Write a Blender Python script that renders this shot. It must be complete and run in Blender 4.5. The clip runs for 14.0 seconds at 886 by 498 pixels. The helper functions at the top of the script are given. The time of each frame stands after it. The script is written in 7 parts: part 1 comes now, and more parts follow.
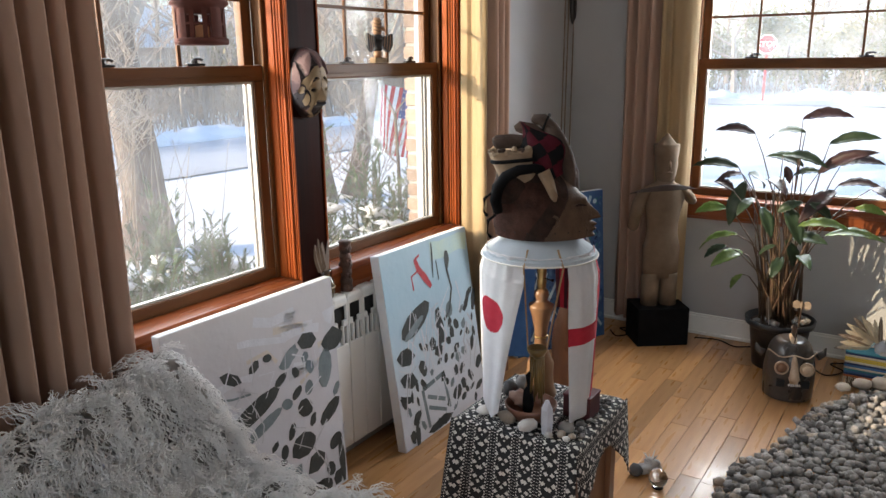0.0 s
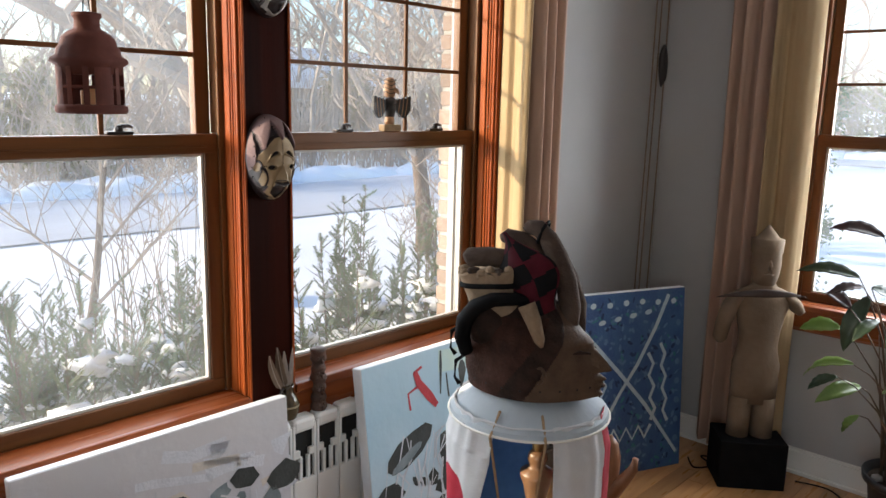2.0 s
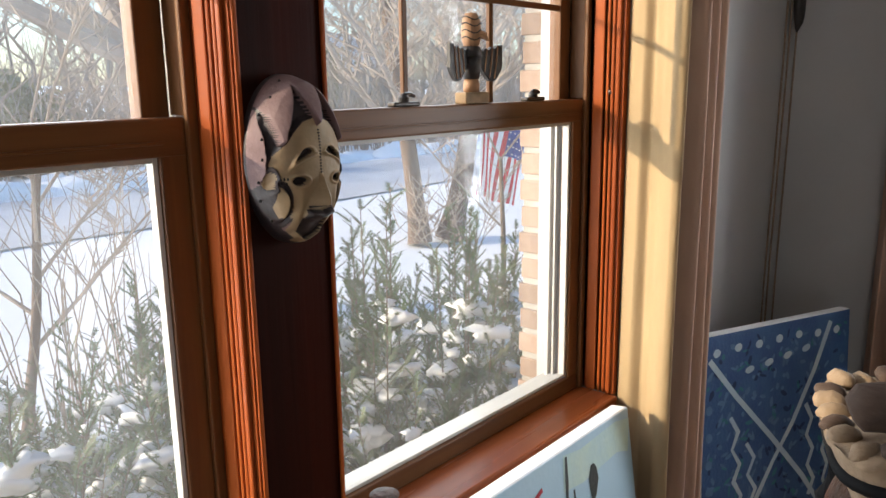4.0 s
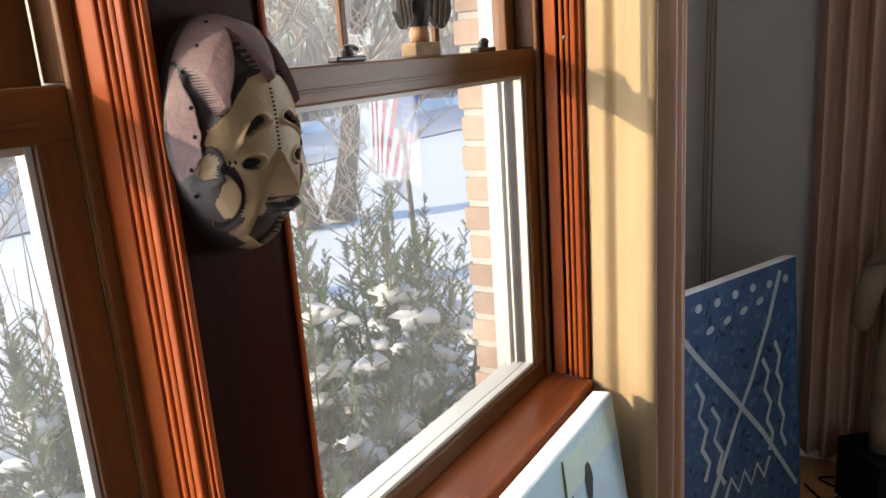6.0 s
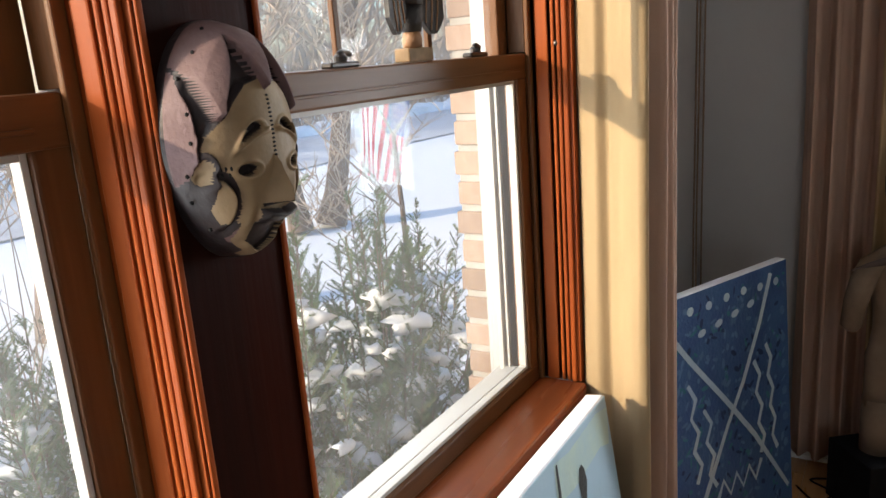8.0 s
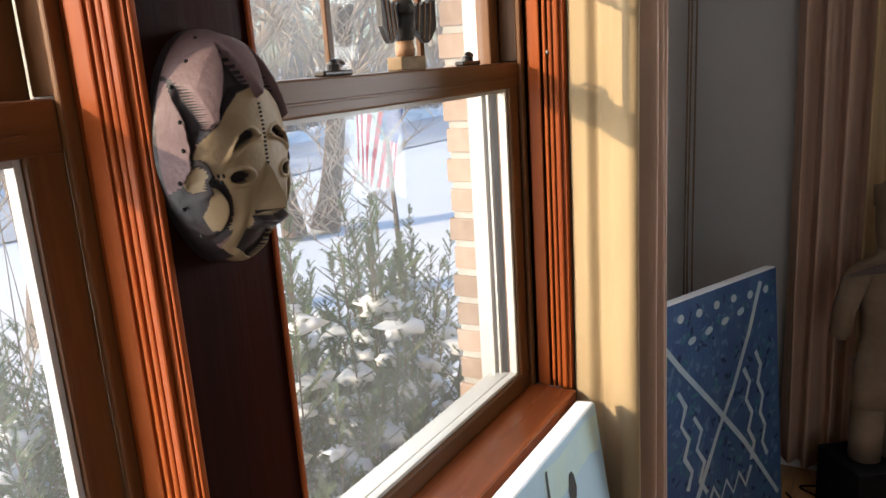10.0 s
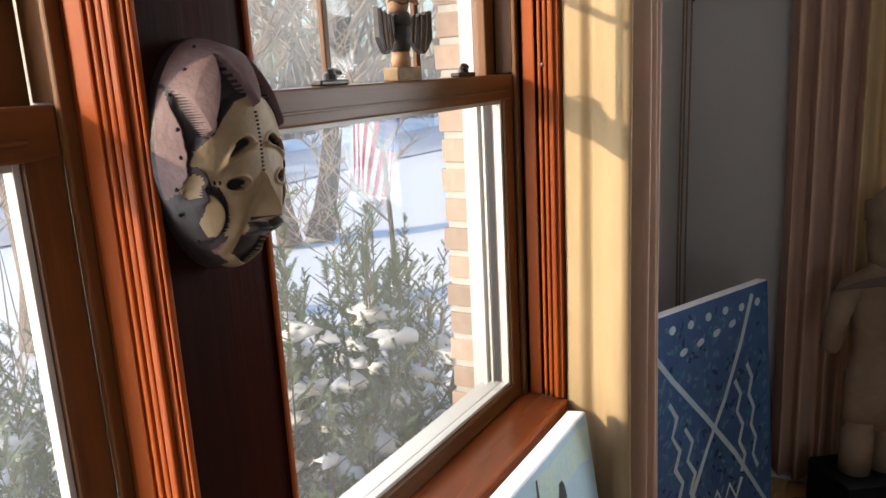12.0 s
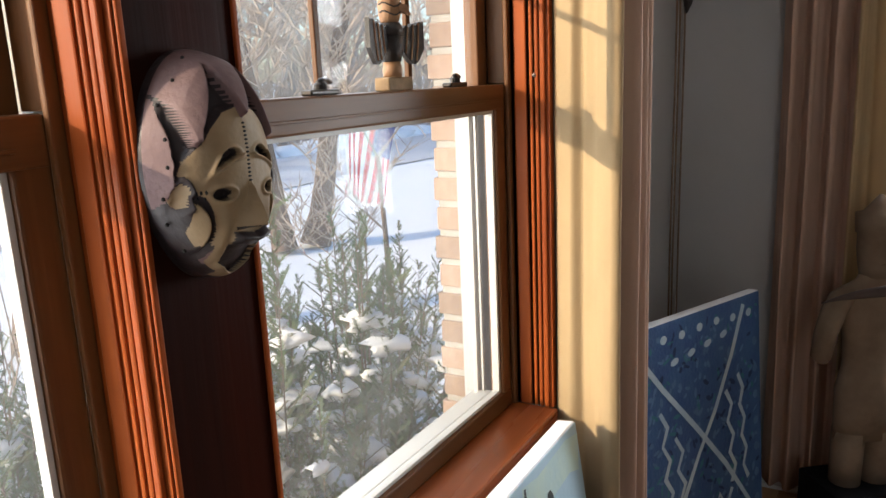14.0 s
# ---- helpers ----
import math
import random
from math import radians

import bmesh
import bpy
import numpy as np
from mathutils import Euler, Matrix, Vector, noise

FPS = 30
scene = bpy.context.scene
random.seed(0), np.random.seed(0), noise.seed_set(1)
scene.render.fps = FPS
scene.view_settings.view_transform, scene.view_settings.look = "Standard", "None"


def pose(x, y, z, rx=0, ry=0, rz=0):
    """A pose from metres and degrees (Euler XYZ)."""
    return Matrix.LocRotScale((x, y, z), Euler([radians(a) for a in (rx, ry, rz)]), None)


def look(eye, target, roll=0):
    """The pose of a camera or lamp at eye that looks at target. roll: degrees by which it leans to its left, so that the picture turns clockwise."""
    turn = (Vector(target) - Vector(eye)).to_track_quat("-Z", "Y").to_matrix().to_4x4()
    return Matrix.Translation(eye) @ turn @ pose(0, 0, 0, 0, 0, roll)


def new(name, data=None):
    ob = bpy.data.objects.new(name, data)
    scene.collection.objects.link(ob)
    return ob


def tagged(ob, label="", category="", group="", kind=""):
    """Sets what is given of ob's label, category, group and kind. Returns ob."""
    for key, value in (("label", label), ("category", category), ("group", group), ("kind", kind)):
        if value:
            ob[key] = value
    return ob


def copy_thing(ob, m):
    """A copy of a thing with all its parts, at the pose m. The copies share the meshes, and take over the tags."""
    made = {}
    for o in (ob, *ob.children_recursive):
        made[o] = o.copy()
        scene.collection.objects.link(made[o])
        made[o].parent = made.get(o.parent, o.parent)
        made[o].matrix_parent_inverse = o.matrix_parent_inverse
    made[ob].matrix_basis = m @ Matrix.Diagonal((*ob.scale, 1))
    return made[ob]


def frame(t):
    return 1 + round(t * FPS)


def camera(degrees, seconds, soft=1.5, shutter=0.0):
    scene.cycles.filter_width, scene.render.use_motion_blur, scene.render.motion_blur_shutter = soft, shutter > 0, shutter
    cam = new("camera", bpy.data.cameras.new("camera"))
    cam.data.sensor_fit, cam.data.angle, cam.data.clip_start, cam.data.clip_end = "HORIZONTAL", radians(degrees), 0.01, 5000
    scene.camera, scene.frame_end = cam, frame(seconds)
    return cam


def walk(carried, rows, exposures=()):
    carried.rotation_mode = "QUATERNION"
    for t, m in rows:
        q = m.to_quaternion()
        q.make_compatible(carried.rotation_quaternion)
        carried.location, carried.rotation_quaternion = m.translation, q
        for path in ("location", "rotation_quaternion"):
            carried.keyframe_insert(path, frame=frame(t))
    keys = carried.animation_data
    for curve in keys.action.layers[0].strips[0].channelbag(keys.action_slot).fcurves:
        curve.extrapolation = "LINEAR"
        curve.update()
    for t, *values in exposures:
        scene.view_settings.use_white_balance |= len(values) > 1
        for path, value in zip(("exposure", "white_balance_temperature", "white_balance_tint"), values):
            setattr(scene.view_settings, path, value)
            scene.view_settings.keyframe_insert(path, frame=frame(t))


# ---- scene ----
cam = camera(60.2, 14.0)
PATH = [
    (0, (0.168, -0.038, 1.614), (-0.897, 1.585, 1.134), -0.7),
    (0.5, (0.188, -0.02, 1.63), (-0.919, 1.576, 1.156), -0.3),
    (1, (0.27, 0.264, 1.685), (-0.917, 1.812, 1.243), 0.3),
    (1.5, (0.323, 0.561, 1.704), (-0.935, 2.063, 1.303), 1.0),
    (2, (0.12, 0.764, 1.702), (-1.224, 2.198, 1.33), 1.3),
    (2.5, (-0.153, 0.977, 1.654), (-1.542, 2.371, 1.298), 1.3),
    (3, (-0.415, 1.258, 1.667), (-1.81, 2.642, 1.296), 1.1),
    (3.2, (-0.508, 1.27, 1.667), (-1.896, 2.659, 1.286), 0.9),
    (5.3, (-1.164, 1.46, 1.602), (-2.225, 3.085, 1.12), -3.7),
    (5.5, (-1.162, 1.461, 1.606), (-2.209, 3.094, 1.119), -3.9),
    (6, (-1.153, 1.464, 1.609), (-2.184, 3.104, 1.111), -4.1),
    (6.5, (-1.156, 1.464, 1.608), (-2.181, 3.106, 1.108), -4.2),
    (7, (-1.16, 1.464, 1.61), (-2.179, 3.11, 1.11), -4.3),
    (7.5, (-1.159, 1.463, 1.61), (-2.175, 3.114, 1.116), -4.3),
    (8, (-1.156, 1.459, 1.611), (-2.167, 3.114, 1.122), -4.2),
    (8.5, (-1.15, 1.457, 1.61), (-2.159, 3.114, 1.127), -4.2),
    (9, (-1.149, 1.457, 1.613), (-2.153, 3.118, 1.131), -4.0),
    (11.5, (-1.142, 1.445, 1.615), (-2.133, 3.122, 1.16), -3.4),
    (12, (-1.138, 1.444, 1.616), (-2.127, 3.123, 1.165), -3.0),
    (12.5, (-1.129, 1.44, 1.619), (-2.121, 3.118, 1.171), -2.9),
    (13, (-1.129, 1.438, 1.618), (-2.119, 3.118, 1.175), -2.8),
    (13.5, (-1.13, 1.439, 1.618), (-2.12, 3.12, 1.179), -2.7),
    (14, (-1.126, 1.446, 1.621), (-2.107, 3.134, 1.187), -2.5),
]
walk(cam, [(t, look(eye, target, roll)) for t, eye, target, roll in PATH], exposures=[(0, 1.43), (1.5, 1.40), (3, 1.22), (5.5, 1.18), (14, 1.15)])


# ---- world, sun, exposure ----
SUN = Vector((1.0, 0.98, -0.43)).normalized()
world = bpy.data.worlds.new("winter_sky")
scene.world = world
world.use_nodes = True
wn = world.node_tree
sky = wn.nodes.new("ShaderNodeTexSky")
sky.sky_type = 'NISHITA'
sky.sun_disc = False
sky.sun_elevation = radians(17.1)
sky.sun_rotation = radians(225.6)
sky.altitude = 100
sky.dust_density = 1.0
sky.ozone_density = 3.0
wn.links.new(sky.outputs[0], wn.nodes["Background"].inputs[0])
wn.nodes["Background"].inputs[1].default_value = 0.15
lamp = bpy.data.lights.new("sun", 'SUN')
lamp.energy, lamp.angle, lamp.color = 2.7, radians(0.6), (1.0, 0.82, 0.58)
sun = new("sun", lamp)
sun.matrix_basis = look((0, 0, 30), Vector((0, 0, 30)) + SUN)


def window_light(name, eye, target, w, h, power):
    """An area lamp at a window's opening, in place of sky light."""
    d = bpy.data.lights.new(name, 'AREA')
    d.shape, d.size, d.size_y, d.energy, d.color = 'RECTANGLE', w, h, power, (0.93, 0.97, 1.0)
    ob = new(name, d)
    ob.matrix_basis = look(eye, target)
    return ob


window_light("skylight_west", (-2.12, 1.5, 1.58), (0, 1.5, 1.2), 0.85, 1.4, 9)
window_light("skylight_mid", (-2.12, 2.6, 1.58), (0, 2.6, 1.2), 0.85, 1.4, 5)
window_light("skylight_north", (-0.5, 4.86, 1.58), (-0.5, 2, 1.2), 1.0, 1.4, 36)
# added fill from behind the camera, through an unseen south window
window_light("added_fill_south", (1.35, -2.62, 1.58), (-0.6, 2, 0.9), 1.8, 1.4, 13)


# ---- materials ----
def mat(name, color, rough=0.6, metal=0.0, var=0.25, scale=8.0, bump=0.15, stretch=(1, 1, 1), color2=None, spec=0.5, rand=0.0, fine=6.0, translucent=0.0, coat=0.0):
    """A surface with variation at two scales, fine relief, and gloss that varies."""
    m = bpy.data.materials.new(name)
    m.use_nodes = True
    nt = m.node_tree
    N, L = nt.nodes, nt.links
    b = N["Principled BSDF"]
    tc = N.new("ShaderNodeTexCoord")
    mp = N.new("ShaderNodeMapping")
    mp.inputs["Scale"].default_value = stretch
    L.new(tc.outputs["Object"], mp.inputs[0])
    n1 = N.new("ShaderNodeTexNoise")
    n1.inputs["Scale"].default_value, n1.inputs["Detail"].default_value = scale, 4
    n2 = N.new("ShaderNodeTexNoise")
    n2.inputs["Scale"].default_value, n2.inputs["Detail"].default_value = scale * fine, 3
    L.new(mp.outputs[0], n1.inputs[0])
    L.new(mp.outputs[0], n2.inputs[0])
    mix = N.new("ShaderNodeMix")
    mix.data_type = 'RGBA'
    c2 = color2 or tuple(c * (1 - var) for c in color)
    mix.inputs[6].default_value, mix.inputs[7].default_value = (*color, 1), (*c2, 1)
    add = N.new("ShaderNodeMath")
    add.operation = 'MULTIPLY_ADD'
    add.inputs[1].default_value = 0.45
    L.new(n2.outputs[0], add.inputs[0])
    sub = N.new("ShaderNodeMapRange")
    sub.inputs[1].default_value, sub.inputs[2].default_value = 0.35, 0.68
    sub.inputs[3].default_value, sub.inputs[4].default_value = 0.0, 0.65
    L.new(n1.outputs[0], sub.inputs[0])
    L.new(sub.outputs[0], add.inputs[2])
    L.new(add.outputs[0], mix.inputs[0])
    out = mix.outputs[2]
    if rand:
        oi = N.new("ShaderNodeObjectInfo")
        hsv = N.new("ShaderNodeHueSaturation")
        mr = N.new("ShaderNodeMapRange")
        mr.inputs[3].default_value, mr.inputs[4].default_value = 1 - rand, 1 + rand
        L.new(oi.outputs["Random"], mr.inputs[0])
        L.new(mr.outputs[0], hsv.inputs["Value"])
        L.new(out, hsv.inputs["Color"])
        out = hsv.outputs[0]
    L.new(out, b.inputs["Base Color"])
    b.inputs["Roughness"].default_value, b.inputs["Metallic"].default_value = rough, metal
    b.inputs["Specular IOR Level"].default_value = spec
    b.inputs["Coat Weight"].default_value = coat
    rr = N.new("ShaderNodeMapRange")
    rr.inputs[3].default_value, rr.inputs[4].default_value = max(0.02, rough - 0.12), min(1, rough + 0.12)
    L.new(n1.outputs[0], rr.inputs[0])
    L.new(rr.outputs[0], b.inputs["Roughness"])
    if bump:
        bp = N.new("ShaderNodeBump")
        bp.inputs["Strength"].default_value, bp.inputs["Distance"].default_value = bump, 0.004
        L.new(n2.outputs[0], bp.inputs["Height"])
        L.new(bp.outputs[0], b.inputs["Normal"])
    if translucent:
        tr = N.new("ShaderNodeBsdfTranslucent")
        L.new(out, tr.inputs[0])
        ms = N.new("ShaderNodeMixShader")
        ms.inputs[0].default_value = translucent
        L.new(b.outputs[0], ms.inputs[1])
        L.new(tr.outputs[0], ms.inputs[2])
        L.new(ms.outputs[0], N["Material Output"].inputs[0])
    return m


M_WALL = mat("wall_paint", (0.37, 0.365, 0.36), 0.75, var=0.08, scale=3, bump=0.06, fine=30)
M_CEIL = mat("ceiling_paint", (0.62, 0.61, 0.59), 0.8, var=0.06, scale=3, bump=0.05)
M_TRIM = mat("white_trim", (0.78, 0.77, 0.73), 0.4, var=0.1, scale=5, bump=0.05)
M_VINYL = mat("white_vinyl", (0.46, 0.44, 0.40), 0.42, var=0.12, scale=9, bump=0.04)
M_OAKV = mat("oak_upright", (0.16, 0.066, 0.022), 0.42, spec=0.2, color2=(0.070, 0.027, 0.009), scale=22, stretch=(1, 1, 0.05), bump=0.12, coat=0.0)
M_OAKH = mat("oak_level", (0.16, 0.066, 0.022), 0.42, spec=0.2, color2=(0.070, 0.027, 0.009), scale=22, stretch=(1, 0.05, 1), bump=0.12, coat=0.0)
M_OAKX = mat("oak_level_x", (0.14, 0.055, 0.018), 0.42, spec=0.2, color2=(0.07, 0.026, 0.009), scale=22, stretch=(0.05, 1, 1), bump=0.12)
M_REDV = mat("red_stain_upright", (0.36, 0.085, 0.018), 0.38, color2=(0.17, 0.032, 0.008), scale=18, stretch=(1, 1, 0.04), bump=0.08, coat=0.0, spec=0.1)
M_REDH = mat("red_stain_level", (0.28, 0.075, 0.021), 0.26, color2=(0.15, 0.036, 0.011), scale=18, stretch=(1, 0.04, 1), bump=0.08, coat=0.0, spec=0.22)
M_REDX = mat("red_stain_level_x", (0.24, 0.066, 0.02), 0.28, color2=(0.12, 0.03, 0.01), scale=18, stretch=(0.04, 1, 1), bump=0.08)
# post colour is darkened for the shade on its room side
M_POST = mat("shaded_post", (0.030, 0.005, 0.0025), 0.40, color2=(0.010, 0.003, 0.002), scale=16, stretch=(1, 1, 0.04), bump=0.12, coat=0.0, spec=0.05)
M_PLANK = mat("maple_plank", (0.52, 0.28, 0.115), 0.3, color2=(0.36, 0.175, 0.065), scale=9, stretch=(3, 0.25, 1), bump=0.06, rand=0.28, coat=0.2)
M_GAP = mat("floor_gap", (0.05, 0.03, 0.018), 0.9, bump=0)
M_CURT = mat("taupe_curtain", (0.53, 0.36, 0.275), 0.85, var=0.14, scale=14, bump=0.2, stretch=(1, 1, 0.3), spec=0.15, translucent=0.24, fine=40)
# lit copy of the curtain cloth, with sunlight put into the colour
M_CURT_LIT = mat("sunlit_curtain", (0.50, 0.365, 0.21), 0.85, var=0.14, scale=14, bump=0.2, stretch=(1, 1, 0.3), spec=0.15, translucent=0.3, fine=40)
M_CANVAS = mat("canvas_edge", (0.78, 0.79, 0.81), 0.8, var=0.08, scale=30, bump=0.3)
M_ENAMEL = mat("radiator_enamel", (0.76, 0.76, 0.74), 0.38, var=0.08, scale=6, bump=0.05)
M_BLACK = mat("black_paint", (0.008, 0.008, 0.009), 0.7, spec=0.06, var=0.4, scale=20, bump=0.1)
# near-black for shade in slots and holes; also house panes and stitches
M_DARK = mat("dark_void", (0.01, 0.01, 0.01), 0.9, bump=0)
M_IRON = mat("dark_bronze", (0.045, 0.04, 0.038), 0.35, metal=0.8, scale=30)
M_SNOW = mat("snow", (0.88, 0.89, 0.92), 0.7, var=0.07, scale=1.5, bump=0.5, fine=12)
M_ROAD = mat("salted_road", (0.42, 0.43, 0.47), 0.8, color2=(0.62, 0.63, 0.66), scale=0.6, bump=0.2, stretch=(1, 0.15, 1))
M_BARK = mat("bark", (0.20, 0.14, 0.105), 0.9, color2=(0.10, 0.07, 0.055), scale=14, stretch=(1, 1, 0.2), bump=0.8)
M_TWIG = mat("twig", (0.43, 0.35, 0.29), 0.9, var=0.3, scale=6, bump=0)
M_YEW = mat("yew_needles", (0.12, 0.19, 0.065), 0.5, color2=(0.055, 0.10, 0.04), scale=5, bump=0, translucent=0.2)
M_HEDGE = mat("hedge_leaves", (0.38, 0.32, 0.18), 0.7, color2=(0.19, 0.19, 0.10), scale=0.7, bump=0)
M_BRICK = mat("brick", (0.33, 0.235, 0.175), 0.85, color2=(0.22, 0.145, 0.105), scale=12, bump=0.5, rand=0.25)
M_MORTAR = mat("mortar", (0.36, 0.33, 0.29), 0.95, scale=20, bump=0.4)
M_TERRA = mat("terracotta", (0.13, 0.042, 0.032), 0.75, spec=0.2, color2=(0.075, 0.026, 0.02), scale=12, bump=0.2)
M_SAND = mat("pale_carved_stone", (0.20, 0.145, 0.10), 0.9, spec=0.15, color2=(0.125, 0.088, 0.06), scale=9, bump=0.35)
M_FUR = mat("sheepskin_wool", (0.94, 0.93, 0.92), 0.8, color2=(0.66, 0.65, 0.65), scale=5.0, bump=0, spec=0.2, fine=3, translucent=0.15)
# hide coloured dark, as shade in the gaps between wool locks
M_HIDE = mat("sheepskin_base_shade", (0.16, 0.155, 0.15), 0.9, color2=(0.30, 0.28, 0.26), scale=6, bump=0.4)


def glass_mat():
    m = bpy.data.materials.new("window_glass")
    m.use_nodes = True
    N, L = m.node_tree.nodes, m.node_tree.links
    N.remove(N["Principled BSDF"])
    t, g, x = N.new("ShaderNodeBsdfTransparent"), N.new("ShaderNodeBsdfGlossy"), N.new("ShaderNodeMixShader")
    t.inputs[0].default_value = (0.97, 0.98, 0.98, 1)
    g.inputs["Roughness"].default_value = 0.02
    f, pw, ad = N.new("ShaderNodeLayerWeight"), N.new("ShaderNodeMath"), N.new("ShaderNodeMath")
    f.inputs[0].default_value = 0.5
    pw.operation, ad.operation = 'POWER', 'MULTIPLY_ADD'
    pw.inputs[1].default_value, ad.inputs[1].default_value, ad.inputs[2].default_value = 5.0, 0.4, 0.012
    L.new(f.outputs["Facing"], pw.inputs[0])
    L.new(pw.outputs[0], ad.inputs[0])
    L.new(ad.outputs[0], x.inputs[0])
    L.new(t.outputs[0], x.inputs[1])
    L.new(g.outputs[0], x.inputs[2])
    dust, dn, dr, x2 = N.new("ShaderNodeBsdfTranslucent"), N.new("ShaderNodeTexNoise"), N.new("ShaderNodeMapRange"), N.new("ShaderNodeMixShader")
    dn.inputs["Scale"].default_value, dn.inputs["Detail"].default_value = 5.0, 5
    dr.inputs[1].default_value, dr.inputs[2].default_value, dr.inputs[3].default_value, dr.inputs[4].default_value = 0.35, 0.75, 0.012, 0.034
    dust.inputs[0].default_value = (0.9, 0.9, 0.9, 1)
    L.new(dn.outputs[0], dr.inputs[0])
    L.new(dr.outputs[0], x2.inputs[0])
    L.new(x.outputs[0], x2.inputs[1])
    L.new(dust.outputs[0], x2.inputs[2])
    L.new(x2.outputs[0], N["Material Output"].inputs[0])
    return m


M_GLASS = glass_mat()


# ---- builders ----
def wm(ob):
    return (wm(ob.parent) @ ob.matrix_parent_inverse @ ob.matrix_basis) if ob.parent else ob.matrix_basis.copy()


def finish(name, bm, material, smooth=False):
    me = bpy.data.meshes.new(name)
    bm.normal_update()
    bm.to_mesh(me)
    bm.free()
    for m in (material if isinstance(material, (list, tuple)) else [material]):
        me.materials.append(m)
    if smooth:
        me.polygons.foreach_set("use_smooth", [True] * len(me.polygons))
    return me


def part(name, bm, material, parent=None, label="", smooth=False):
    """One mesh object, given in world coordinates, under a thing or a part."""
    ob = new(name, finish(name, bm, material, smooth))
    if parent:
        ob.parent = parent
        ob.matrix_parent_inverse = wm(parent).inverted()
    return tagged(ob, label) if label else ob


def thing(name, at, label, category, group="", kind=""):
    ob = new(name)
    ob.empty_display_size = 0.05
    ob.matrix_basis = Matrix.Translation(at)
    return tagged(ob, label, category, group, kind)


def struct(name, bm, material, label="", category="", smooth=False):
    return tagged(part(name, bm, material, None, "", smooth), label, category, "", "structure")


def boxm(bm, lo, hi, bevel=0.0, m=None, mi=0):
    lo, hi = Vector(lo), Vector(hi)
    r = bmesh.ops.create_cube(bm, size=1.0)
    vs = r["verts"]
    for v in vs:
        v.co = Vector([lo[i] + (v.co[i] + 0.5) * (hi[i] - lo[i]) for i in range(3)])
    if bevel:
        es = list({e for v in vs for e in v.link_edges})
        rb = bmesh.ops.bevel(bm, geom=es, offset=bevel, segments=2, profile=0.5, affect='EDGES')
        vs = list({v for f in rb["faces"] for v in f.verts} | {v for v in vs if v.is_valid})
    if m is not None:
        for v in vs:
            v.co = m @ v.co
    if mi:
        for f in {f for v in vs for f in v.link_faces}:
            f.material_index = mi
    return vs


def box(lo, hi, bevel=0.0, m=None):
    bm = bmesh.new()
    boxm(bm, lo, hi, bevel, m)
    return bm


def tubem(bm, pts, radii, sides=6, cap=True, mi=0):
    """A tapered tube along points."""
    pts = [Vector(p) for p in pts]
    if not isinstance(radii, (list, tuple)):
        radii = [radii] * len(pts)
    rings, up = [], Vector((0.13, 0.21, 0.97))
    for i, p in enumerate(pts):
        d = (pts[min(i + 1, len(pts) - 1)] - pts[max(i - 1, 0)]).normalized()
        u = d.cross(up)
        if u.length < 0.05:
            u = d.cross(Vector((1, 0, 0)))
        u.normalize()
        w = u.cross(d)
        rings.append([bm.verts.new(p + (u * math.cos(a) + w * math.sin(a)) * radii[i]) for a in [2 * math.pi * k / sides for k in range(sides)]])
    for a, b in zip(rings, rings[1:]):
        for k in range(sides):
            f = bm.faces.new((a[k], b[k], b[(k + 1) % sides], a[(k + 1) % sides]))
            f.material_index = mi
    if cap:
        for ring in (rings[0], list(reversed(rings[-1]))):
            bm.faces.new(ring).material_index = mi
    return rings


def tube(pts, radii, sides=8):
    bm = bmesh.new()
    tubem(bm, pts, radii, sides)
    return bm


def lathem(bm, profile, at=(0, 0, 0), seg=24, m=None, mi=0):
    """A turned shape from (radius, height) pairs."""
    at = Vector(at)
    rings = []
    for r, z in profile:
        ring = []
        for k in range(seg):
            a = 2 * math.pi * k / seg
            p = at + Vector((r * math.cos(a), r * math.sin(a), z))
            ring.append(bm.verts.new(m @ p if m is not None else p))
        rings.append(ring)
    for a, b in zip(rings, rings[1:]):
        for k in range(seg):
            bm.faces.new((a[k], a[(k + 1) % seg], b[(k + 1) % seg], b[k])).material_index = mi
    for ring, rev in ((rings[0], True), (rings[-1], False)):
        if profile[0 if rev else -1][0] > 1e-5:
            bm.faces.new(list(reversed(ring)) if rev else ring).material_index = mi


def lathe(profile, at=(0, 0, 0), seg=24, m=None):
    bm = bmesh.new()
    lathem(bm, profile, at, seg, m)
    bmesh.ops.remove_doubles(bm, verts=bm.verts, dist=1e-5)
    return bm


def gridm(bm, fn, nu, nv, mi=0):
    """A sheet of fn(u, v) over 0..1."""
    g = [[bm.verts.new(fn(i / nu, j / nv)) for j in range(nv + 1)] for i in range(nu + 1)]
    for i in range(nu):
        for j in range(nv):
            f = bm.faces.new((g[i][j], g[i + 1][j], g[i + 1][j + 1], g[i][j + 1]))
            f.material_index = mi(i / nu, j / nv) if callable(mi) else mi
    return g


def grid(fn, nu, nv, mi=0):
    bm = bmesh.new()
    gridm(bm, fn, nu, nv, mi)
    return bm


def blobm(bm, at, r, squash=(1, 1, 1), rough=0.15, seed=0, sub=2, rot=0.0):
    """A lumpy stone or clump."""
    res = bmesh.ops.create_icosphere(bm, subdivisions=sub, radius=1.0)
    mt = Matrix.Rotation(rot, 3, 'Z')
    for v in res["verts"]:
        n = noise.noise(v.co * 1.4 + Vector((seed * 3.7, seed * 1.3, seed)))
        v.co = Vector(at) + mt @ Vector([v.co[i] * r * squash[i] * (1 + rough * n * 2) for i in range(3)])
    return res["verts"]


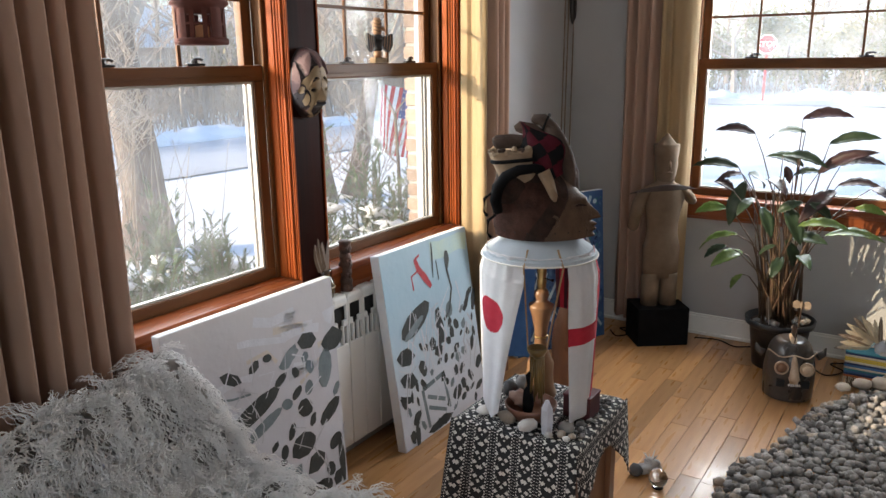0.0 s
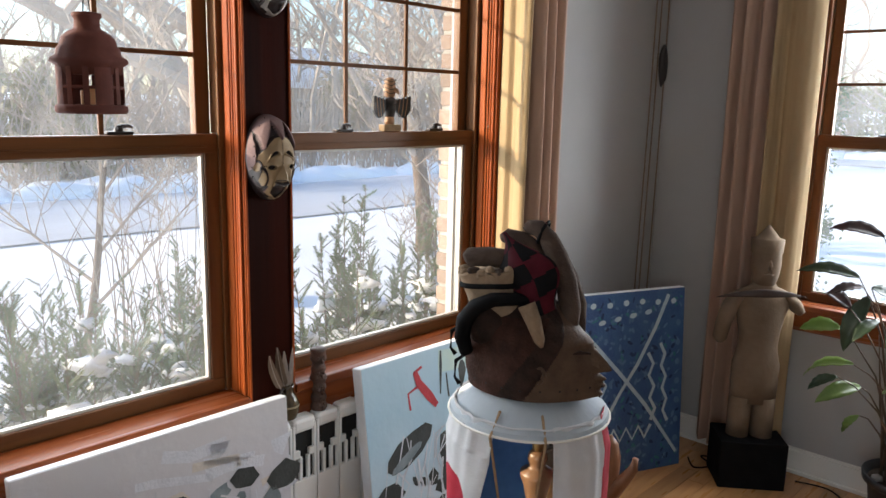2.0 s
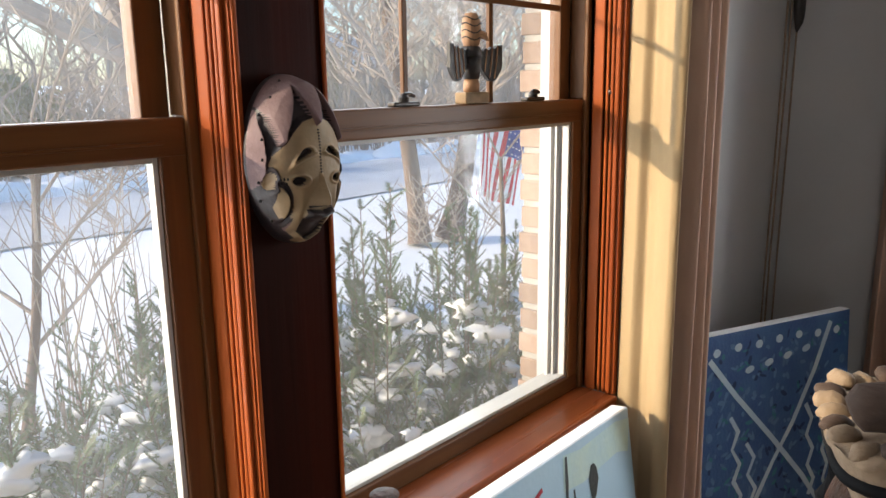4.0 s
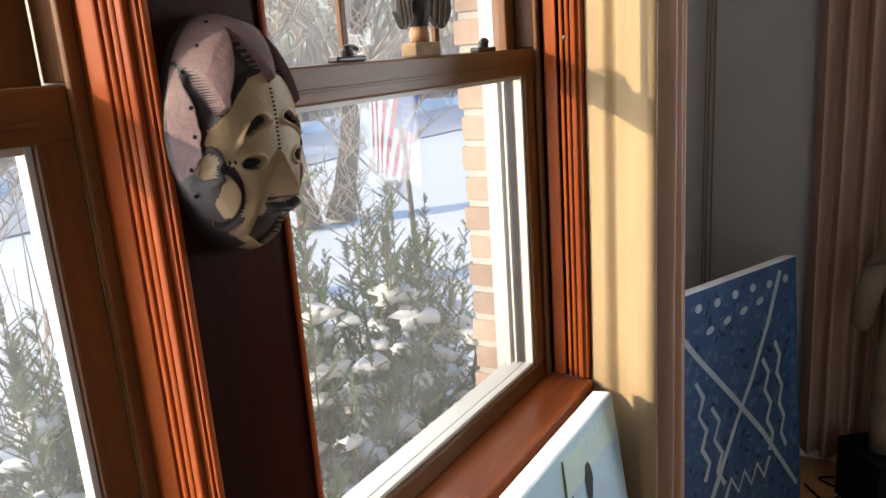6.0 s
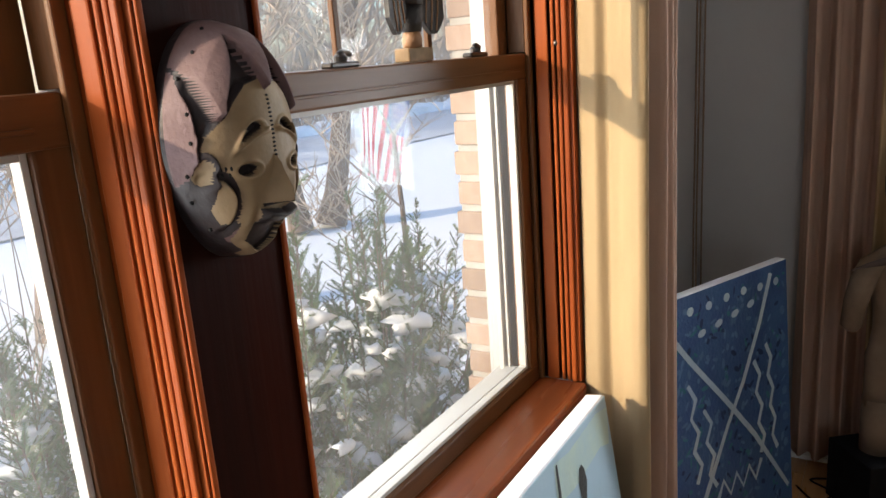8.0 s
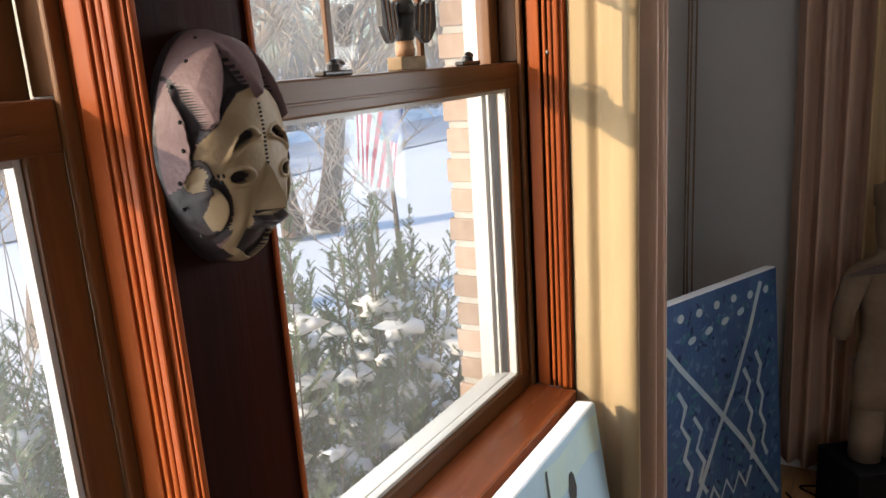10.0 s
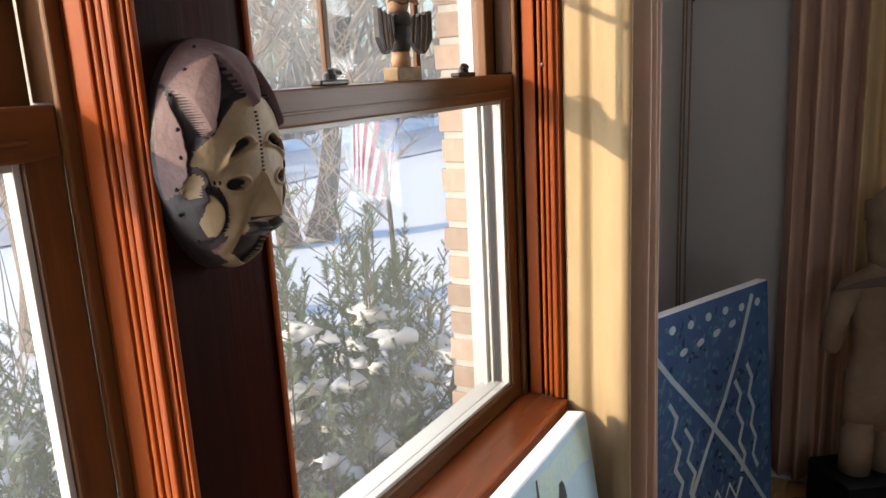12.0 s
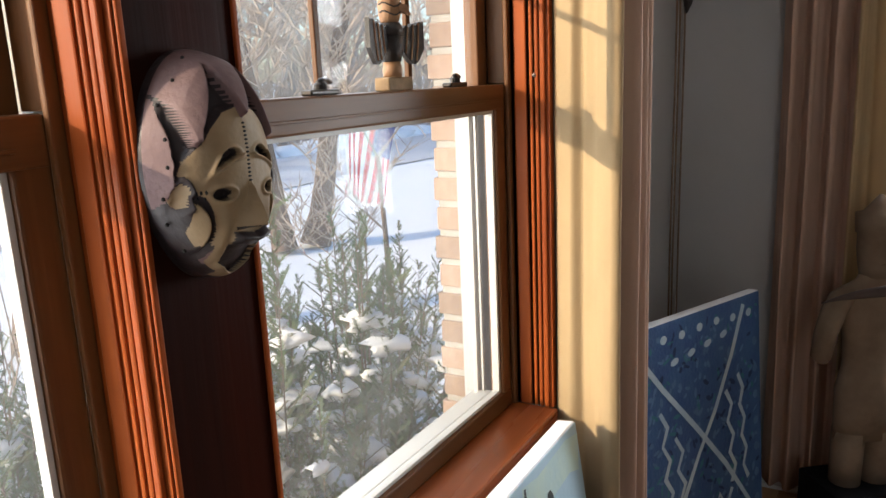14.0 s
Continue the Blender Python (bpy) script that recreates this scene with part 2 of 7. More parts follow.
def blob(at, r, squash=(1, 1, 1), rough=0.15, seed=0, sub=2, rot=0.0):
    bm = bmesh.new()
    blobm(bm, at, r, squash, rough, seed, sub, rot)
    return bm


# ---- the room ----
XW, YN, XE, YS, ZC = -1.80, 4.44, 3.0, -2.4, 2.55
XO, YO = -2.10, 4.74
ZS, ZH = 0.80, 2.36
W1, W2, W3 = (1.03, 1.955), (2.12, 3.075), (-1.075, 0.075)


def wall_west():
    bm = bmesh.new()
    for y0, y1, z0, z1 in ((YS, W1[0], 0, ZC), (W1[0], W2[1], 0, ZS), (W1[0], W2[1], ZH, ZC), (W2[1], YO, 0, ZC), (W1[1] + 0.02, W2[0] - 0.02, ZS, ZH)):
        boxm(bm, (XO + 0.075, y0, z0), (XW, y1, z1))
    return struct("wall_west", bm, M_WALL, "pale grey painted plaster wall with two windows", "wall")


def wall_north():
    bm = bmesh.new()
    for x0, x1, z0, z1 in ((XW, W3[0], 0, ZC), (W3[0], W3[1], 0, ZS), (W3[0], W3[1], ZH, ZC), (W3[1], XE, 0, ZC)):
        boxm(bm, (x0, YN, z0), (x1, YO, z1))
    return struct("wall_north", bm, M_WALL, "pale grey painted plaster wall with one window", "wall")


wall_west()
wall_north()
struct("wall_east", box((XE, YS, 0), (XE + 0.2, YO, ZC)), M_WALL, "pale grey painted wall closing the room", "wall")
# unseen opening in the south wall, added to let in fill light
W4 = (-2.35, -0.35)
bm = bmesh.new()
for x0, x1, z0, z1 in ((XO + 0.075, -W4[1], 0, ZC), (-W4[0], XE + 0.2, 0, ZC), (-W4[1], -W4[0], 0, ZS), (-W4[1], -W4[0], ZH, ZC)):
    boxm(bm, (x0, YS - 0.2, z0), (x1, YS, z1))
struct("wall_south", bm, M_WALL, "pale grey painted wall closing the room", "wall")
struct("ceiling", box((XO, YS - 0.2, ZC), (XE + 0.2, YO, ZC + 0.2)), M_CEIL, "white painted flat ceiling", "ceiling")
floor = struct("floor", box((XO, YS - 0.2, -0.2), (XE + 0.2, YO, -0.014)), M_GAP, "honey-coloured maple strip floor, satin varnish", "floor")


def baseboard(name, lo, hi, axis):
    bm = bmesh.new()
    x0, y0, x1, y1 = lo[0], lo[1], hi[0], hi[1]
    if axis == 'x':
        boxm(bm, (x0, y0 - 0.016, 0), (x1, y0, 0.11), 0.002)
        boxm(bm, (x0, y0 - 0.011, 0.11), (x1, y0, 0.125), 0.003)
        boxm(bm, (x0, y0 - 0.030, 0), (x1, y0 - 0.016, 0.02), 0.005)
    else:
        boxm(bm, (x0, y0, 0), (x0 + 0.016, y1, 0.11), 0.002)
        boxm(bm, (x0, y0, 0.11), (x0 + 0.011, y1, 0.125), 0.003)
    return struct(name, bm, M_TRIM, "white painted wooden baseboard", "baseboard")


baseboard("baseboard_north", (XW, YN), (XE, YN), 'x')
baseboard("baseboard_west", (XW, 3.1), (XW, YN - 0.035), 'y')


# ---- windows ----
def sash_lock(at, along, group):
    """A cam lock on a meeting rail."""
    a = Vector(along)
    q = Matrix.Translation(at) @ Matrix.Rotation(math.atan2(a.y, a.x), 4, 'Z')
    ob = thing("sash_lock", at, "dark bronze cam lock on the meeting rail", "lock", group)
    part("lock_base", box((-0.036, -0.011, 0), (0.036, 0.011, 0.009), 0.003, q), M_IRON, ob)
    part("pivot", lathe(((0.011, 0.009), (0.011, 0.017), (0.008, 0.02)), seg=12, m=q), M_IRON, ob)
    bm = bmesh.new()
    tubem(bm, [q @ Vector(p) for p in ((-0.004, 0, 0.018), (0.012, 0.006, 0.022), (0.03, 0.012, 0.023), (0.042, 0.012, 0.019))], [0.006, 0.006, 0.005, 0.004], 8)
    part("lever", bm, M_IRON, ob, smooth=True)
    return ob


def window(name, a0, a1, q, cols, rows, m_v, m_h, r_v, r_h, label):
    """A double-hung window. Across a0..a1; q maps (across, depth out, up) to the room; depth 0 is the sash's room side."""
    root = tagged(new(name), label, "window", "", "structure")

    def bx(lo, hi, bv=0.002):
        return box(lo, hi, bv, q)

    s0, s1 = a0 + 0.014, a1 - 0.014
    zm = 1.604
    # lower sash
    lower = part("lower_sash", bx((s0, 0, 0.826), (s0 + 0.045, 0.034, zm), 0.004), m_v, root)
    part("stile", bx((s1 - 0.045, 0, 0.826), (s1, 0.034, zm), 0.004), m_v, lower)
    part("meeting_rail", bx((s0 + 0.001, -0.002, 1.548), (s1 - 0.001, 0.032, zm), 0.004), m_h, lower)
    part("rail_bead", bx((s0 + 0.04, -0.006, 1.566), (s1 - 0.04, -0.0022, 1.571), 0.001), m_h, lower)
    part("bottom_rail", bx((s0 + 0.001, -0.002, 0.826), (s1 - 0.001, 0.032, 0.868), 0.004), m_h, lower)
    for i, (x0, x1, z0, z1) in enumerate(((s0 + 0.045, s0 + 0.053, 0.868, 1.548), (s1 - 0.053, s1 - 0.045, 0.868, 1.548), (s0 + 0.053, s1 - 0.053, 0.868, 0.876), (s0 + 0.053, s1 - 0.053, 1.54, 1.548))):
        part("glazing_bead", bx((x0, 0.008, z0), (x1, 0.026, z1), 0.001), M_VINYL, lower)
    pane = part("pane", bx((s0 + 0.053, 0.015, 0.876), (s1 - 0.053, 0.019, 1.54), 0), M_GLASS, lower)
    pane.visible_shadow = False
    # upper sash
    upper = part("upper_sash", bx((s0, 0.042, 1.56), (s0 + 0.045, 0.076, 2.34), 0.003), m_v, root)
    part("stile", bx((s1 - 0.045, 0.042, 1.56), (s1, 0.076, 2.34), 0.003), m_v, upper)
    part("meeting_rail", bx((s0 + 0.001, 0.041, 1.56), (s1 - 0.001, 0.077, 1.60), 0.003), m_h, upper)
    part("top_rail", bx((s0 + 0.001, 0.041, 2.29), (s1 - 0.001, 0.077, 2.34), 0.003), m_h, upper)
    g0, g1 = s0 + 0.045, s1 - 0.045
    pane = part("pane", bx((g0, 0.057, 1.60), (g1, 0.061, 2.29), 0), M_GLASS, upper)
    pane.visible_shadow = False
    for k in range(1, cols):
        x = g0 + (g1 - g0) * k / cols
        part("muntin", bx((x - 0.007, 0.046, 1.60), (x + 0.007, 0.0565, 2.29), 0.002), m_v, upper)
    for z in rows:
        part("muntin", bx((g0, 0.045, z - 0.007), (g1, 0.0562, z + 0.007), 0.002), m_h, upper)
    # frame: side jambs with fluted red casing beads, white outer tracks, sills
    for s, sg in ((a0, 1), (a1, -1)):
        e = s - sg * 0.02
        lo, hi = min(s, e), max(s, e)
        j = part("jamb", bx((lo, -0.105, 0.826), (hi, 0.0, ZH), 0.001), r_v, root)
        part("outer_track", bx((lo, 0.0, 0.80), (hi, 0.105, ZH), 0.001), M_VINYL, root)
        part("jamb_liner", bx((min(s, s + sg * 0.0135), 0.0005, 1.606), (max(s, s + sg * 0.0135), 0.041, ZH - 0.021), 0.001), m_v, root)
        for d0, d1, h in ((-0.012, -0.001, 0.018), ):
            part("oak_stop", bx((min(s, s + sg * h), d0, 0.8265), (max(s, s + sg * h), d1, ZH - 0.02), 0.003), m_v, j)
        for d0, d1, h in ((-0.096, -0.084, 0.008), (-0.080, -0.071, 0.006), (-0.066, -0.058, 0.006), (-0.050, -0.020, 0.004)):
            part("flute", bx((min(s, s + sg * h), d0, 0.8265), (max(s, s + sg * h), d1, ZH - 0.02), 0.003), r_v, j)
        part("track_fin", bx((min(s, s + sg * 0.012), 0.078, 0.83), (max(s, s + sg * 0.012), 0.084, ZH - 0.02), 0.001), M_VINYL, root)
        part("screen_fin", bx((min(s, s + sg * 0.018), 0.092, 0.83), (max(s, s + sg * 0.018), 0.104, ZH - 0.02), 0.001), M_VINYL, root)
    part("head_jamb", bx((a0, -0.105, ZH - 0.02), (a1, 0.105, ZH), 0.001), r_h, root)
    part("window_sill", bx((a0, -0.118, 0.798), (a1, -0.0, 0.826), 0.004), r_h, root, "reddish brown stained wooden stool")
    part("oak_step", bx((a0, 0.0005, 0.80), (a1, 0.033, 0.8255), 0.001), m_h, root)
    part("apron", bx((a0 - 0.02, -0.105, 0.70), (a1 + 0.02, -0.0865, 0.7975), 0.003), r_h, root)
    for d0, d1, z1 in ((0.035, 0.062, 0.834), (0.0625, 0.092, 0.842), (0.0925, 0.115, 0.836)):
        part("outer_sill", bx((a0, d0, 0.79), (a1, d1, z1), 0.002), M_VINYL, root)
    return root


QW = Matrix(((0, -1, 0, -1.885), (1, 0, 0, 0), (0, 0, 1, 0), (0, 0, 0, 1)))
QN = Matrix(((1, 0, 0, 0), (0, 1, 0, 4.525), (0, 0, 1, 0), (0, 0, 0, 1)))
window("window_1", *W1, QW, 3, (1.825, 2.055), M_OAKV, M_OAKH, M_REDV, M_REDH, "oak double-hung window with muntins above")
window("window_2", *W2, QW, 3, (1.825, 2.055), M_OAKV, M_OAKH, M_REDV, M_REDH, "oak double-hung window with muntins above")
window("window_3", *W3, QN, 4, (1.83, 2.06), M_OAKV, M_OAKX, M_REDV, M_REDX, "oak double-hung window with muntins in the side wall")
# unseen window, added to carry the south fill lamp
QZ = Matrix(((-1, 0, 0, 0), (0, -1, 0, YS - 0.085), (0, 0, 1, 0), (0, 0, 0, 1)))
window("window_4_unseen", *W4, QZ, 6, (1.83, 2.06), M_OAKV, M_OAKX, M_REDV, M_REDX, "wide oak window on the far side of the room")
for y in (1.33, 1.66):
    sash_lock((-1.902, y, 1.604), (0, 1, 0), "window locks")
for y in (2.42, 2.86):
    sash_lock((-1.902, y, 1.604), (0, 1, 0), "window locks")
for x in (-0.78, -0.22):
    sash_lock((x, 4.542, 1.604), (1, 0, 0), "window locks")

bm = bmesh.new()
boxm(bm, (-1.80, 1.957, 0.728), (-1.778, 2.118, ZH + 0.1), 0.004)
post = struct("trim_post", bm, M_POST, "red-brown varnished wooden post between the windows, darkened for shade", "post")
for y0, y1 in ((1.9565, 1.964), (2.111, 2.1185)):
    part("bead", box((-1.7778, y0, 0.80), (-1.7725, y1, ZH), 0.002), M_REDV, post)
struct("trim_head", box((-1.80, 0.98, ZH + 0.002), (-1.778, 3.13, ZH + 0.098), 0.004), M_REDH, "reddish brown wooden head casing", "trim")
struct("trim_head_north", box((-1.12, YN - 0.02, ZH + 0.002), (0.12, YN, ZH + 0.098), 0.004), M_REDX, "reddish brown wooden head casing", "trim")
struct("trim_side_east", box((0.0755, YN - 0.02, 0.72), (0.15, YN, ZH), 0.004), M_REDV, "reddish brown wooden side casing", "trim")
struct("trim_side_south", box((XW, 0.955, 0.72), (XW + 0.02, 1.0295, ZH), 0.004), M_REDV, "reddish brown wooden side casing", "trim")
screw = thing("casing_screw", (-1.83, 3.074, 1.62), "small brass screw in the window casing", "screw")
part("screw_head", lathe(((0.006, 0), (0.005, 0.002), (0.0, 0.003)), seg=12, m=Matrix.Translation((-1.815, 3.071, 1.62)) @ Matrix.Rotation(radians(90), 4, 'X')), M_IRON, screw)


# ---- outdoors ----
GZ = -0.5


def ground_z(x, y):
    d = math.hypot(x + 2, y - 3)
    near = max(0.0, 1 - abs(x + 3.0) / 1.6) * max(0.0, min(1.0, (7 - y) / 2)) * 0.25
    if XO - 0.3 < x < XE + 0.6 and YS - 0.6 < y < YO + 0.3:
        return GZ
    flat = min(1.0, max(0.0, (abs(x + 14.3) - 2.6) / 1.0))
    return GZ + near + flat * (0.10 * noise.noise(Vector((x * 0.35, y * 0.35, 0))) + 0.05 * noise.noise(Vector((x * 1.3, y * 1.3, 4)))) + max(0, d - 60) * 0.01


def axis_steps(lo, hi, c):
    out, v, s = [c], c, 0.35
    while v < hi:
        v += s
        s *= 1.07
        out.append(v)
    v, s = c, 0.35
    while v > lo:
        v -= s
        s *= 1.07
        out.insert(0, v)
    return out


bm = bmesh.new()
gx, gy = axis_steps(-400, 400, -3.0), axis_steps(-400, 400, 4.0)
rows_v = [[bm.verts.new((x, y, ground_z(x, y))) for y in gy] for x in gx]
for i in range(len(gx) - 1):
    for j in range(len(gy) - 1):
        bm.faces.new((rows_v[i][j], rows_v[i + 1][j], rows_v[i + 1][j + 1], rows_v[i][j + 1]))
struct("ground", bm, M_SNOW, "snow-covered lawn in low winter sun", "ground", smooth=True)
struct("road", grid(lambda u, v: Vector((-11.9 - 4.8 * u + 0.12 * math.sin(v * 60), -70 + 106 * v, GZ + 0.03)), 4, 120), M_ROAD, "salted grey residential road between snow banks", "road")
struct("road_cross", grid(lambda u, v: Vector((-80 + 130 * v, 36.2 + 5.0 * u, GZ + 0.045)), 4, 100), M_ROAD, "snowy side road beyond the lawn", "road")


def snowbank(name, path, seed):
    bm = bmesh.new()
    for k, (x, y, r) in enumerate(path):
        blobm(bm, (x, y, GZ), r, (1.0, 1.4, 0.5), 0.3, seed + k, 2)
    return tagged(part(name, bm, M_SNOW, None, "", True), "ploughed snow heaps along the road", "snow", "", "stuff")


rng = random.Random(5)
snowbank("snow_bank", [(-17.6 + rng.uniform(-0.3, 0.3), -20 + 0.8 * k, rng.uniform(0.35, 0.75)) for k in range(70)], 1)
snowbank("snow_bank", [(-55 + 1.1 * k, 42.3 + rng.uniform(-0.3, 0.3), rng.uniform(0.5, 1.0)) for k in range(70)], 90)

# brick outer leaf at the window reveals
bm = bmesh.new()
for y0, y1, z0, z1 in ((YS, W1[0] - 0.03, GZ - 0.2, 2.9), (W1[0] - 0.03, W2[1] + 0.03, GZ - 0.2, 0.72), (W1[0] - 0.03, W2[1] + 0.03, ZH + 0.05, 2.9), (W2[1] + 0.03, YO, GZ - 0.2, 2.9)):
    boxm(bm, (XO + 0.004, y0, z0), (XO + 0.0735, y1, z1))
outer = struct("wall_outer_west", bm, M_MORTAR, "buff brick outer leaf round the windows", "wall")
brick_me = finish("brick", box((-0.0975, -0.05, -0.029), (0.0975, 0.05, 0.029), 0.004), M_BRICK)
half_brick_me = finish("brick", box((-0.042, -0.05, -0.029), (0.042, 0.05, 0.029), 0.004), M_BRICK)


def brick(x, y, z, turn, parent, me=None):
    ob = new("brick", me or brick_me)
    ob.parent = parent
    ob.matrix_basis = Matrix.Translation((x, y, z)) @ Matrix.Rotation(turn, 4, 'Z')


for k in range(28):
    z = 0.30 + 0.075 * k
    if z < 2.9:
        brick(XO + 0.038 + (0.003 if k % 2 else -0.004), W2[1] + 0.072 + 0.002 * (k % 3), z, 0.0, outer, half_brick_me)
        brick(XO + 0.048, W2[1] + 0.23 + 0.09 * (k % 2), z, radians(90), outer)
for k in range(10):
    brick(XO + 0.04, 1.15 + 0.205 * k, 0.692, radians(90), outer)
struct("wall_outer_north", box((XO + 0.004, YO, GZ - 0.2), (W3[0] - 0.03, YO + 0.02, 2.9)), M_MORTAR, "buff brick outer leaf beside the window", "wall")


# bare trees
def branchm(bm, p, d, length, r, level, rng, sides):
    n = 5 if level > 1 else 4
    pts, radii = [p.copy()], [r]
    q, e = p.copy(), d.copy()
    for k in range(n):
        e = (e + Vector((rng.uniform(-1, 1), rng.uniform(-1, 1), rng.uniform(-0.4, 0.9))) * (0.13 if level > 1 else 0.22)).normalized()
        q = q + e * (length / n)
        pts.append(q.copy())
        radii.append(r * (1 - 0.62 * (k + 1) / n))
    tubem(bm, pts, radii, sides, cap=False)
    if level <= 0:
        return
    for k in range({3: 7, 2: 6, 1: 5}.get(level, 4)):
        f = rng.uniform(0.3, 1.0)
        i = min(n - 1, int(f * n))
        base = pts[i].lerp(pts[i + 1], f * n - i) if i + 1 < len(pts) else pts[-1]
        a = rng.uniform(0, 2 * math.pi)
        side = Vector((math.cos(a), math.sin(a), rng.uniform(0.1, 0.9)))
        branchm(bm, base, (d * 0.45 + side).normalized(), length * rng.uniform(0.38, 0.62), max(0.004, radii[i] * 0.5), level - 1, rng, max(3, sides - 2))


def bare_tree(at, height, r, seed, lean, forks, label):
    rng = random.Random(seed)
    at = Vector(at)
    ob = thing("tree", at, label, "tree", "bare winter trees")
    bm = bmesh.new()
    pts, radii = [], []
    p, d = at.copy(), Vector((lean[0], lean[1], 1)).normalized()
    for k in range(9):
        pts.append(p.copy())
        radii.append(r * (1.35 if k == 0 else 1.0) * (1 - 0.055 * k))
        d = (d + Vector((rng.uniform(-1, 1), rng.uniform(-1, 1), 0)) * 0.06).normalized()
        p = p + d * height / 16
    tubem(bm, pts, radii, 14, cap=False)
    part("trunk", bm, M_BARK, ob, smooth=True)
    bm = bmesh.new()
    for k in range(forks):
        i = rng.randint(3, 8)
        a = rng.uniform(0, 2 * math.pi)
        branchm(bm, pts[i], Vector((math.cos(a) * 0.8, math.sin(a) * 0.8, rng.uniform(0.3, 1.0))).normalized(), height * rng.uniform(0.3, 0.5), radii[i] * 0.5, 3, rng, 7)
    part("crown", bm, M_TWIG, ob)
    return ob


bare_tree((-7.9, 8.95, GZ), 7.5, 0.13, 3, (-0.12, 0.02), 7, "bare pale-barked yard tree standing in snow")
bare_tree((-7.75, 9.4, GZ), 7.0, 0.16, 8, (0.16, 0.16), 7, "bare leaning dark-barked yard tree in snow")
bare_tree((-7.3, 5.25, GZ), 9.0, 0.26, 12, (-0.02, -0.03), 8, "thick bare tree with grey-brown bark in snow")
bare_tree((-5.6, 2.9, GZ), 3.5, 0.035, 17, (0.1, 0.1), 6, "thin bare shrubby tree on the snowy lawn")
bare_tree((-3.6, 5.0, GZ), 3.4, 0.022, 21, (0.03, 0.02), 4, "thin bare sapling among the yew shrubs")

bm = bmesh.new()
rng = random.Random(77)
for k in range(115):
    a = radians(rng.uniform(62, 185))
    d = rng.uniform(20.5, 50)
    x, y = -1 + d * math.cos(a) * 1.1, 2 + d * math.sin(a)
    if x > -19.5 and y < 46:
        if x > -19.5:
            x = rng.uniform(-34, -19.5)
    h = rng.uniform(5, 12)
    p = Vector((x, y, GZ))
    r = rng.uniform(0.06, 0.2)
    pts = [p + Vector((rng.uniform(-0.25, 0.25) * j, rng.uniform(-0.25, 0.25) * j, h * j / 5)) for j in range(6)]
    tubem(bm, pts, [r * (1 - j / 6.5) for j in range(6)], 5, cap=False)
    for j in range(9):
        i = rng.randint(0, 4)
        b = rng.uniform(0, 6.28)
        branchm(bm, pts[i].lerp(pts[i + 1], rng.random()), Vector((math.cos(b), math.sin(b), rng.uniform(0.1, 1.0))).normalized(), h * rng.uniform(0.15, 0.35), r * 0.35, 2, rng, 4)
for k in range(70):
    x, y, h, r = rng.uniform(-42, 26), rng.uniform(55, 80), rng.uniform(9, 16), rng.uniform(0.1, 0.28)
    p = Vector((x, y, GZ))
    pts = [p + Vector((rng.uniform(-0.3, 0.3) * j, rng.uniform(-0.3, 0.3) * j, h * j / 5)) for j in range(6)]
    tubem(bm, pts, [r * (1 - j / 6.5) for j in range(6)], 5, cap=False)
    for j in range(11):
        i = rng.randint(0, 4)
        b = rng.uniform(0, 6.28)
        branchm(bm, pts[i].lerp(pts[i + 1], rng.random()), Vector((math.cos(b), math.sin(b), rng.uniform(0.1, 1.0))).normalized(), h * rng.uniform(0.2, 0.4), r * 0.4, 2, rng, 4)
tagged(part("far_woods", bm, M_TWIG), "bare winter woodland beyond the snowy road", "woods", "", "stuff")


# underbrush: upright twigs in the snow beyond the road
bm = bmesh.new()
for k in range(6500):
    if rng.random() < 0.7:
        x, y = rng.uniform(-31, -18.6), rng.uniform(-8, 42)
    else:
        x, y = rng.uniform(-40, 25), rng.uniform(47, 56)
    h = rng.uniform(0.7, 3.6)
    a = Vector((x, y, GZ))
    b = a + Vector((rng.uniform(-0.6, 0.6), rng.uniform(-0.6, 0.6), h * 0.6))
    c = b + Vector((rng.uniform(-0.7, 0.7), rng.uniform(-0.7, 0.7), h * 0.5))
    tubem(bm, (a, b, c), (0.022, 0.015, 0.005), 3, cap=False)
tagged(part("underbrush", bm, M_TWIG), "tangle of bare brown brush in snow", "brush", "", "stuff")


def leaf_cloud(bm, at, size, count, leaf, rng):
    for _ in range(count):
        u = Vector((rng.gauss(0, 0.42), rng.gauss(0, 0.42), rng.gauss(0, 0.4)))
        p = Vector(at) + Vector((u.x * size[0], u.y * size[1], u.z * size[2]))
        a = Vector((rng.uniform(-1, 1), rng.uniform(-1, 1), rng.uniform(-1, 1))).normalized() * leaf
        b = a.cross(Vector((rng.uniform(-1, 1), rng.uniform(-1, 1), rng.uniform(-1, 1))).normalized()).normalized() * leaf * 0.5
        bm.faces.new([bm.verts.new(q) for q in (p - a, p + b, p + a, p - b)])


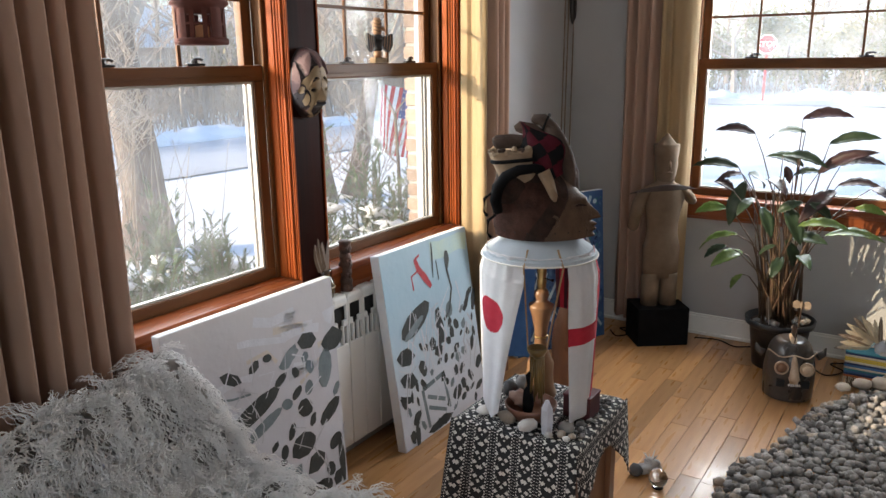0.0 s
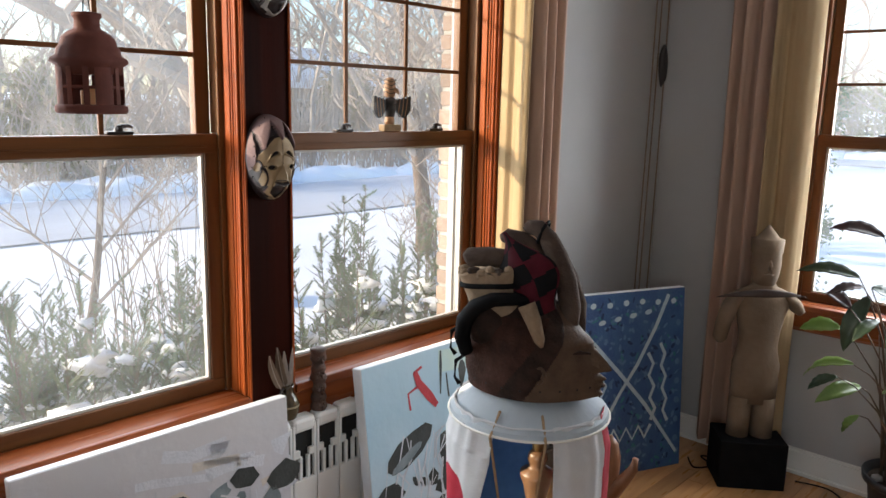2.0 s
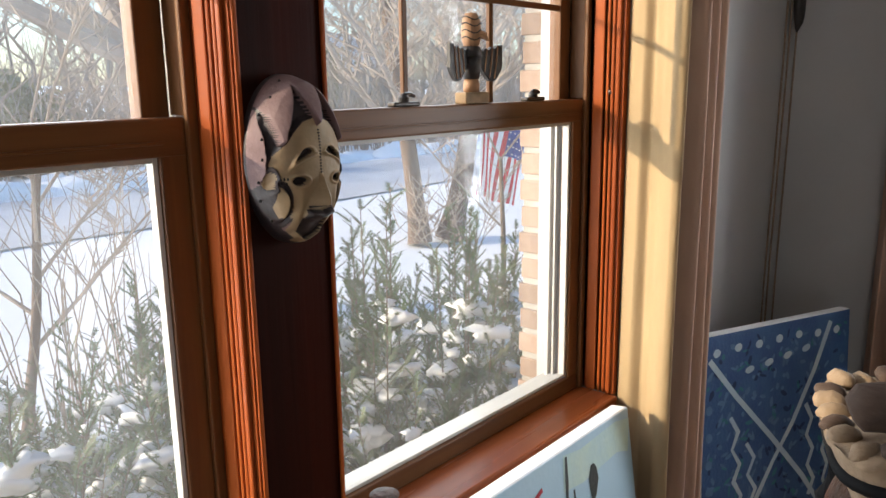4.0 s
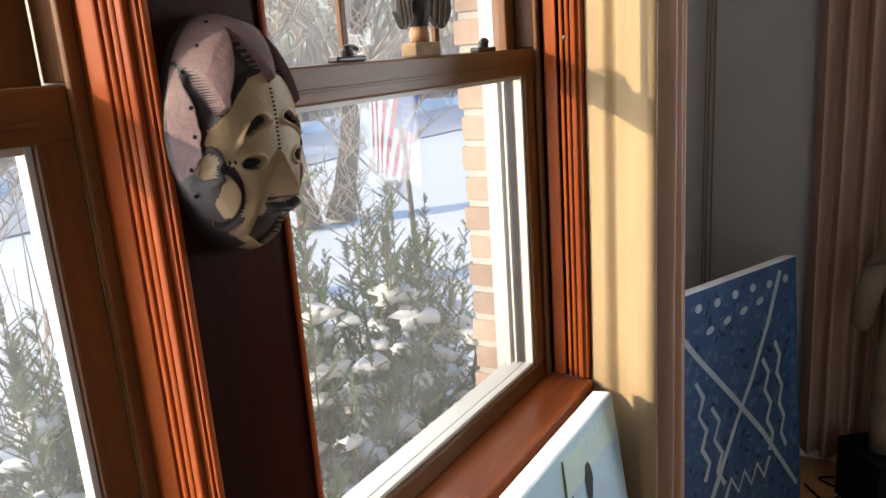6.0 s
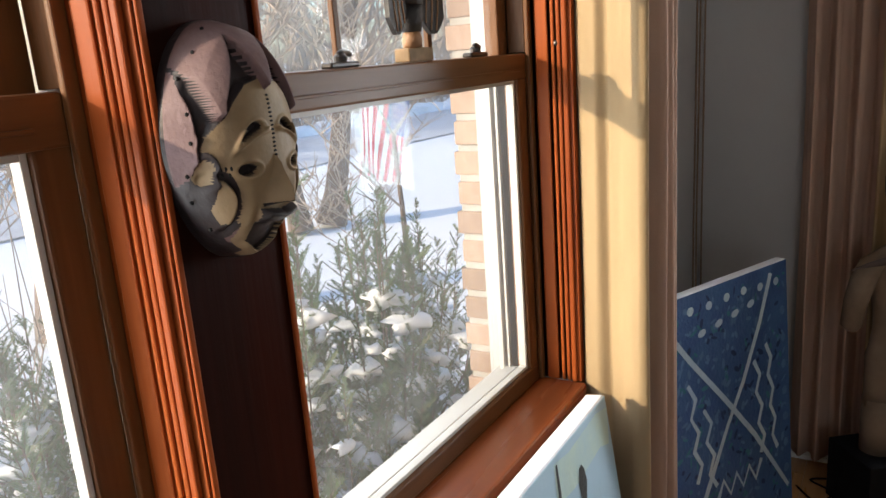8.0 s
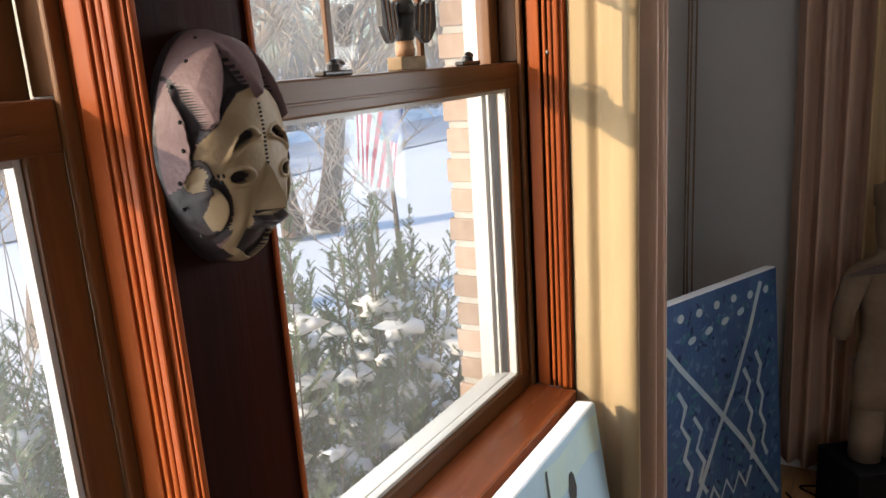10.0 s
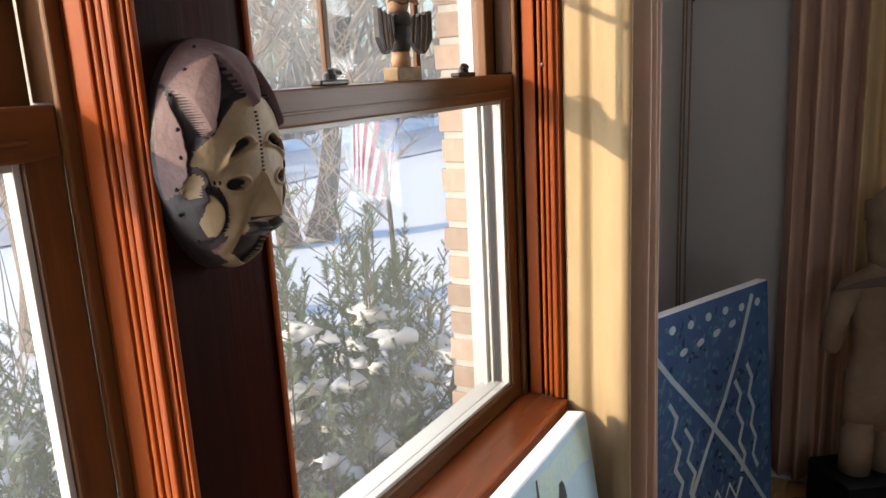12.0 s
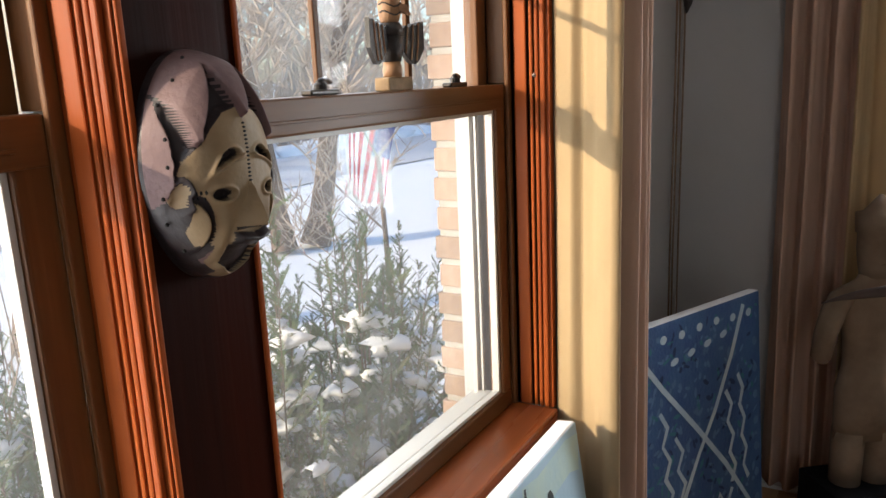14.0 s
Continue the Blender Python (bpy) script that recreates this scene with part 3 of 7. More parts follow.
for k, (x, y, w, h) in enumerate(((-23, 52, 4.5, 4.5), (-17.5, 53, 4, 5.5), (-13, 51, 3.5, 4), (-8.5, 52, 4, 5.5), (-4, 52, 3.5, 4.6), (0.5, 51.5, 4, 5), (5, 52, 4, 5.5), (10, 52, 4, 4.5), (-27, 24, 2.5, 4), (-22, 9, 2, 3))):
    ob = thing("hedge_shrub", (x, y, GZ), "olive-green evergreen shrub beyond the snowy road", "shrub", "far shrubs")
    rg = random.Random(200 + k)
    bm = bmesh.new()
    for j in range(16):
        leaf_cloud(bm, (x + rg.uniform(-0.5, 0.5) * w, y + rg.uniform(-0.8, 0.8), GZ + h * rg.uniform(0.12, 0.85)), (w * 0.28, 0.8, h * 0.2), 190, 0.16, rg)
    part("foliage", bm, M_HEDGE, ob)
    part("stem", tube([(x, y, GZ - 0.1), (x, y, GZ + h * 0.5)], [0.12, 0.05], 6), M_BARK, ob)

arb = thing("arborvitae", (-2.38, 8.4, GZ), "narrow green arborvitae dusted with snow", "shrub")
rg = random.Random(31)
bm = bmesh.new()
for j in range(46):
    z = rg.uniform(0.0, 2.3)
    r = 0.34 * (1 - 0.28 * z / 2.3)
    a = rg.uniform(0, 6.28)
    leaf_cloud(bm, (-2.38 + r * math.cos(a) * 0.7, 8.4 + r * math.sin(a) * 0.7, GZ + 0.1 + z), (0.16, 0.16, 0.16), 130, 0.028, rg)
part("foliage", bm, M_YEW, arb)
part("stem", tube([(-2.38, 8.4, GZ - 0.1), (-2.38, 8.4, 1.6)], [0.05, 0.02], 6), M_BARK, arb)


# yew shrubs with snow, by the windows
def yew(at, seed, height, spread, stems):
    rg = random.Random(seed)
    at = Vector(at)
    ob = thing("yew_shrub", at, "dark green yew shrub with snow on its twigs", "shrub", "yew shrubs below the windows")
    wood, needles, snow = bmesh.new(), bmesh.new(), bmesh.new()

    def twig(p, d, ln):
        q = p + d * ln
        tubem(wood, (p, q), (0.0025, 0.001), 3, cap=False)
        side = d.cross(Vector((rg.uniform(-0.4, 0.4), rg.uniform(-0.4, 0.4), 1))).normalized()
        n = int(ln / 0.0062)
        for k in range(n):
            f = (k + 0.5) / n
            b = p.lerp(q, f)
            for s in (-1, 1):
                w = (side * s + d * 0.55 + Vector((rg.uniform(-0.2, 0.2), rg.uniform(-0.2, 0.2), rg.uniform(-0.1, 0.45)))).normalized()
                e = w.cross(d).cross(w).normalized() * 0.0028
                t = b + w * rg.uniform(0.017, 0.028) * (1.15 - 0.5 * f)
                needles.faces.new([needles.verts.new(v) for v in (b - e, t, b + e)])

    for k in range(stems):
        a = rg.uniform(0, 6.283)
        out = rg.uniform(0.05, 1.0)
        h = height * rg.uniform(0.55, 1.0) * (1 - 0.25 * out)
        tip = at + Vector((math.cos(a) * spread * out, math.sin(a) * spread * out, h))
        mid = at.lerp(tip, 0.5) + Vector((math.cos(a) * spread * 0.25 * out, math.sin(a) * spread * 0.25 * out, 0))
        pts = [at, at.lerp(mid, 0.55), mid, mid.lerp(tip, 0.5) + Vector((0, 0, 0.02)), tip]
        tubem(wood, pts, (0.010, 0.007, 0.005, 0.003, 0.0015), 4, cap=False)
        for j in range(40):
            f = 0.2 + 0.8 * (j + rg.random()) / 40
            i = min(3, int(f * 4))
            p = pts[i].lerp(pts[i + 1], f * 4 - i)
            d = (pts[i + 1] - pts[i]).normalized()
            s = Vector((rg.uniform(-1, 1), rg.uniform(-1, 1), rg.uniform(-0.1, 0.4))).normalized()
            dd = (d * 0.75 + s).normalized()
            ln = rg.uniform(0.10, 0.27) * (1.2 - 0.85 * f)
            twig(p, dd, ln)
            if rg.random() < 0.11 and f < 0.72:
                blobm(snow, p + dd * ln * 0.5 + Vector((0, 0, 0.008)), rg.uniform(0.018, 0.078), (1.35, 1.0, 0.5), 0.5, rg.randint(0, 99), 2, rg.uniform(0, 3))
    part("branches", wood, M_BARK, ob)
    part("needles", needles, M_YEW, ob)
    part("snow_clumps", snow, M_SNOW, ob, smooth=True)
    return ob


yew_a = yew((-3.05, 3.95, GZ + 0.15), 1, 1.62, 0.62, 26)
yew((-3.00, 3.36, GZ + 0.15), 5, 1.72, 0.42, 18)
yew_b = yew((-3.15, 2.75, GZ + 0.15), 2, 1.30, 0.65, 26)
yew_c = yew((-3.3, 1.95, GZ + 0.15), 3, 1.45, 0.62, 26)
for src, p, r, s in ((yew_a, (-3.5, 5.0, GZ + 0.1), 80, 0.8), (yew_b, (-2.75, 4.6, GZ + 0.05), 140, 0.72), (yew_c, (-2.75, 3.3, GZ + 0.1), 200, 0.78), (yew_b, (-3.9, 3.3, GZ + 0.1), 60, 0.85), (yew_a, (-4.1, 2.3, GZ + 0.1), 250, 0.72), (yew_c, (-3.1, 1.2, GZ + 0.1), 90, 0.9), (yew_b, (-2.75, 2.2, GZ + 0.05), 300, 0.72), (yew_a, (-3.6, 1.55, GZ + 0.1), 10, 0.85), (yew_a, (-3.75, 2.75, GZ + 0.1), 330, 0.88), (yew_c, (-3.9, 4.3, GZ + 0.1), 120, 0.8)):
    c = copy_thing(src, pose(*p, 0, 0, r))
    c.scale = (s, s, s)
bm = bmesh.new()
rng = random.Random(9)
for k in range(70):
    blobm(bm, (rng.uniform(-4.2, -2.45), rng.uniform(0.8, 5.2), GZ + 0.25 + rng.uniform(-0.05, 0.55)), rng.uniform(0.03, 0.085), (1.4, 1.1, 0.55), 0.45, k, 2, rng.uniform(0, 3))
tagged(part("snow_on_shrubs", bm, M_SNOW, None, "", True), "pillows of snow caught in the shrubs", "snow", "", "stuff")

# a tall-grass and twig tangle in front of the first window
bm = bmesh.new()
for k in range(46):
    a = Vector((rng.uniform(-4.6, -3.9), rng.uniform(2.5, 3.2), GZ + 0.1))
    b = a + Vector((rng.uniform(-0.3, 0.3), rng.uniform(-0.3, 0.3), rng.uniform(0.7, 1.2)))
    c = b + Vector((rng.uniform(-0.3, 0.3), rng.uniform(-0.3, 0.3), rng.uniform(0.3, 0.9)))
    tubem(bm, (a, b, c), (0.006, 0.004, 0.0015), 3, cap=False)
tagged(part("bare_shrub", bm, M_TWIG), "bare brown stems of a garden shrub in snow", "shrub", "", "stuff")

# stop sign
M_STOP = mat("sign_red", (0.62, 0.035, 0.045), 0.5, var=0.1)
M_WHITE = mat("sign_white", (0.85, 0.85, 0.83), 0.5, var=0.05)
sign = thing("stop_sign", (-7.35, 39.4, GZ), "red octagonal stop sign on a red pole", "road sign")
part("pole", box((-7.40, 39.38, GZ - 0.2), (-7.30, 39.42, GZ + 3.1), 0.004), M_STOP, sign)
face = look((-7.35, 39.35, 2.15), (-0.5, 4, 2.15)) @ Matrix.Rotation(radians(22.5), 4, 'Z')
plate = part("plate", lathe(((0.47, -0.01), (0.47, 0.0)), seg=8, m=face @ Matrix.Rotation(math.pi, 4, 'X')), M_WHITE, sign)
part("red_face", lathe(((0.43, 0.002), (0.43, 0.006)), seg=8, m=face @ Matrix.Rotation(math.pi, 4, 'X')), M_STOP, plate)
cu = bpy.data.curves.new("lettering", 'FONT')
cu.body, cu.size, cu.align_x, cu.align_y, cu.extrude = "STOP", 0.36, 'CENTER', 'CENTER', 0.002
txt = new("lettering", cu)
txt.data.materials.append(M_WHITE)
txt.parent = plate
txt.matrix_parent_inverse = wm(plate).inverted()
txt.matrix_basis = look((-7.35, 39.35, 2.15), (-14.2, 74.7, 2.15)) @ Matrix.Translation((0, 0, 0.02))

# house across the road
M_SIDING = mat("house_siding", (0.55, 0.45, 0.40), 0.8, scale=2)
house = thing("house", (-32, 25, GZ), "low house with a snow-covered gable roof", "house")
part("wall", box((-36, 21, GZ), (-30, 31, GZ + 2.9)), M_SIDING, house)
bm = bmesh.new()
vs = [bm.verts.new(p) for p in ((-36.6, 20.5, 2.3), (-29.4, 20.5, 2.3), (-33, 20.5, 4.4), (-36.6, 31.5, 2.3), (-29.4, 31.5, 2.3), (-33, 31.5, 4.4))]
for f in ((0, 1, 2), (3, 5, 4), (1, 4, 5, 2), (0, 2, 5, 3), (0, 3, 4, 1)):
    bm.faces.new([vs[i] for i in f])
part("roof", bm, M_SNOW, house)
for y in (22.6, 25.2, 28.4):
    w = part("window", box((-30.02, y, 0.6), (-29.96, y + 1.1, 1.8), 0.01), M_TRIM, house)
    part("pane", box((-29.958, y + 0.08, 0.68), (-29.95, y + 1.02, 1.72)), M_DARK, w)

# flag on a garden pole
flag = thing("garden_flag", (-5.5, 7.17, GZ), "striped red, white and blue flag hanging limp on a pole", "flag")
M_FR, M_FB = mat("flag_red", (0.62, 0.05, 0.07), 0.8, translucent=0.4), mat("flag_blue", (0.05, 0.08, 0.28), 0.8, translucent=0.3)
M_FW = mat("flag_white", (0.85, 0.84, 0.84), 0.8, var=0.08, translucent=0.4)
part("pole", tube([(-5.53, 7.17, GZ), (-5.36, 7.12, 1.45)], 0.012, 8), M_TRIM, flag)


def flag_pt(u, v):
    return Vector((-5.37 + 0.42 * u * (0.75 + 0.25 * v) - 0.10 * (1 - v), 7.13 + 0.18 * u + 0.035 * math.sin(9 * u + 3 * v), 1.36 - 0.10 * u - 0.78 * (1 - v)))


part("cloth", grid(flag_pt, 13, 16, lambda u, v: 2 if (u > 0.5 and v > 0.55) else (0 if int(u * 13 + 0.5) % 2 == 0 else 1)), [M_FR, M_FW, M_FB], flag, smooth=True)
for i in range(4):
    for j in range(5):
        part("star", blob(flag_pt(0.57 + 0.11 * i, 0.60 + 0.085 * j) + Vector((0.01, -0.01, 0)), 0.008, (1, 1, 1), 0, 0, 1), M_FW, flag)


# ---- curtains ----
def curtain(name, path, z0, z1, material, label, amp=0.0, n=160, seed=0, mi=None, flare=0.0):
    """Cloth hung along a plan path of (x, y) points, with soft folds that loosen downwards."""
    P = [Vector((p[0], p[1], 0)) for p in path]
    lens = [0.0]
    for a, b in zip(P, P[1:]):
        lens.append(lens[-1] + (b - a).length)

    def at(s):
        s *= lens[-1]
        for i in range(len(P) - 1):
            if s <= lens[i + 1] or i == len(P) - 2:
                f = (s - lens[i]) / (lens[i + 1] - lens[i])
                a, b, c, d = P[max(i - 1, 0)], P[i], P[i + 1], P[min(i + 2, len(P) - 1)]
                return 0.5 * ((2 * b) + (c - a) * f + (2 * a - 5 * b + 4 * c - d) * f * f + (3 * b - a - 3 * c + d) * f ** 3)

    def fn(u, v):
        p = at(u)
        w = 0.010 * noise.noise(Vector((u * 9, v * 1.1, seed))) + 0.004 * noise.noise(Vector((u * 40, v * 3, seed + 5)))
        k = 1 + flare * (1 - v)
        c = P[0].lerp(P[-1], u)
        p = c + (p - c) * k
        return Vector((p.x + w, p.y + w * 0.6, z0 + (z1 - z0) * v))

    bm = grid(fn, n, 26, mi or 0)
    ob = tagged(new(name), label, "curtain")
    cl = part("cloth", bm, material, ob, smooth=True)
    so = cl.modifiers.new("thick", 'SOLIDIFY')
    so.thickness = 0.003
    return ob


def folds(a, b, depth, count, seed):
    """A plan path of uneven pleats from a to b."""
    rg = random.Random(seed)
    a, b = Vector(a), Vector(b)
    d = (b - a).normalized()
    nrm = Vector((d.y, -d.x))
    out = []
    for k in range(count * 2 + 1):
        f = k / (count * 2)
        out.append(tuple(a.lerp(b, f) + nrm * depth * (0.5 if k % 2 else -0.5) * rg.uniform(0.7, 1.2) + d * rg.uniform(-0.006, 0.006)))
    return out


# first quarter of the cloth takes the lit colour, where sun falls
curtain("curtain", [(-1.775, 3.088), (-1.73, 3.075), (-1.70, 3.085), (-1.66, 3.055), (-1.625, 3.035), (-1.607, 3.05), (-1.690, 3.085), (-1.690, 3.10), (-1.600, 3.10), (-1.598, 3.12), (-1.69, 3.14), (-1.69, 3.155), (-1.598, 3.165), (-1.598, 3.185), (-1.69, 3.20), (-1.69, 3.215), (-1.60, 3.235), (-1.61, 3.27), (-1.66, 3.29), (-1.70, 3.27), (-1.72, 3.31), (-1.77, 3.30)],
        0.04, 2.42, [M_CURT_LIT, M_CURT], "taupe curtain gathered beside the window, sunlit part coloured cream", seed=1, n=220, mi=lambda u, v: 0 if u < 0.25 else 1)
curtain("curtain", folds((-1.685, 0.55), (-1.70, 1.19), 0.11, 9, 4) + [(-1.72, 1.20), (-1.77, 1.17)], 0.04, 2.42, M_CURT, "heavy taupe curtain hanging in deep pleats", seed=2, n=180, flare=0.08)
# the window-side end gets the paler cloth colour as its sun glow
curtain("curtain", folds((-1.45, 4.35), (-1.17, 4.33), 0.075, 4, 9) + [(-1.14, 4.33), (-1.09, 4.30), (-1.05, 4.32), (-1.03, 4.37), (-1.06, 4.41)],
        0.06, 2.42, [M_CURT, M_CURT_LIT], "taupe pleated curtain by the window, sun glow put in as gold", seed=3, n=180, mi=lambda u, v: 0 if u < 0.60 else 1)
M_ROD = mat("dark_rod", (0.06, 0.04, 0.03), 0.4)
for name, a, b in (("curtain_rod", (-1.69, 0.5, 2.43), (-1.69, 3.5, 2.43)), ("curtain_rod", (-1.55, 4.34, 2.43), (0.4, 4.34, 2.43))):
    rod = thing(name, a, "dark wooden curtain rod fixed above the window", "curtain rod")
    part("pole", tube([a, b], 0.014, 12), M_ROD, rod, smooth=True)
    for e in (a, b):
        d = Vector((-0.11, 0, 0)) if a[0] == b[0] else Vector((0, 0.10, 0))
        part("bracket", tube([e, Vector(e) + d], 0.008, 8), M_ROD, rod)


# ---- radiator ----
def radiator():
    ob = thing("radiator", (-1.76, 1.95, 0.06), "white enamelled sectional radiator below the windows", "radiator")
    y, k = 1.06, 0
    # black sheet added as the shade seen through the slots
    part("slot_shade_panel", box((-1.798, 1.06, 0.075), (-1.752, 2.92, 0.69)), M_DARK, ob)
    while y < 2.92:
        w = 0.093
        bm = bmesh.new()
        boxm(bm, (-1.7515, y, 0.07), (-1.737, y + w - 0.003, 0.515), 0.004)
        for j in range(4):
            ww = 0.0095 if j in (0, 3) else 0.011
            yy = y + (w - 0.003) * j / 3 - (0 if j == 0 else ww if j == 3 else ww / 2)
            if j in (0, 3):
                boxm(bm, (-1.7515, yy, 0.505), (-1.739, yy + ww, 0.70), 0.002)
            else:
                boxm(bm, (-1.7515, yy, 0.505), (-1.739, yy + ww, 0.592), 0.002)
        boxm(bm, (-1.7515, y + 0.001, 0.590), (-1.7395, y + 0.028, 0.615), 0.002)
        boxm(bm, (-1.7515, y + w - 0.031, 0.590), (-1.7395, y + w - 0.004, 0.615), 0.002)
        boxm(bm, (-1.798, y, 0.672), (-1.738, y + w - 0.003, 0.722), 0.014)
        part("section", bm, M_ENAMEL, ob)
        y += w
    for yy in (1.15, 2.0, 2.85):
        part("foot", box((-1.79, yy, 0.0), (-1.745, yy + 0.03, 0.072), 0.004), M_ENAMEL, ob)
    return ob


radiator()


# ---- paintings ----
def canvas(name, bl, br, lean, height, depth, label, face):
    """A stretched canvas standing on the floor; returns it and a map from (u, v, lift) to the room."""
    bl, br = Vector(bl), Vector(br)
    ex = (br - bl).normalized()
    out = Vector((-ex.y, ex.x, 0)) * -1
    up = (Vector((0, 0, height)) - out * lean).normalized()
    w, nrm = (br - bl).length, ex.cross(up).normalized()
    if nrm.dot(out) < 0:
        nrm = -nrm
    q = Matrix((ex, nrm, up)).transposed().to_4x4()
    q.translation = bl
    h = (height ** 2 + lean ** 2) ** 0.5
    ob = thing(name, (bl + br) / 2, label, "painting", "paintings standing on the floor")
    part("stretcher", box((0, -depth, 0.0), (w, -0.0015, h), 0.005, q), M_CANVAS, ob)
    part("painted_face", box((0.003, -0.0014, 0.003), (w - 0.003, 0.0, h - 0.003), 0.0, q), face, ob)
    return ob, q, w, h


def strokem(bm, q, pts, width, mi=0, lift=0.0012):
    """A flat brush stroke through (x, z) points of the canvas."""
    P = [Vector((p[0], 0, p[1])) for p in pts]
    L, R = [], []
    for i, p in enumerate(P):
        d = (P[min(i + 1, len(P) - 1)] - P[max(i - 1, 0)]).normalized()
        s = Vector((-d.z, 0, d.x))
        wd = (width[i] if isinstance(width, (list, tuple)) else width * (0.85 + 0.3 * noise.noise(p * 40))) / 2
        L.append(bm.verts.new(q @ (p + s * wd + Vector((0, lift, 0)))))
        R.append(bm.verts.new(q @ (p - s * wd + Vector((0, lift, 0)))))
    for i in range(len(P) - 1):
        bm.faces.new((L[i], L[i + 1], R[i + 1], R[i])).material_index = mi


def patchm(bm, q, c, rx, rz, turn, seed, mi=0, corners=10, angular=0.0, lift=0.0012):
    """A flat painted shape: an uneven oval or an angular block."""
    rg = random.Random(seed)
    vs = []
    for k in range(corners):
        a = 2 * math.pi * k / corners + (rg.uniform(-0.2, 0.2) if angular else 0)
        r = 1 + (rg.uniform(-angular, angular) if angular else 0.14 * noise.noise(Vector((math.cos(a) * 2, math.sin(a) * 2, seed))))
        x, z = math.cos(a) * rx * r, math.sin(a) * rz * r
        vs.append(bm.verts.new(q @ Vector((c[0] + x * math.cos(turn) - z * math.sin(turn), lift, c[1] + x * math.sin(turn) + z * math.cos(turn)))))
    bm.faces.new(vs).material_index = mi


def wash(name, colors, axis_lo, axis_hi, scale=6):
    """Painted ground: bands of colour up the canvas, broken by noise."""
    m = mat(name, colors[0], 0.7, bump=0.35, scale=scale)
    N, L = m.node_tree.nodes, m.node_tree.links
    tc, sp, nz, ad, mr, cr = [N.new("ShaderNode" + n) for n in ("TexCoord", "SeparateXYZ", "TexNoise", "Math", "MapRange", "ValToRGB")]
    nz.inputs["Scale"].default_value, nz.inputs["Detail"].default_value, nz.inputs["Distortion"].default_value = scale, 6, 1.2
    L.new(tc.outputs["Object"], sp.inputs[0])
    L.new(tc.outputs["Object"], nz.inputs[0])
    ad.operation = 'MULTIPLY_ADD'
    ad.inputs[1].default_value = 0.28
    L.new(nz.outputs[0], ad.inputs[0])
    L.new(sp.outputs[2], ad.inputs[2])
    mr.inputs[1].default_value, mr.inputs[2].default_value = axis_lo + 0.14, axis_hi + 0.14
    L.new(ad.outputs[0], mr.inputs[0])
    els = cr.color_ramp.elements
    while len(els) < len(colors):
        els.new(0.5)
    for i, c in enumerate(colors):
        els[i].position, els[i].color = i / (len(colors) - 1), (*c, 1)
    L.new(mr.outputs[0], cr.inputs[0])
    L.new(cr.outputs[0], N["Principled BSDF"].inputs["Base Color"])
    return m


P_INK = mat("paint_black", (0.022, 0.026, 0.026), 0.55, color2=(0.055, 0.062, 0.06), scale=18, bump=0.4)
P_SLATE = mat("paint_slate", (0.12, 0.16, 0.175), 0.6, color2=(0.24, 0.28, 0.30), scale=14, bump=0.4)
P_GREY = mat("paint_grey", (0.42, 0.43, 0.47), 0.65, color2=(0.55, 0.55, 0.58), scale=12, bump=0.4)
P_PALE = mat("paint_pale", (0.66, 0.67, 0.72), 0.65, var=0.15, scale=20, bump=0.4)
P_SAND = mat("paint_beige", (0.62, 0.56, 0.50), 0.65, var=0.12, scale=10, bump=0.4)
P_RED = mat("paint_red", (0.50, 0.035, 0.05), 0.55, var=0.2, scale=30, bump=0.4)
P_AQUA = mat("paint_aqua", (0.30, 0.47, 0.55), 0.6, var=0.2, scale=20, bump=0.4)
P_SKYB = mat("paint_sky", (0.42, 0.58, 0.62), 0.6, color2=(0.55, 0.66, 0.55), scale=9, bump=0.4)
P_MINT = mat("paint_mint", (0.52, 0.60, 0.60), 0.6, color2=(0.36, 0.48, 0.60), scale=16, bump=0.4)

# first canvas: grey-white ground, dark ovals in a net of pale paths
G1 = wash("net_painting_ground", ((0.60, 0.61, 0.66), (0.63, 0.63, 0.68), (0.55, 0.54, 0.58), (0.58, 0.56, 0.57)), 0.0, 0.85)
ob, q, w, h = canvas("painting", (-1.650, 1.268, 0), (-1.650, 2.030, 0), 0.042, 0.835, 0.034, "abstract canvas of dark ovals netted in pale grey", G1)
bm = bmesh.new()
rg = random.Random(14)
placed = [(0.33, 0.46, 0.14), (0.685, 0.50, 0.07), (0.60, 0.16, 0.06)]
patchm(bm, q, (0.33, 0.47), 0.125, 0.036, 0.30, 1)
patchm(bm, q, (0.36, 0.40), 0.10, 0.022, 0.35, 2, 1)
patchm(bm, q, (0.685, 0.50), 0.038, 0.075, -0.18, 3, 1)
patchm(bm, q, (0.60, 0.16), 0.055, 0.045, 0.4, 4, 0, 6, 0.2)
patchm(bm, q, (0.575, 0.05), 0.06, 0.025, 0.1, 5, 0)
patchm(bm, q, (0.735, 0.11), 0.018, 0.10, 0.05, 6, 0)
patchm(bm, q, (0.45, 0.16), 0.03, 0.055, 0.1, 7, 4)
for k in range(420):
    x, z = rg.uniform(0.18, w - 0.02), rg.uniform(0.03, 0.64)
    r = rg.uniform(0.022, 0.064) * (1.2 - 0.5 * z)
    if any((x - a) ** 2 + (z - b) ** 2 < (r * 0.86 + c * 0.86) ** 2 for a, b, c in placed):
        continue
    placed.append((x, z, r))
    patchm(bm, q, (x, z), r * 1.05, r * rg.uniform(0.45, 0.85), rg.uniform(-1.2, 1.5), k + 30, 0 if rg.random() < 0.72 else 1, rg.choice((6, 9, 12)), rg.choice((0, 0, 0.2)))
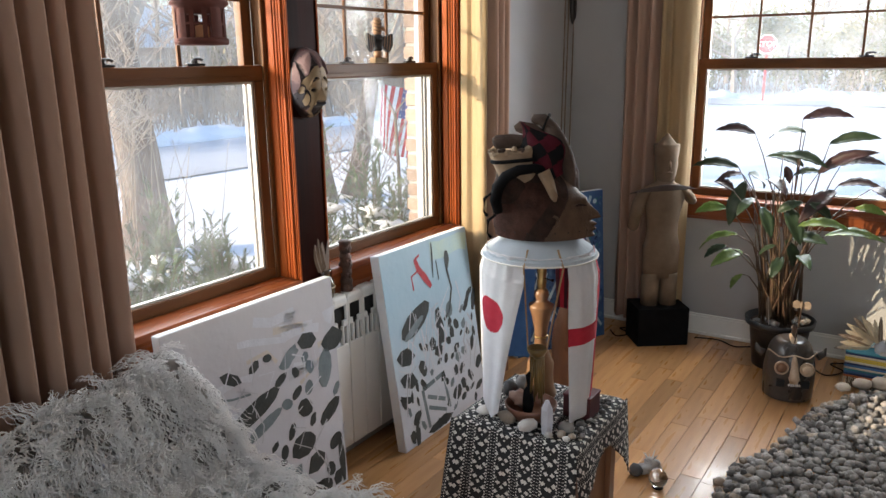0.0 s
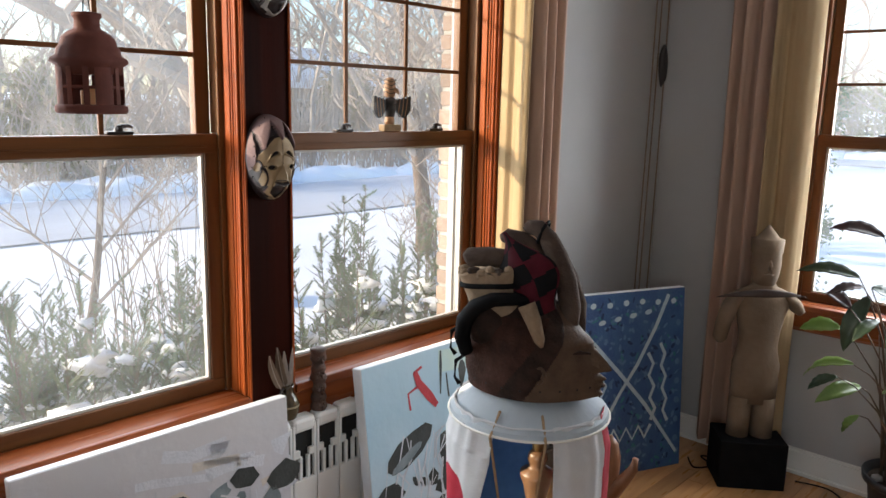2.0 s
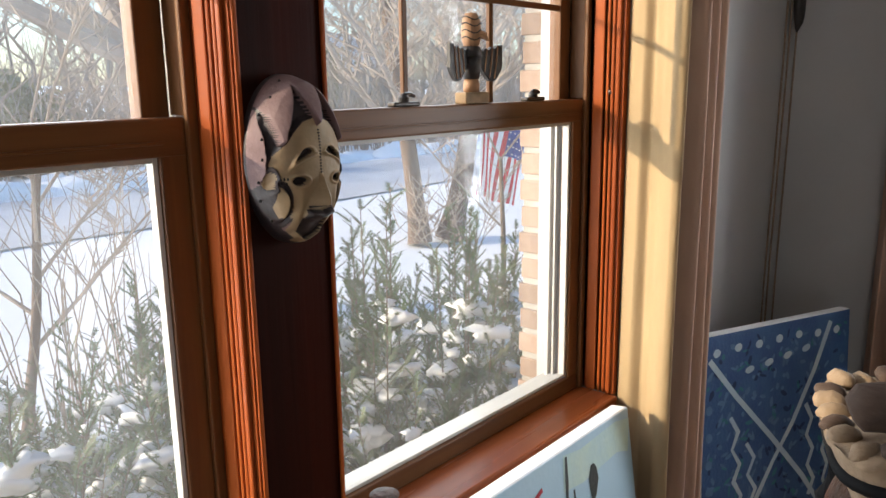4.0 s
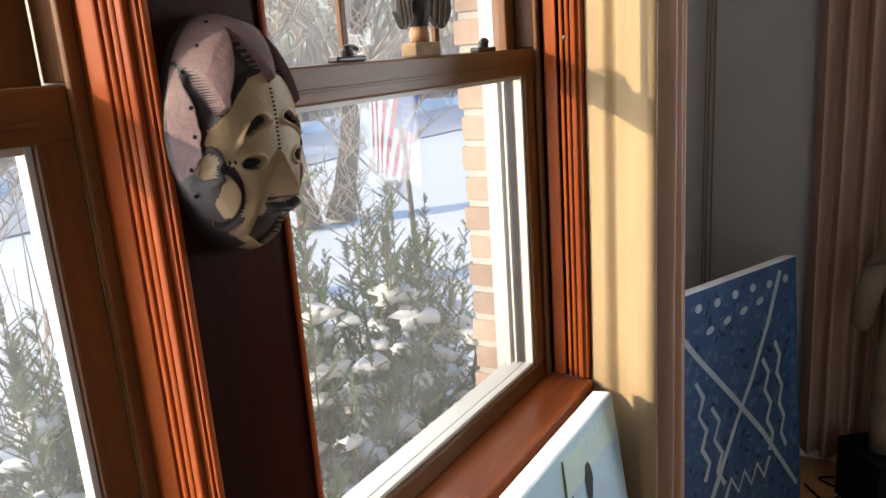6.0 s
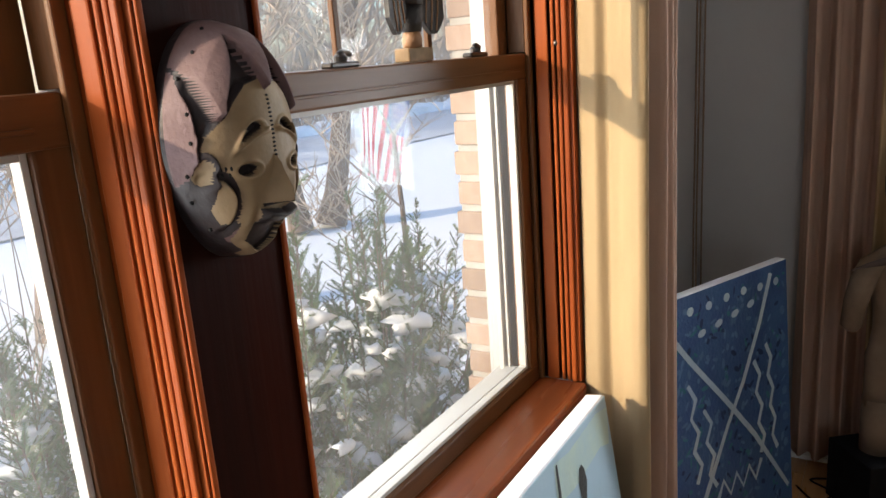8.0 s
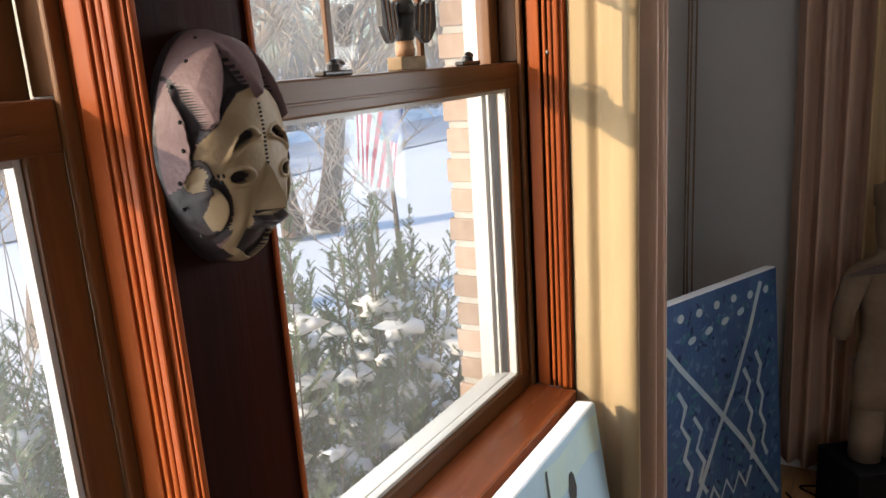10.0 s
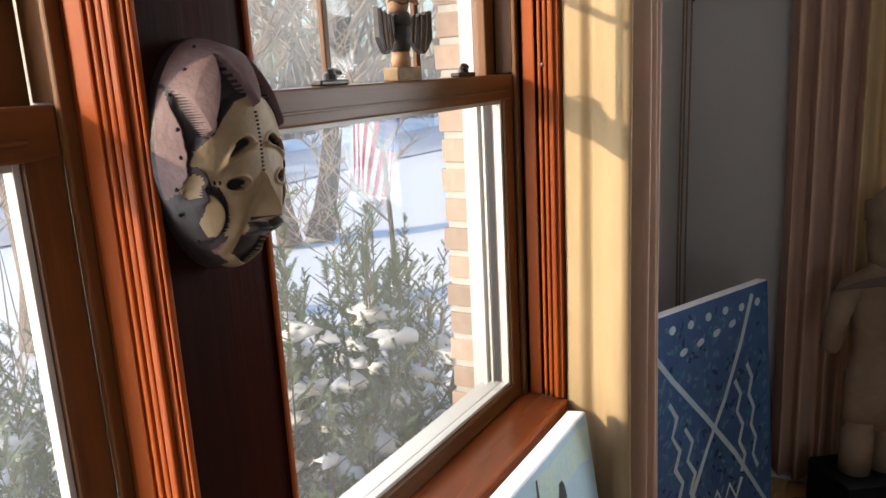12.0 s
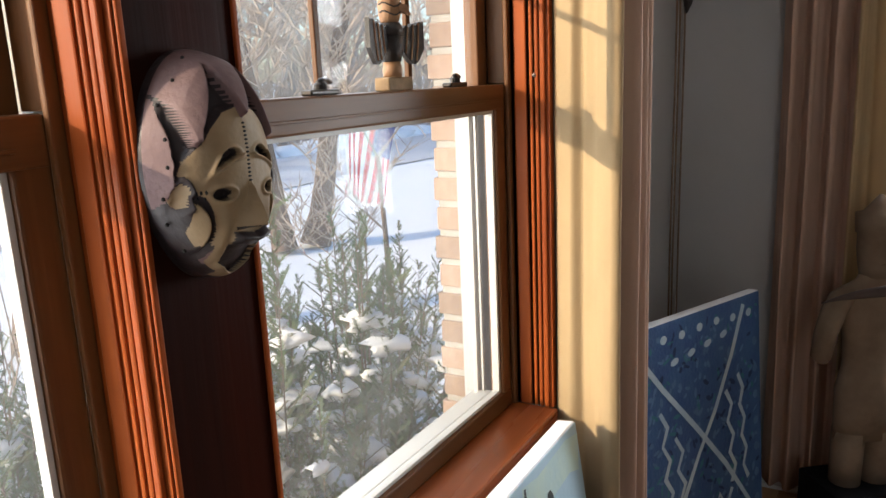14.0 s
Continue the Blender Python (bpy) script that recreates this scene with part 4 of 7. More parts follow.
for k in range(14):
    a = (rg.uniform(0.05, 0.72), rg.uniform(0.52, 0.78))
    strokem(bm, q, [a, (a[0] + rg.uniform(0.04, 0.16), a[1] + rg.uniform(-0.03, 0.03)), (a[0] + rg.uniform(0.12, 0.22) if a[0] < 0.5 else a[0] + 0.02, a[1] - rg.uniform(0.0, 0.06))], rg.uniform(0.012, 0.05), rg.choice((2, 3, 3, 5)), 0.0008)
for k in range(24):
    x, z = rg.uniform(0.2, w - 0.04), rg.uniform(0.04, 0.6)
    strokem(bm, q, [(x, z), (x + rg.uniform(-0.05, 0.05), z + rg.uniform(0.03, 0.09)), (x + rg.uniform(-0.06, 0.06), z + rg.uniform(0.08, 0.14))], rg.uniform(0.003, 0.008), rg.choice((3, 2)), 0.0016)
strokem(bm, q, [(0.16, 0.57), (0.24, 0.545), (0.32, 0.535)], 0.010, 1)
part("brushwork", bm, [P_INK, P_SLATE, P_GREY, P_PALE, P_AQUA, P_SAND], ob)

# second canvas: blue sky, red mark, black blocks
G2 = wash("block_painting_ground", ((0.60, 0.61, 0.66), (0.62, 0.64, 0.69), (0.48, 0.60, 0.68), (0.38, 0.54, 0.64), (0.42, 0.57, 0.66)), 0.0, 0.85)
ob, q, w, h = canvas("painting", (-1.575, 2.318, 0), (-1.575, 2.99, 0), 0.118, 0.846, 0.045, "abstract canvas with black blocks under pale blue sky", G2)
bm = bmesh.new()
rg = random.Random(23)
strokem(bm, q, [(0.24, 0.79), (0.255, 0.745), (0.30, 0.69), (0.335, 0.645)], [0.022, 0.03, 0.036, 0.022], 5)
strokem(bm, q, [(0.235, 0.785), (0.275, 0.80)], 0.012, 5)
strokem(bm, q, [(0.25, 0.735), (0.20, 0.72), (0.205, 0.66)], 0.010, 5)
strokem(bm, q, [(0.375, 0.835), (0.37, 0.78), (0.358, 0.68)], [0.008, 0.013, 0.006], 0)
strokem(bm, q, [(0.395, 0.75), (0.40, 0.66)], 0.008, 0)
strokem(bm, q, [(0.47, 0.70), (0.49, 0.60), (0.45, 0.50), (0.40, 0.47)], 0.018, 0)
patchm(bm, q, (0.48, 0.735), 0.045, 0.022, 1.4, 9, 0, 8, 0.15)
strokem(bm, q, [(0.36, 0.80), (0.44, 0.79), (0.60, 0.80), (0.66, 0.785)], 0.09, 7, 0.0006)
patchm(bm, q, (0.19, 0.53), 0.125, 0.05, 0.42, 11, 0)
patchm(bm, q, (0.17, 0.50), 0.085, 0.018, 0.45, 12, 1, lift=0.0018)
for c, rx, rz, t in (((0.09, 0.40), 0.062, 0.042, -0.1), ((0.09, 0.295), 0.062, 0.036, -0.3), ((0.05, 0.22), 0.045, 0.018, -0.35), ((0.36, 0.46), 0.032, 0.085, 0.1), ((0.33, 0.35), 0.036, 0.028, 0.2), ((0.595, 0.50), 0.018, 0.06, -0.7), ((0.66, 0.50), 0.018, 0.06, -0.3), ((0.63, 0.545), 0.04, 0.016, 0.6), ((0.10, 0.05), 0.018, 0.09, -0.1), ((0.27, 0.03), 0.10, 0.025, 0.1)):
    patchm(bm, q, c, rx, rz, t, int(c[0] * 999), 0, 6, 0.12)
for a, b in (((0.17, 0.22), (0.19, 0.04)), ((0.17, 0.22), (0.34, 0.24)), ((0.34, 0.24), (0.36, 0.07)), ((0.20, 0.18), (0.33, 0.12)), ((0.20, 0.13), (0.33, 0.07))):
    strokem(bm, q, [a, b], 0.022, 1)
placed = [(0.09, 0.35, 0.08), (0.26, 0.14, 0.10), (0.19, 0.53, 0.13), (0.36, 0.46, 0.06), (0.63, 0.50, 0.07)]
for k in range(420):
    x, z = rg.uniform(0.03, w - 0.03), rg.uniform(0.03, 0.52)
    r = rg.uniform(0.018, 0.042)
    if any((x - a) ** 2 + (z - b) ** 2 < (r * 0.8 + c * 0.8) ** 2 for a, b, c in placed):
        continue
    placed.append((x, z, r))
    patchm(bm, q, (x, z), r, r * rg.uniform(0.4, 0.8), rg.uniform(0.3, 2.2), k + 500, 0 if rg.random() < 0.8 else 1, rg.choice((5, 6, 8)), rg.choice((0.1, 0.2)))
for k in range(46):
    x, z = rg.uniform(0.04, w - 0.05), rg.uniform(0.04, 0.5)
    strokem(bm, q, [(x, z), (x + rg.uniform(-0.02, 0.05), z + rg.uniform(0.04, 0.09)), (x + rg.uniform(-0.02, 0.09), z + rg.uniform(0.1, 0.17))], rg.uniform(0.003, 0.012), rg.choice((3, 3, 2)), 0.0017)
part("brushwork", bm, [P_INK, P_SLATE, P_GREY, P_PALE, P_AQUA, P_RED, P_SAND, P_SKYB], ob)

# third canvas: deep blue with a pale cross and zigzags
G3 = mat("blue_painting_ground", (0.024, 0.066, 0.20), 0.55, color2=(0.045, 0.115, 0.25), scale=14, bump=0.5)
ob, q, w, h = canvas("painting", (-1.668, 3.50, 0), (-1.402, 4.112, 0), 0.06, 0.878, 0.04, "dark blue canvas with a pale cross and zigzag lines", G3)
bm = bmesh.new()
for pts, wd in (([(0.03, 0.80), (0.14, 0.67), (0.30, 0.50), (0.45, 0.33), (0.56, 0.18), (0.64, 0.07)], 0.022), ([(0.57, 0.85), (0.50, 0.70), (0.40, 0.53), (0.31, 0.41), (0.20, 0.24), (0.10, 0.08)], 0.022)):
    strokem(bm, q, pts, wd, 0)
zig = []
for x0, z0, n, dx in ((0.12, 0.60, 6, 0.03), (0.19, 0.50, 5, 0.032), (0.46, 0.58, 6, 0.028), (0.53, 0.62, 7, 0.024)):
    strokem(bm, q, [(x0 + (dx if k % 2 else 0) + 0.004 * k, z0 - 0.055 * k) for k in range(n + 1)], 0.019, 0)
strokem(bm, q, [(0.24 + 0.035 * k, 0.17 + (0.06 if k % 2 else 0)) for k in range(8)], 0.019, 0)
rg = random.Random(3)
for k in range(7):
    patchm(bm, q, (0.06 + 0.09 * k, 0.825 + rg.uniform(-0.008, 0.008)), 0.016, 0.014, 0, k, 0)
for k in range(4):
    patchm(bm, q, (0.20 + 0.085 * k, 0.745 + 0.01 * k), 0.02, 0.012, 0.2, k + 9, 0)
for k in range(7):
    patchm(bm, q, (w - 0.035, 0.14 + 0.095 * k), 0.014, 0.016, 0, k + 20, 1)
    patchm(bm, q, (0.03, 0.10 + 0.09 * k), 0.014, 0.016, 0, k + 30, 1)
for k in range(420):
    patchm(bm, q, (rg.uniform(0.02, w - 0.02), rg.uniform(0.02, h - 0.03)), rg.uniform(0.006, 0.02), rg.uniform(0.004, 0.009), rg.uniform(0, 3), k + 60, rg.choice((1, 1, 2, 3)), lift=0.0007)
part("brushwork", bm, [P_MINT, mat("paint_dusk_blue", (0.10, 0.20, 0.36), 0.6, var=0.3, scale=20), mat("paint_navy", (0.012, 0.035, 0.12), 0.6), mat("paint_teal", (0.04, 0.19, 0.24), 0.6)], ob)


# ---- carved masks on the post ----
M_MHAIR = mat("mask_hair", (0.20, 0.132, 0.128), 0.66, spec=0.15, color2=(0.125, 0.08, 0.083), scale=22, bump=0.35)
M_MFACE = mat("mask_face", (0.31, 0.222, 0.13), 0.5, spec=0.2, color2=(0.20, 0.14, 0.08), scale=16, bump=0.25)
M_MDARK = mat("mask_dark_and_shade", (0.016, 0.012, 0.013), 0.45, spec=0.25, color2=(0.038, 0.028, 0.029), scale=18, bump=0.25)
M_SILVER = mat("mask_silver", (0.42, 0.41, 0.40), 0.4, metal=0.5, scale=20, bump=0.3)


def bell(x, w):
    return math.exp(-(x / w) ** 2)


def ramp(x, a, b):
    """0 below a, 1 above b, smooth between."""
    f = max(0.0, min(1.0, (x - a) / (b - a)))
    return f * f * (3 - 2 * f)


def along(table, a):
    for (a0, t0), (a1, t1) in zip(table, table[1:]):
        if a <= a1:
            return t0 + (t1 - t0) * (a - a0) / (a1 - a0)
    return table[-1][1]


HAIR = ((0.0, 0.41), (0.03, 0.43), (0.25, 0.84), (0.64, 0.30), (0.67, 0.21), (0.73, 0.21), (0.745, 0.34), (0.775, 0.64), (0.84, 0.50), (0.90, 0.14), (0.93, -0.22), (1.01, -0.40))
BROW = ((0.0, 0.52), (0.3, 0.47), (0.5, 0.35), (0.62, 0.24), (0.83, 0.10), (0.90, -0.08), (0.95, -0.3), (1.01, -0.5))


def wall_mask(at, half_w, half_h, depth, mats, label, name="carved_mask"):
    """An oval carved face that hangs on the post and looks into the room."""
    at = Vector(at)

    def brow_slit(a, t):
        return ((a - 0.34) / 0.17) ** 2 + ((t - 0.125 + 0.28 * (a - 0.34) + 1.1 * (a - 0.34) ** 2) / 0.045) ** 2

    def eye(a, t):
        return ((a - 0.45) / 0.13) ** 2 + ((t + 0.185) / 0.047) ** 2

    def ear(a, t):
        return math.hypot((a - 0.865) / 0.085, (t + 0.18) / 0.125)

    def cheek(a, t):
        return math.hypot((a - 0.77) / 0.18, (t + 0.49) / 0.25)

    def mouth(a, t):
        """Below 1 inside the open smile."""
        lo = -0.93 + 0.55 * a ** 1.4
        hi = -0.66 + 0.10 * a
        return 0 if lo < t < hi and a < 0.36 else 2

    def nose_half(t):
        return 0.05 + 0.25 * ramp(-t, 0.14, 0.47)

    def zone(s, t):
        a, r = abs(s), math.hypot(s, t)
        if t > along(HAIR, a):
            return 0
        if r > 0.972:
            return 2
        # forehead below the hair is coloured dark for the locks' shadow
        if t > along(BROW, a):
            return 2
        if ear(a, t) < 1.32:
            return 1 if ear(a, t) < 0.80 else 2
        if a > 0.80 and t < -0.30 or (t < -0.62 and a > 0.52) or (r > 0.93 and t < -0.3 and a > 0.30):
            return 0 if cheek(a, t) > 1.5 and -0.80 < t < -0.66 and r < 0.95 else 2
        if cheek(a, t) < 1.30 and a < 0.80:
            return 1 if cheek(a, t) < 0.97 else 2
        if brow_slit(a, t) < 1 or eye(a, t) < 1 or mouth(a, t) < 1:
            return 2
        if -0.665 < t - 0.10 * a < -0.545 and a < 0.33:
            return 2
        if -0.505 < t < -0.475 and a < 0.29:
            return 2
        return 1

    def dep(s, t):
        r, a = min(1.0, math.hypot(s, t)), abs(s)
        d = depth * (1 - r ** 2.8) ** 0.60
        rim = ramp(0.99 - r, 0.0, 0.10)
        # hair stands proud of the face, the hollow below it is cut back
        e = t - along(HAIR, a)
        d += 0.011 * ramp(e, 0.0, 0.06) * rim
        if e < 0:
            d -= 0.010 * ramp(t - along(BROW, a), 0.0, 0.05) * rim
        # brow slits with a raised lower lip, eye slits
        d -= 0.010 * ramp(1.25 - brow_slit(a, t), 0.0, 0.6)
        d += 0.004 * bell(math.sqrt(max(0, brow_slit(a, t))) - 1.35, 0.30) * (1.0 if t < 0.13 else 0.3)
        d -= 0.012 * ramp(1.2 - eye(a, t), 0.0, 0.5)
        d += 0.0025 * bell(math.sqrt(eye(a, t)) - 1.4, 0.3)
        # nose: a wedge with a flat base
        n = max(0.0, 1 - a / nose_half(t)) ** 0.8
        d += (0.006 + 0.018 * ramp(-t, 0.12, 0.47)) * n * ramp(-t, 0.08, 0.18) * ramp(t, -0.505, -0.480)
        # lips and open mouth
        lip = ramp(0.38 - a, 0.0, 0.12)
        d += 0.017 * bell(t - 0.10 * a + 0.605, 0.060) * lip
        d += 0.007 * bell(t + 0.95 - 0.55 * a ** 1.4, 0.045) * ramp(0.42 - a, 0.0, 0.12)
        if mouth(a, t) < 1:
            d -= 0.009
        # ears, cheek lobes
        q = ear(a, t)
        d += (0.007 * bell(q - 1.0, 0.28) - 0.003 * bell(q, 0.6)) * rim
        q = cheek(a, t)
        d += (0.008 * ramp(1.0 - q, 0.0, 0.25) - 0.006 * bell(q - 1.15, 0.14)) * rim
        d += 0.006 * bell(a - 0.45, 0.10) * bell(t + 0.55, 0.25)
        # lower beard swell
        d += 0.006 * bell(math.hypot(a - 0.66, t + 0.70), 0.12) * rim
        return d

    def fn(u, v):
        a, r = 2 * math.pi * u, v
        s, t = r * math.cos(a), r * math.sin(a)
        sq = 1.0 - 0.14 * max(0.0, -t) ** 1.5
        return at + Vector((dep(s, t), s * half_w * sq, t * half_h))

    bm = bmesh.new()
    nu, nv = 300, 150
    gridm(bm, fn, nu, nv, lambda u, v: zone((v + 0.5 / nv) * math.cos(2 * math.pi * (u + 0.5 / nu)), (v + 0.5 / nv) * math.sin(2 * math.pi * (u + 0.5 / nu))))
    bmesh.ops.remove_doubles(bm, verts=bm.verts, dist=1e-5)
    rim = [e for e in bm.edges if e.is_boundary]
    ext = bmesh.ops.extrude_edge_only(bm, edges=rim)["geom"]
    for v in ext:
        if isinstance(v, bmesh.types.BMVert):
            v.co.x = at.x - 0.012
    for f in bm.faces:
        if all(v.co.x < at.x + 0.002 for v in f.verts):
            f.material_index = 2
    bmesh.ops.recalc_face_normals(bm, faces=bm.faces)
    ob = tagged(part(name, bm, mats, None, "", True), label, "mask", "masks hung on the post")
    for s, t in ((-0.80, 0.55), (-0.90, 0.28), (-0.935, 0.06), (-0.945, -0.20), (-0.60, 0.74), (-0.30, 0.92), (-0.88, -0.42), (-0.70, -0.66), (0.80, 0.45), (0.88, 0.2)):
        part("nail_hole", blob(at + Vector((dep(s, t), s * half_w, t * half_h)), 0.0024, (1, 1, 1), 0, 0, 1), M_DARK, ob)
    for k in range(15):
        t = -0.10 + 0.034 * k
        part("stitch", blob(at + Vector((dep(0.0, t), 0, t * half_h)), 0.0014, (1, 1.8, 0.9), 0, 0, 1), M_DARK, ob)
    for sg in (-1, 1):
        for k in range(3):
            for dt in (-0.025, 0.025):
                s, t = sg * (0.735 - 0.04 * k), -0.185 + dt
                part("notch", blob(at + Vector((dep(s, t), s * half_w, t * half_h)), 0.0019, (0.8, 0.8, 1.3), 0, 0, 1), M_DARK, ob)
    return ob


wall_mask((-1.766, 2.030, 1.540), 0.072, 0.123, 0.074, [M_MHAIR, M_MFACE, M_MDARK], "oval carved wooden mask, tan face, brown jagged hair")
wall_mask((-1.766, 2.040, 2.035), 0.072, 0.105, 0.055, [M_SILVER, M_SILVER, M_MDARK], "small silver-grey carved mask above the other one")

# ---- hanging lantern ----
lan = thing("hanging_lantern", (-1.66, 1.495, 1.90), "dark terracotta lantern with arched openings, hung on wire", "lantern")
LC = Vector((-1.66, 1.495, 0))
bm = bmesh.new()
lathem(bm, ((0.072, 1.664), (0.076, 1.668), (0.076, 1.680), (0.070, 1.684)), LC, 40)
lathem(bm, ((0.060, 1.676), (0.060, 1.6635)), LC, 40)
part("base_ring", bm, M_TERRA, lan, smooth=True)
for k in range(12):
    a = 2 * math.pi * k / 12
    big = k % 3 == 0
    w = 0.020 if big else 0.007
    bm = bmesh.new()
    n = 6
    rings = []
    for i in range(n + 1):
        t = a + (i / n - 0.5) * w * 26
        rings.append([bm.verts.new(LC + Vector((r * math.cos(t), r * math.sin(t), z))) for r, z in ((0.062, 1.682), (0.070, 1.682), (0.070, 1.765), (0.062, 1.765))])
    for p, q in zip(rings, rings[1:]):
        for j in range(4):
            bm.faces.new((p[j], p[(j + 1) % 4], q[(j + 1) % 4], q[j]))
    bm.faces.new(rings[0][::-1])
    bm.faces.new(rings[-1])
    bmesh.ops.recalc_face_normals(bm, faces=bm.faces)
    part("pillar", bm, M_TERRA, lan)
    part("crossbar", tube([LC + Vector((0.066 * math.cos(a + d), 0.066 * math.sin(a + d), 1.722)) for d in (0, 0.13, 0.26, 0.39, 0.52)], 0.004, 6), M_TERRA, lan)
part("roof", lathe(((0.066, 1.750), (0.070, 1.768), (0.082, 1.776), (0.080, 1.784), (0.068, 1.792), (0.066, 1.806), (0.060, 1.812), (0.056, 1.828), (0.044, 1.840), (0.028, 1.848), (0.026, 1.868), (0.031, 1.874), (0.031, 1.882), (0.020, 1.884)), LC, 40), M_TERRA, lan, smooth=True)
part("candle", lathe(((0.022, 1.668), (0.022, 1.715), (0.004, 1.72)), LC, 16), mat("wax", (0.75, 0.42, 0.22), 0.6, translucent=0.3), lan, smooth=True)
part("wire", tube([LC + Vector((0.02, 0, 1.88)), LC + Vector((0.012, 0, 1.915)), LC + Vector((0, 0, 1.93)), LC + Vector((0, 0, ZC))], 0.0016, 6), M_IRON, lan)
part("wire", tube([LC + Vector((-0.02, 0, 1.88)), LC + Vector((-0.012, 0, 1.915)), LC + Vector((0, 0, 1.93))], 0.0016, 6), M_IRON, lan)

# ---- eagle totem on the meeting rail ----
M_TOTEM = mat("totem_wood", (0.36, 0.20, 0.10), 0.6, color2=(0.22, 0.11, 0.05), scale=30, bump=0.3)
M_TDARK = mat("totem_dark", (0.022, 0.017, 0.015), 0.55, var=0.4, scale=30, bump=0.3)
eagle = thing("eagle_totem", (-1.900, 2.625, 1.604), "small carved wooden eagle totem with dark wings", "figurine")
part("plinth", box((-1.918, 2.592, 1.6045), (-1.886, 2.672, 1.628), 0.003), mat("plinth_wood", (0.30, 0.19, 0.09), 0.7, scale=30, var=0.5), eagle)
bm = bmesh.new()
E = Vector((-1.903, 2.63, 0))
for z0, z1, r0, r1 in ((1.628, 1.655, 0.017, 0.015), (1.655, 1.70, 0.017, 0.022), (1.70, 1.722, 0.024, 0.018)):
    lathem(bm, ((r0, z0), ((r0 + r1) / 2 + 0.002, (z0 + z1) / 2), (r1, z1)), E, 14, mi=0 if z0 < 1.64 else 1)
part("body", bm, [M_TOTEM, M_TDARK], eagle, smooth=True)
for sg in (-1, 1):
    bm = bmesh.new()

    def wing(u, v, sg=sg, o=0.0):
        span = 0.016 + 0.072 * u
        top = 1.716 + 0.014 * u ** 2 + 0.003 * math.sin(u * 25)
        bot = 1.690 - 0.045 * math.sin(min(1, u * 1.15) * math.pi * 0.62) + 0.03 * u ** 4
        return Vector((E.x + 0.006 + 0.010 * u + o, E.y + sg * span, bot + (top - bot) * v + 0.0022 * math.sin(v * 30) * u))

    gridm(bm, lambda u, v: wing(u, v), 14, 10)
    gridm(bm, lambda u, v: wing(u, v, o=-0.009), 14, 10)
    bmesh.ops.bridge_loops(bm, edges=[e for e in bm.edges if e.is_boundary])
    part("wing", bm, M_TDARK, eagle)
    for k in range(3):
        part("feather_groove", tube([wing(0.25 + 0.2 * k, 0.06) + Vector((0.001, 0, 0)), wing(0.3 + 0.22 * k, 0.5) + Vector((0.001, 0, 0)), wing(0.35 + 0.22 * k, 0.93) + Vector((0.001, 0, 0))], 0.0016, 5), M_TOTEM, eagle)
bm = bmesh.new()
lathem(bm, ((0.016, 1.722), (0.020, 1.735), (0.021, 1.755), (0.019, 1.776), (0.013, 1.789), (0.0, 1.791)), E, 16)
part("head", bm, M_TOTEM, eagle, smooth=True)
part("beak", tube([E + Vector((0.010, 0.006, 1.748)), E + Vector((0.026, 0.012, 1.744)), E + Vector((0.034, 0.014, 1.733))], [0.010, 0.008, 0.002], 8), M_TOTEM, eagle)
for z in (1.738, 1.752, 1.766, 1.779):
    part("carved_line", tube([E + Vector((0.0212 * math.cos(a), 0.0212 * math.sin(a), z + 0.004 * math.sin(3 * a))) for a in [k * 0.35 - 2.0 for k in range(12)]], 0.0013, 5), M_TDARK, eagle)

# ---- vase with feathers, and totem, on the radiator ----
vase = thing("vase", (-1.766, 2.085, 0.722), "small glazed brown jug with a handle", "vase")
part("body", lathe(((0.018, 0.7222), (0.026, 0.728), (0.033, 0.752), (0.034, 0.775), (0.026, 0.797), (0.017, 0.808), (0.016, 0.822), (0.021, 0.836), (0.018, 0.836), (0.013, 0.822), (0.012, 0.80)), (-1.766, 2.085, 0), 28), mat("brown_glaze", (0.05, 0.035, 0.022), 0.18, color2=(0.14, 0.10, 0.05), scale=20), vase, smooth=True)
part("band", lathe(((0.0345, 0.766), (0.0352, 0.769), (0.0345, 0.772)), (-1.766, 2.085, 0), 28), mat("glaze_band", (0.45, 0.36, 0.22), 0.3), vase)
part("handle", tube([(-1.762, 2.068, 0.828), (-1.752, 2.048, 0.825), (-1.748, 2.045, 0.80), (-1.752, 2.056, 0.772)], 0.004, 8), M_TDARK, vase, smooth=True)
M_FEATH = mat("feather", (0.25, 0.185, 0.13), 0.8, color2=(0.12, 0.085, 0.06), scale=30, bump=0.3, stretch=(1, 1, 0.4))
M_FEATHL = mat("pale_feather", (0.55, 0.48, 0.42), 0.8, var=0.3, scale=30, bump=0.3)


def feather(name, a, b, width, bend, material, label, group):
    a, b, bend = Vector(a), Vector(b), Vector(bend)
    ob = thing(name, a, label, "feather", group)
    mid = (a + b) / 2 + bend
    def at(t):
        return a * (1 - t) ** 2 + mid * 2 * t * (1 - t) + b * t * t
    part("quill", tube([at(k / 8) for k in range(9)], [0.0014] * 6 + [0.001] * 3, 5), M_FEATHL, ob)
    d = (b - a).normalized()
    s = d.cross(Vector((0.8, -0.6, 0.1))).normalized()
    bm = bmesh.new()
    n = 30
    for sg in (-1, 1):
        for k in range(n):
            t = 0.25 + 0.75 * k / n
            w = width * math.sin(min(1.0, (1.04 - t) * 1.9) * math.pi / 2) * (0.85 + 0.3 * noise.noise(Vector((k, sg, a.x * 9))))
            p0, p1 = at(t), at(min(1.0, t + 0.9 / n))
            o = s * sg * w + d * w * 0.8
            bm.faces.new([bm.verts.new(v) for v in (p0, p1, p1 + o, p0 + o)])
    part("vane", bm, material, ob)
    return ob


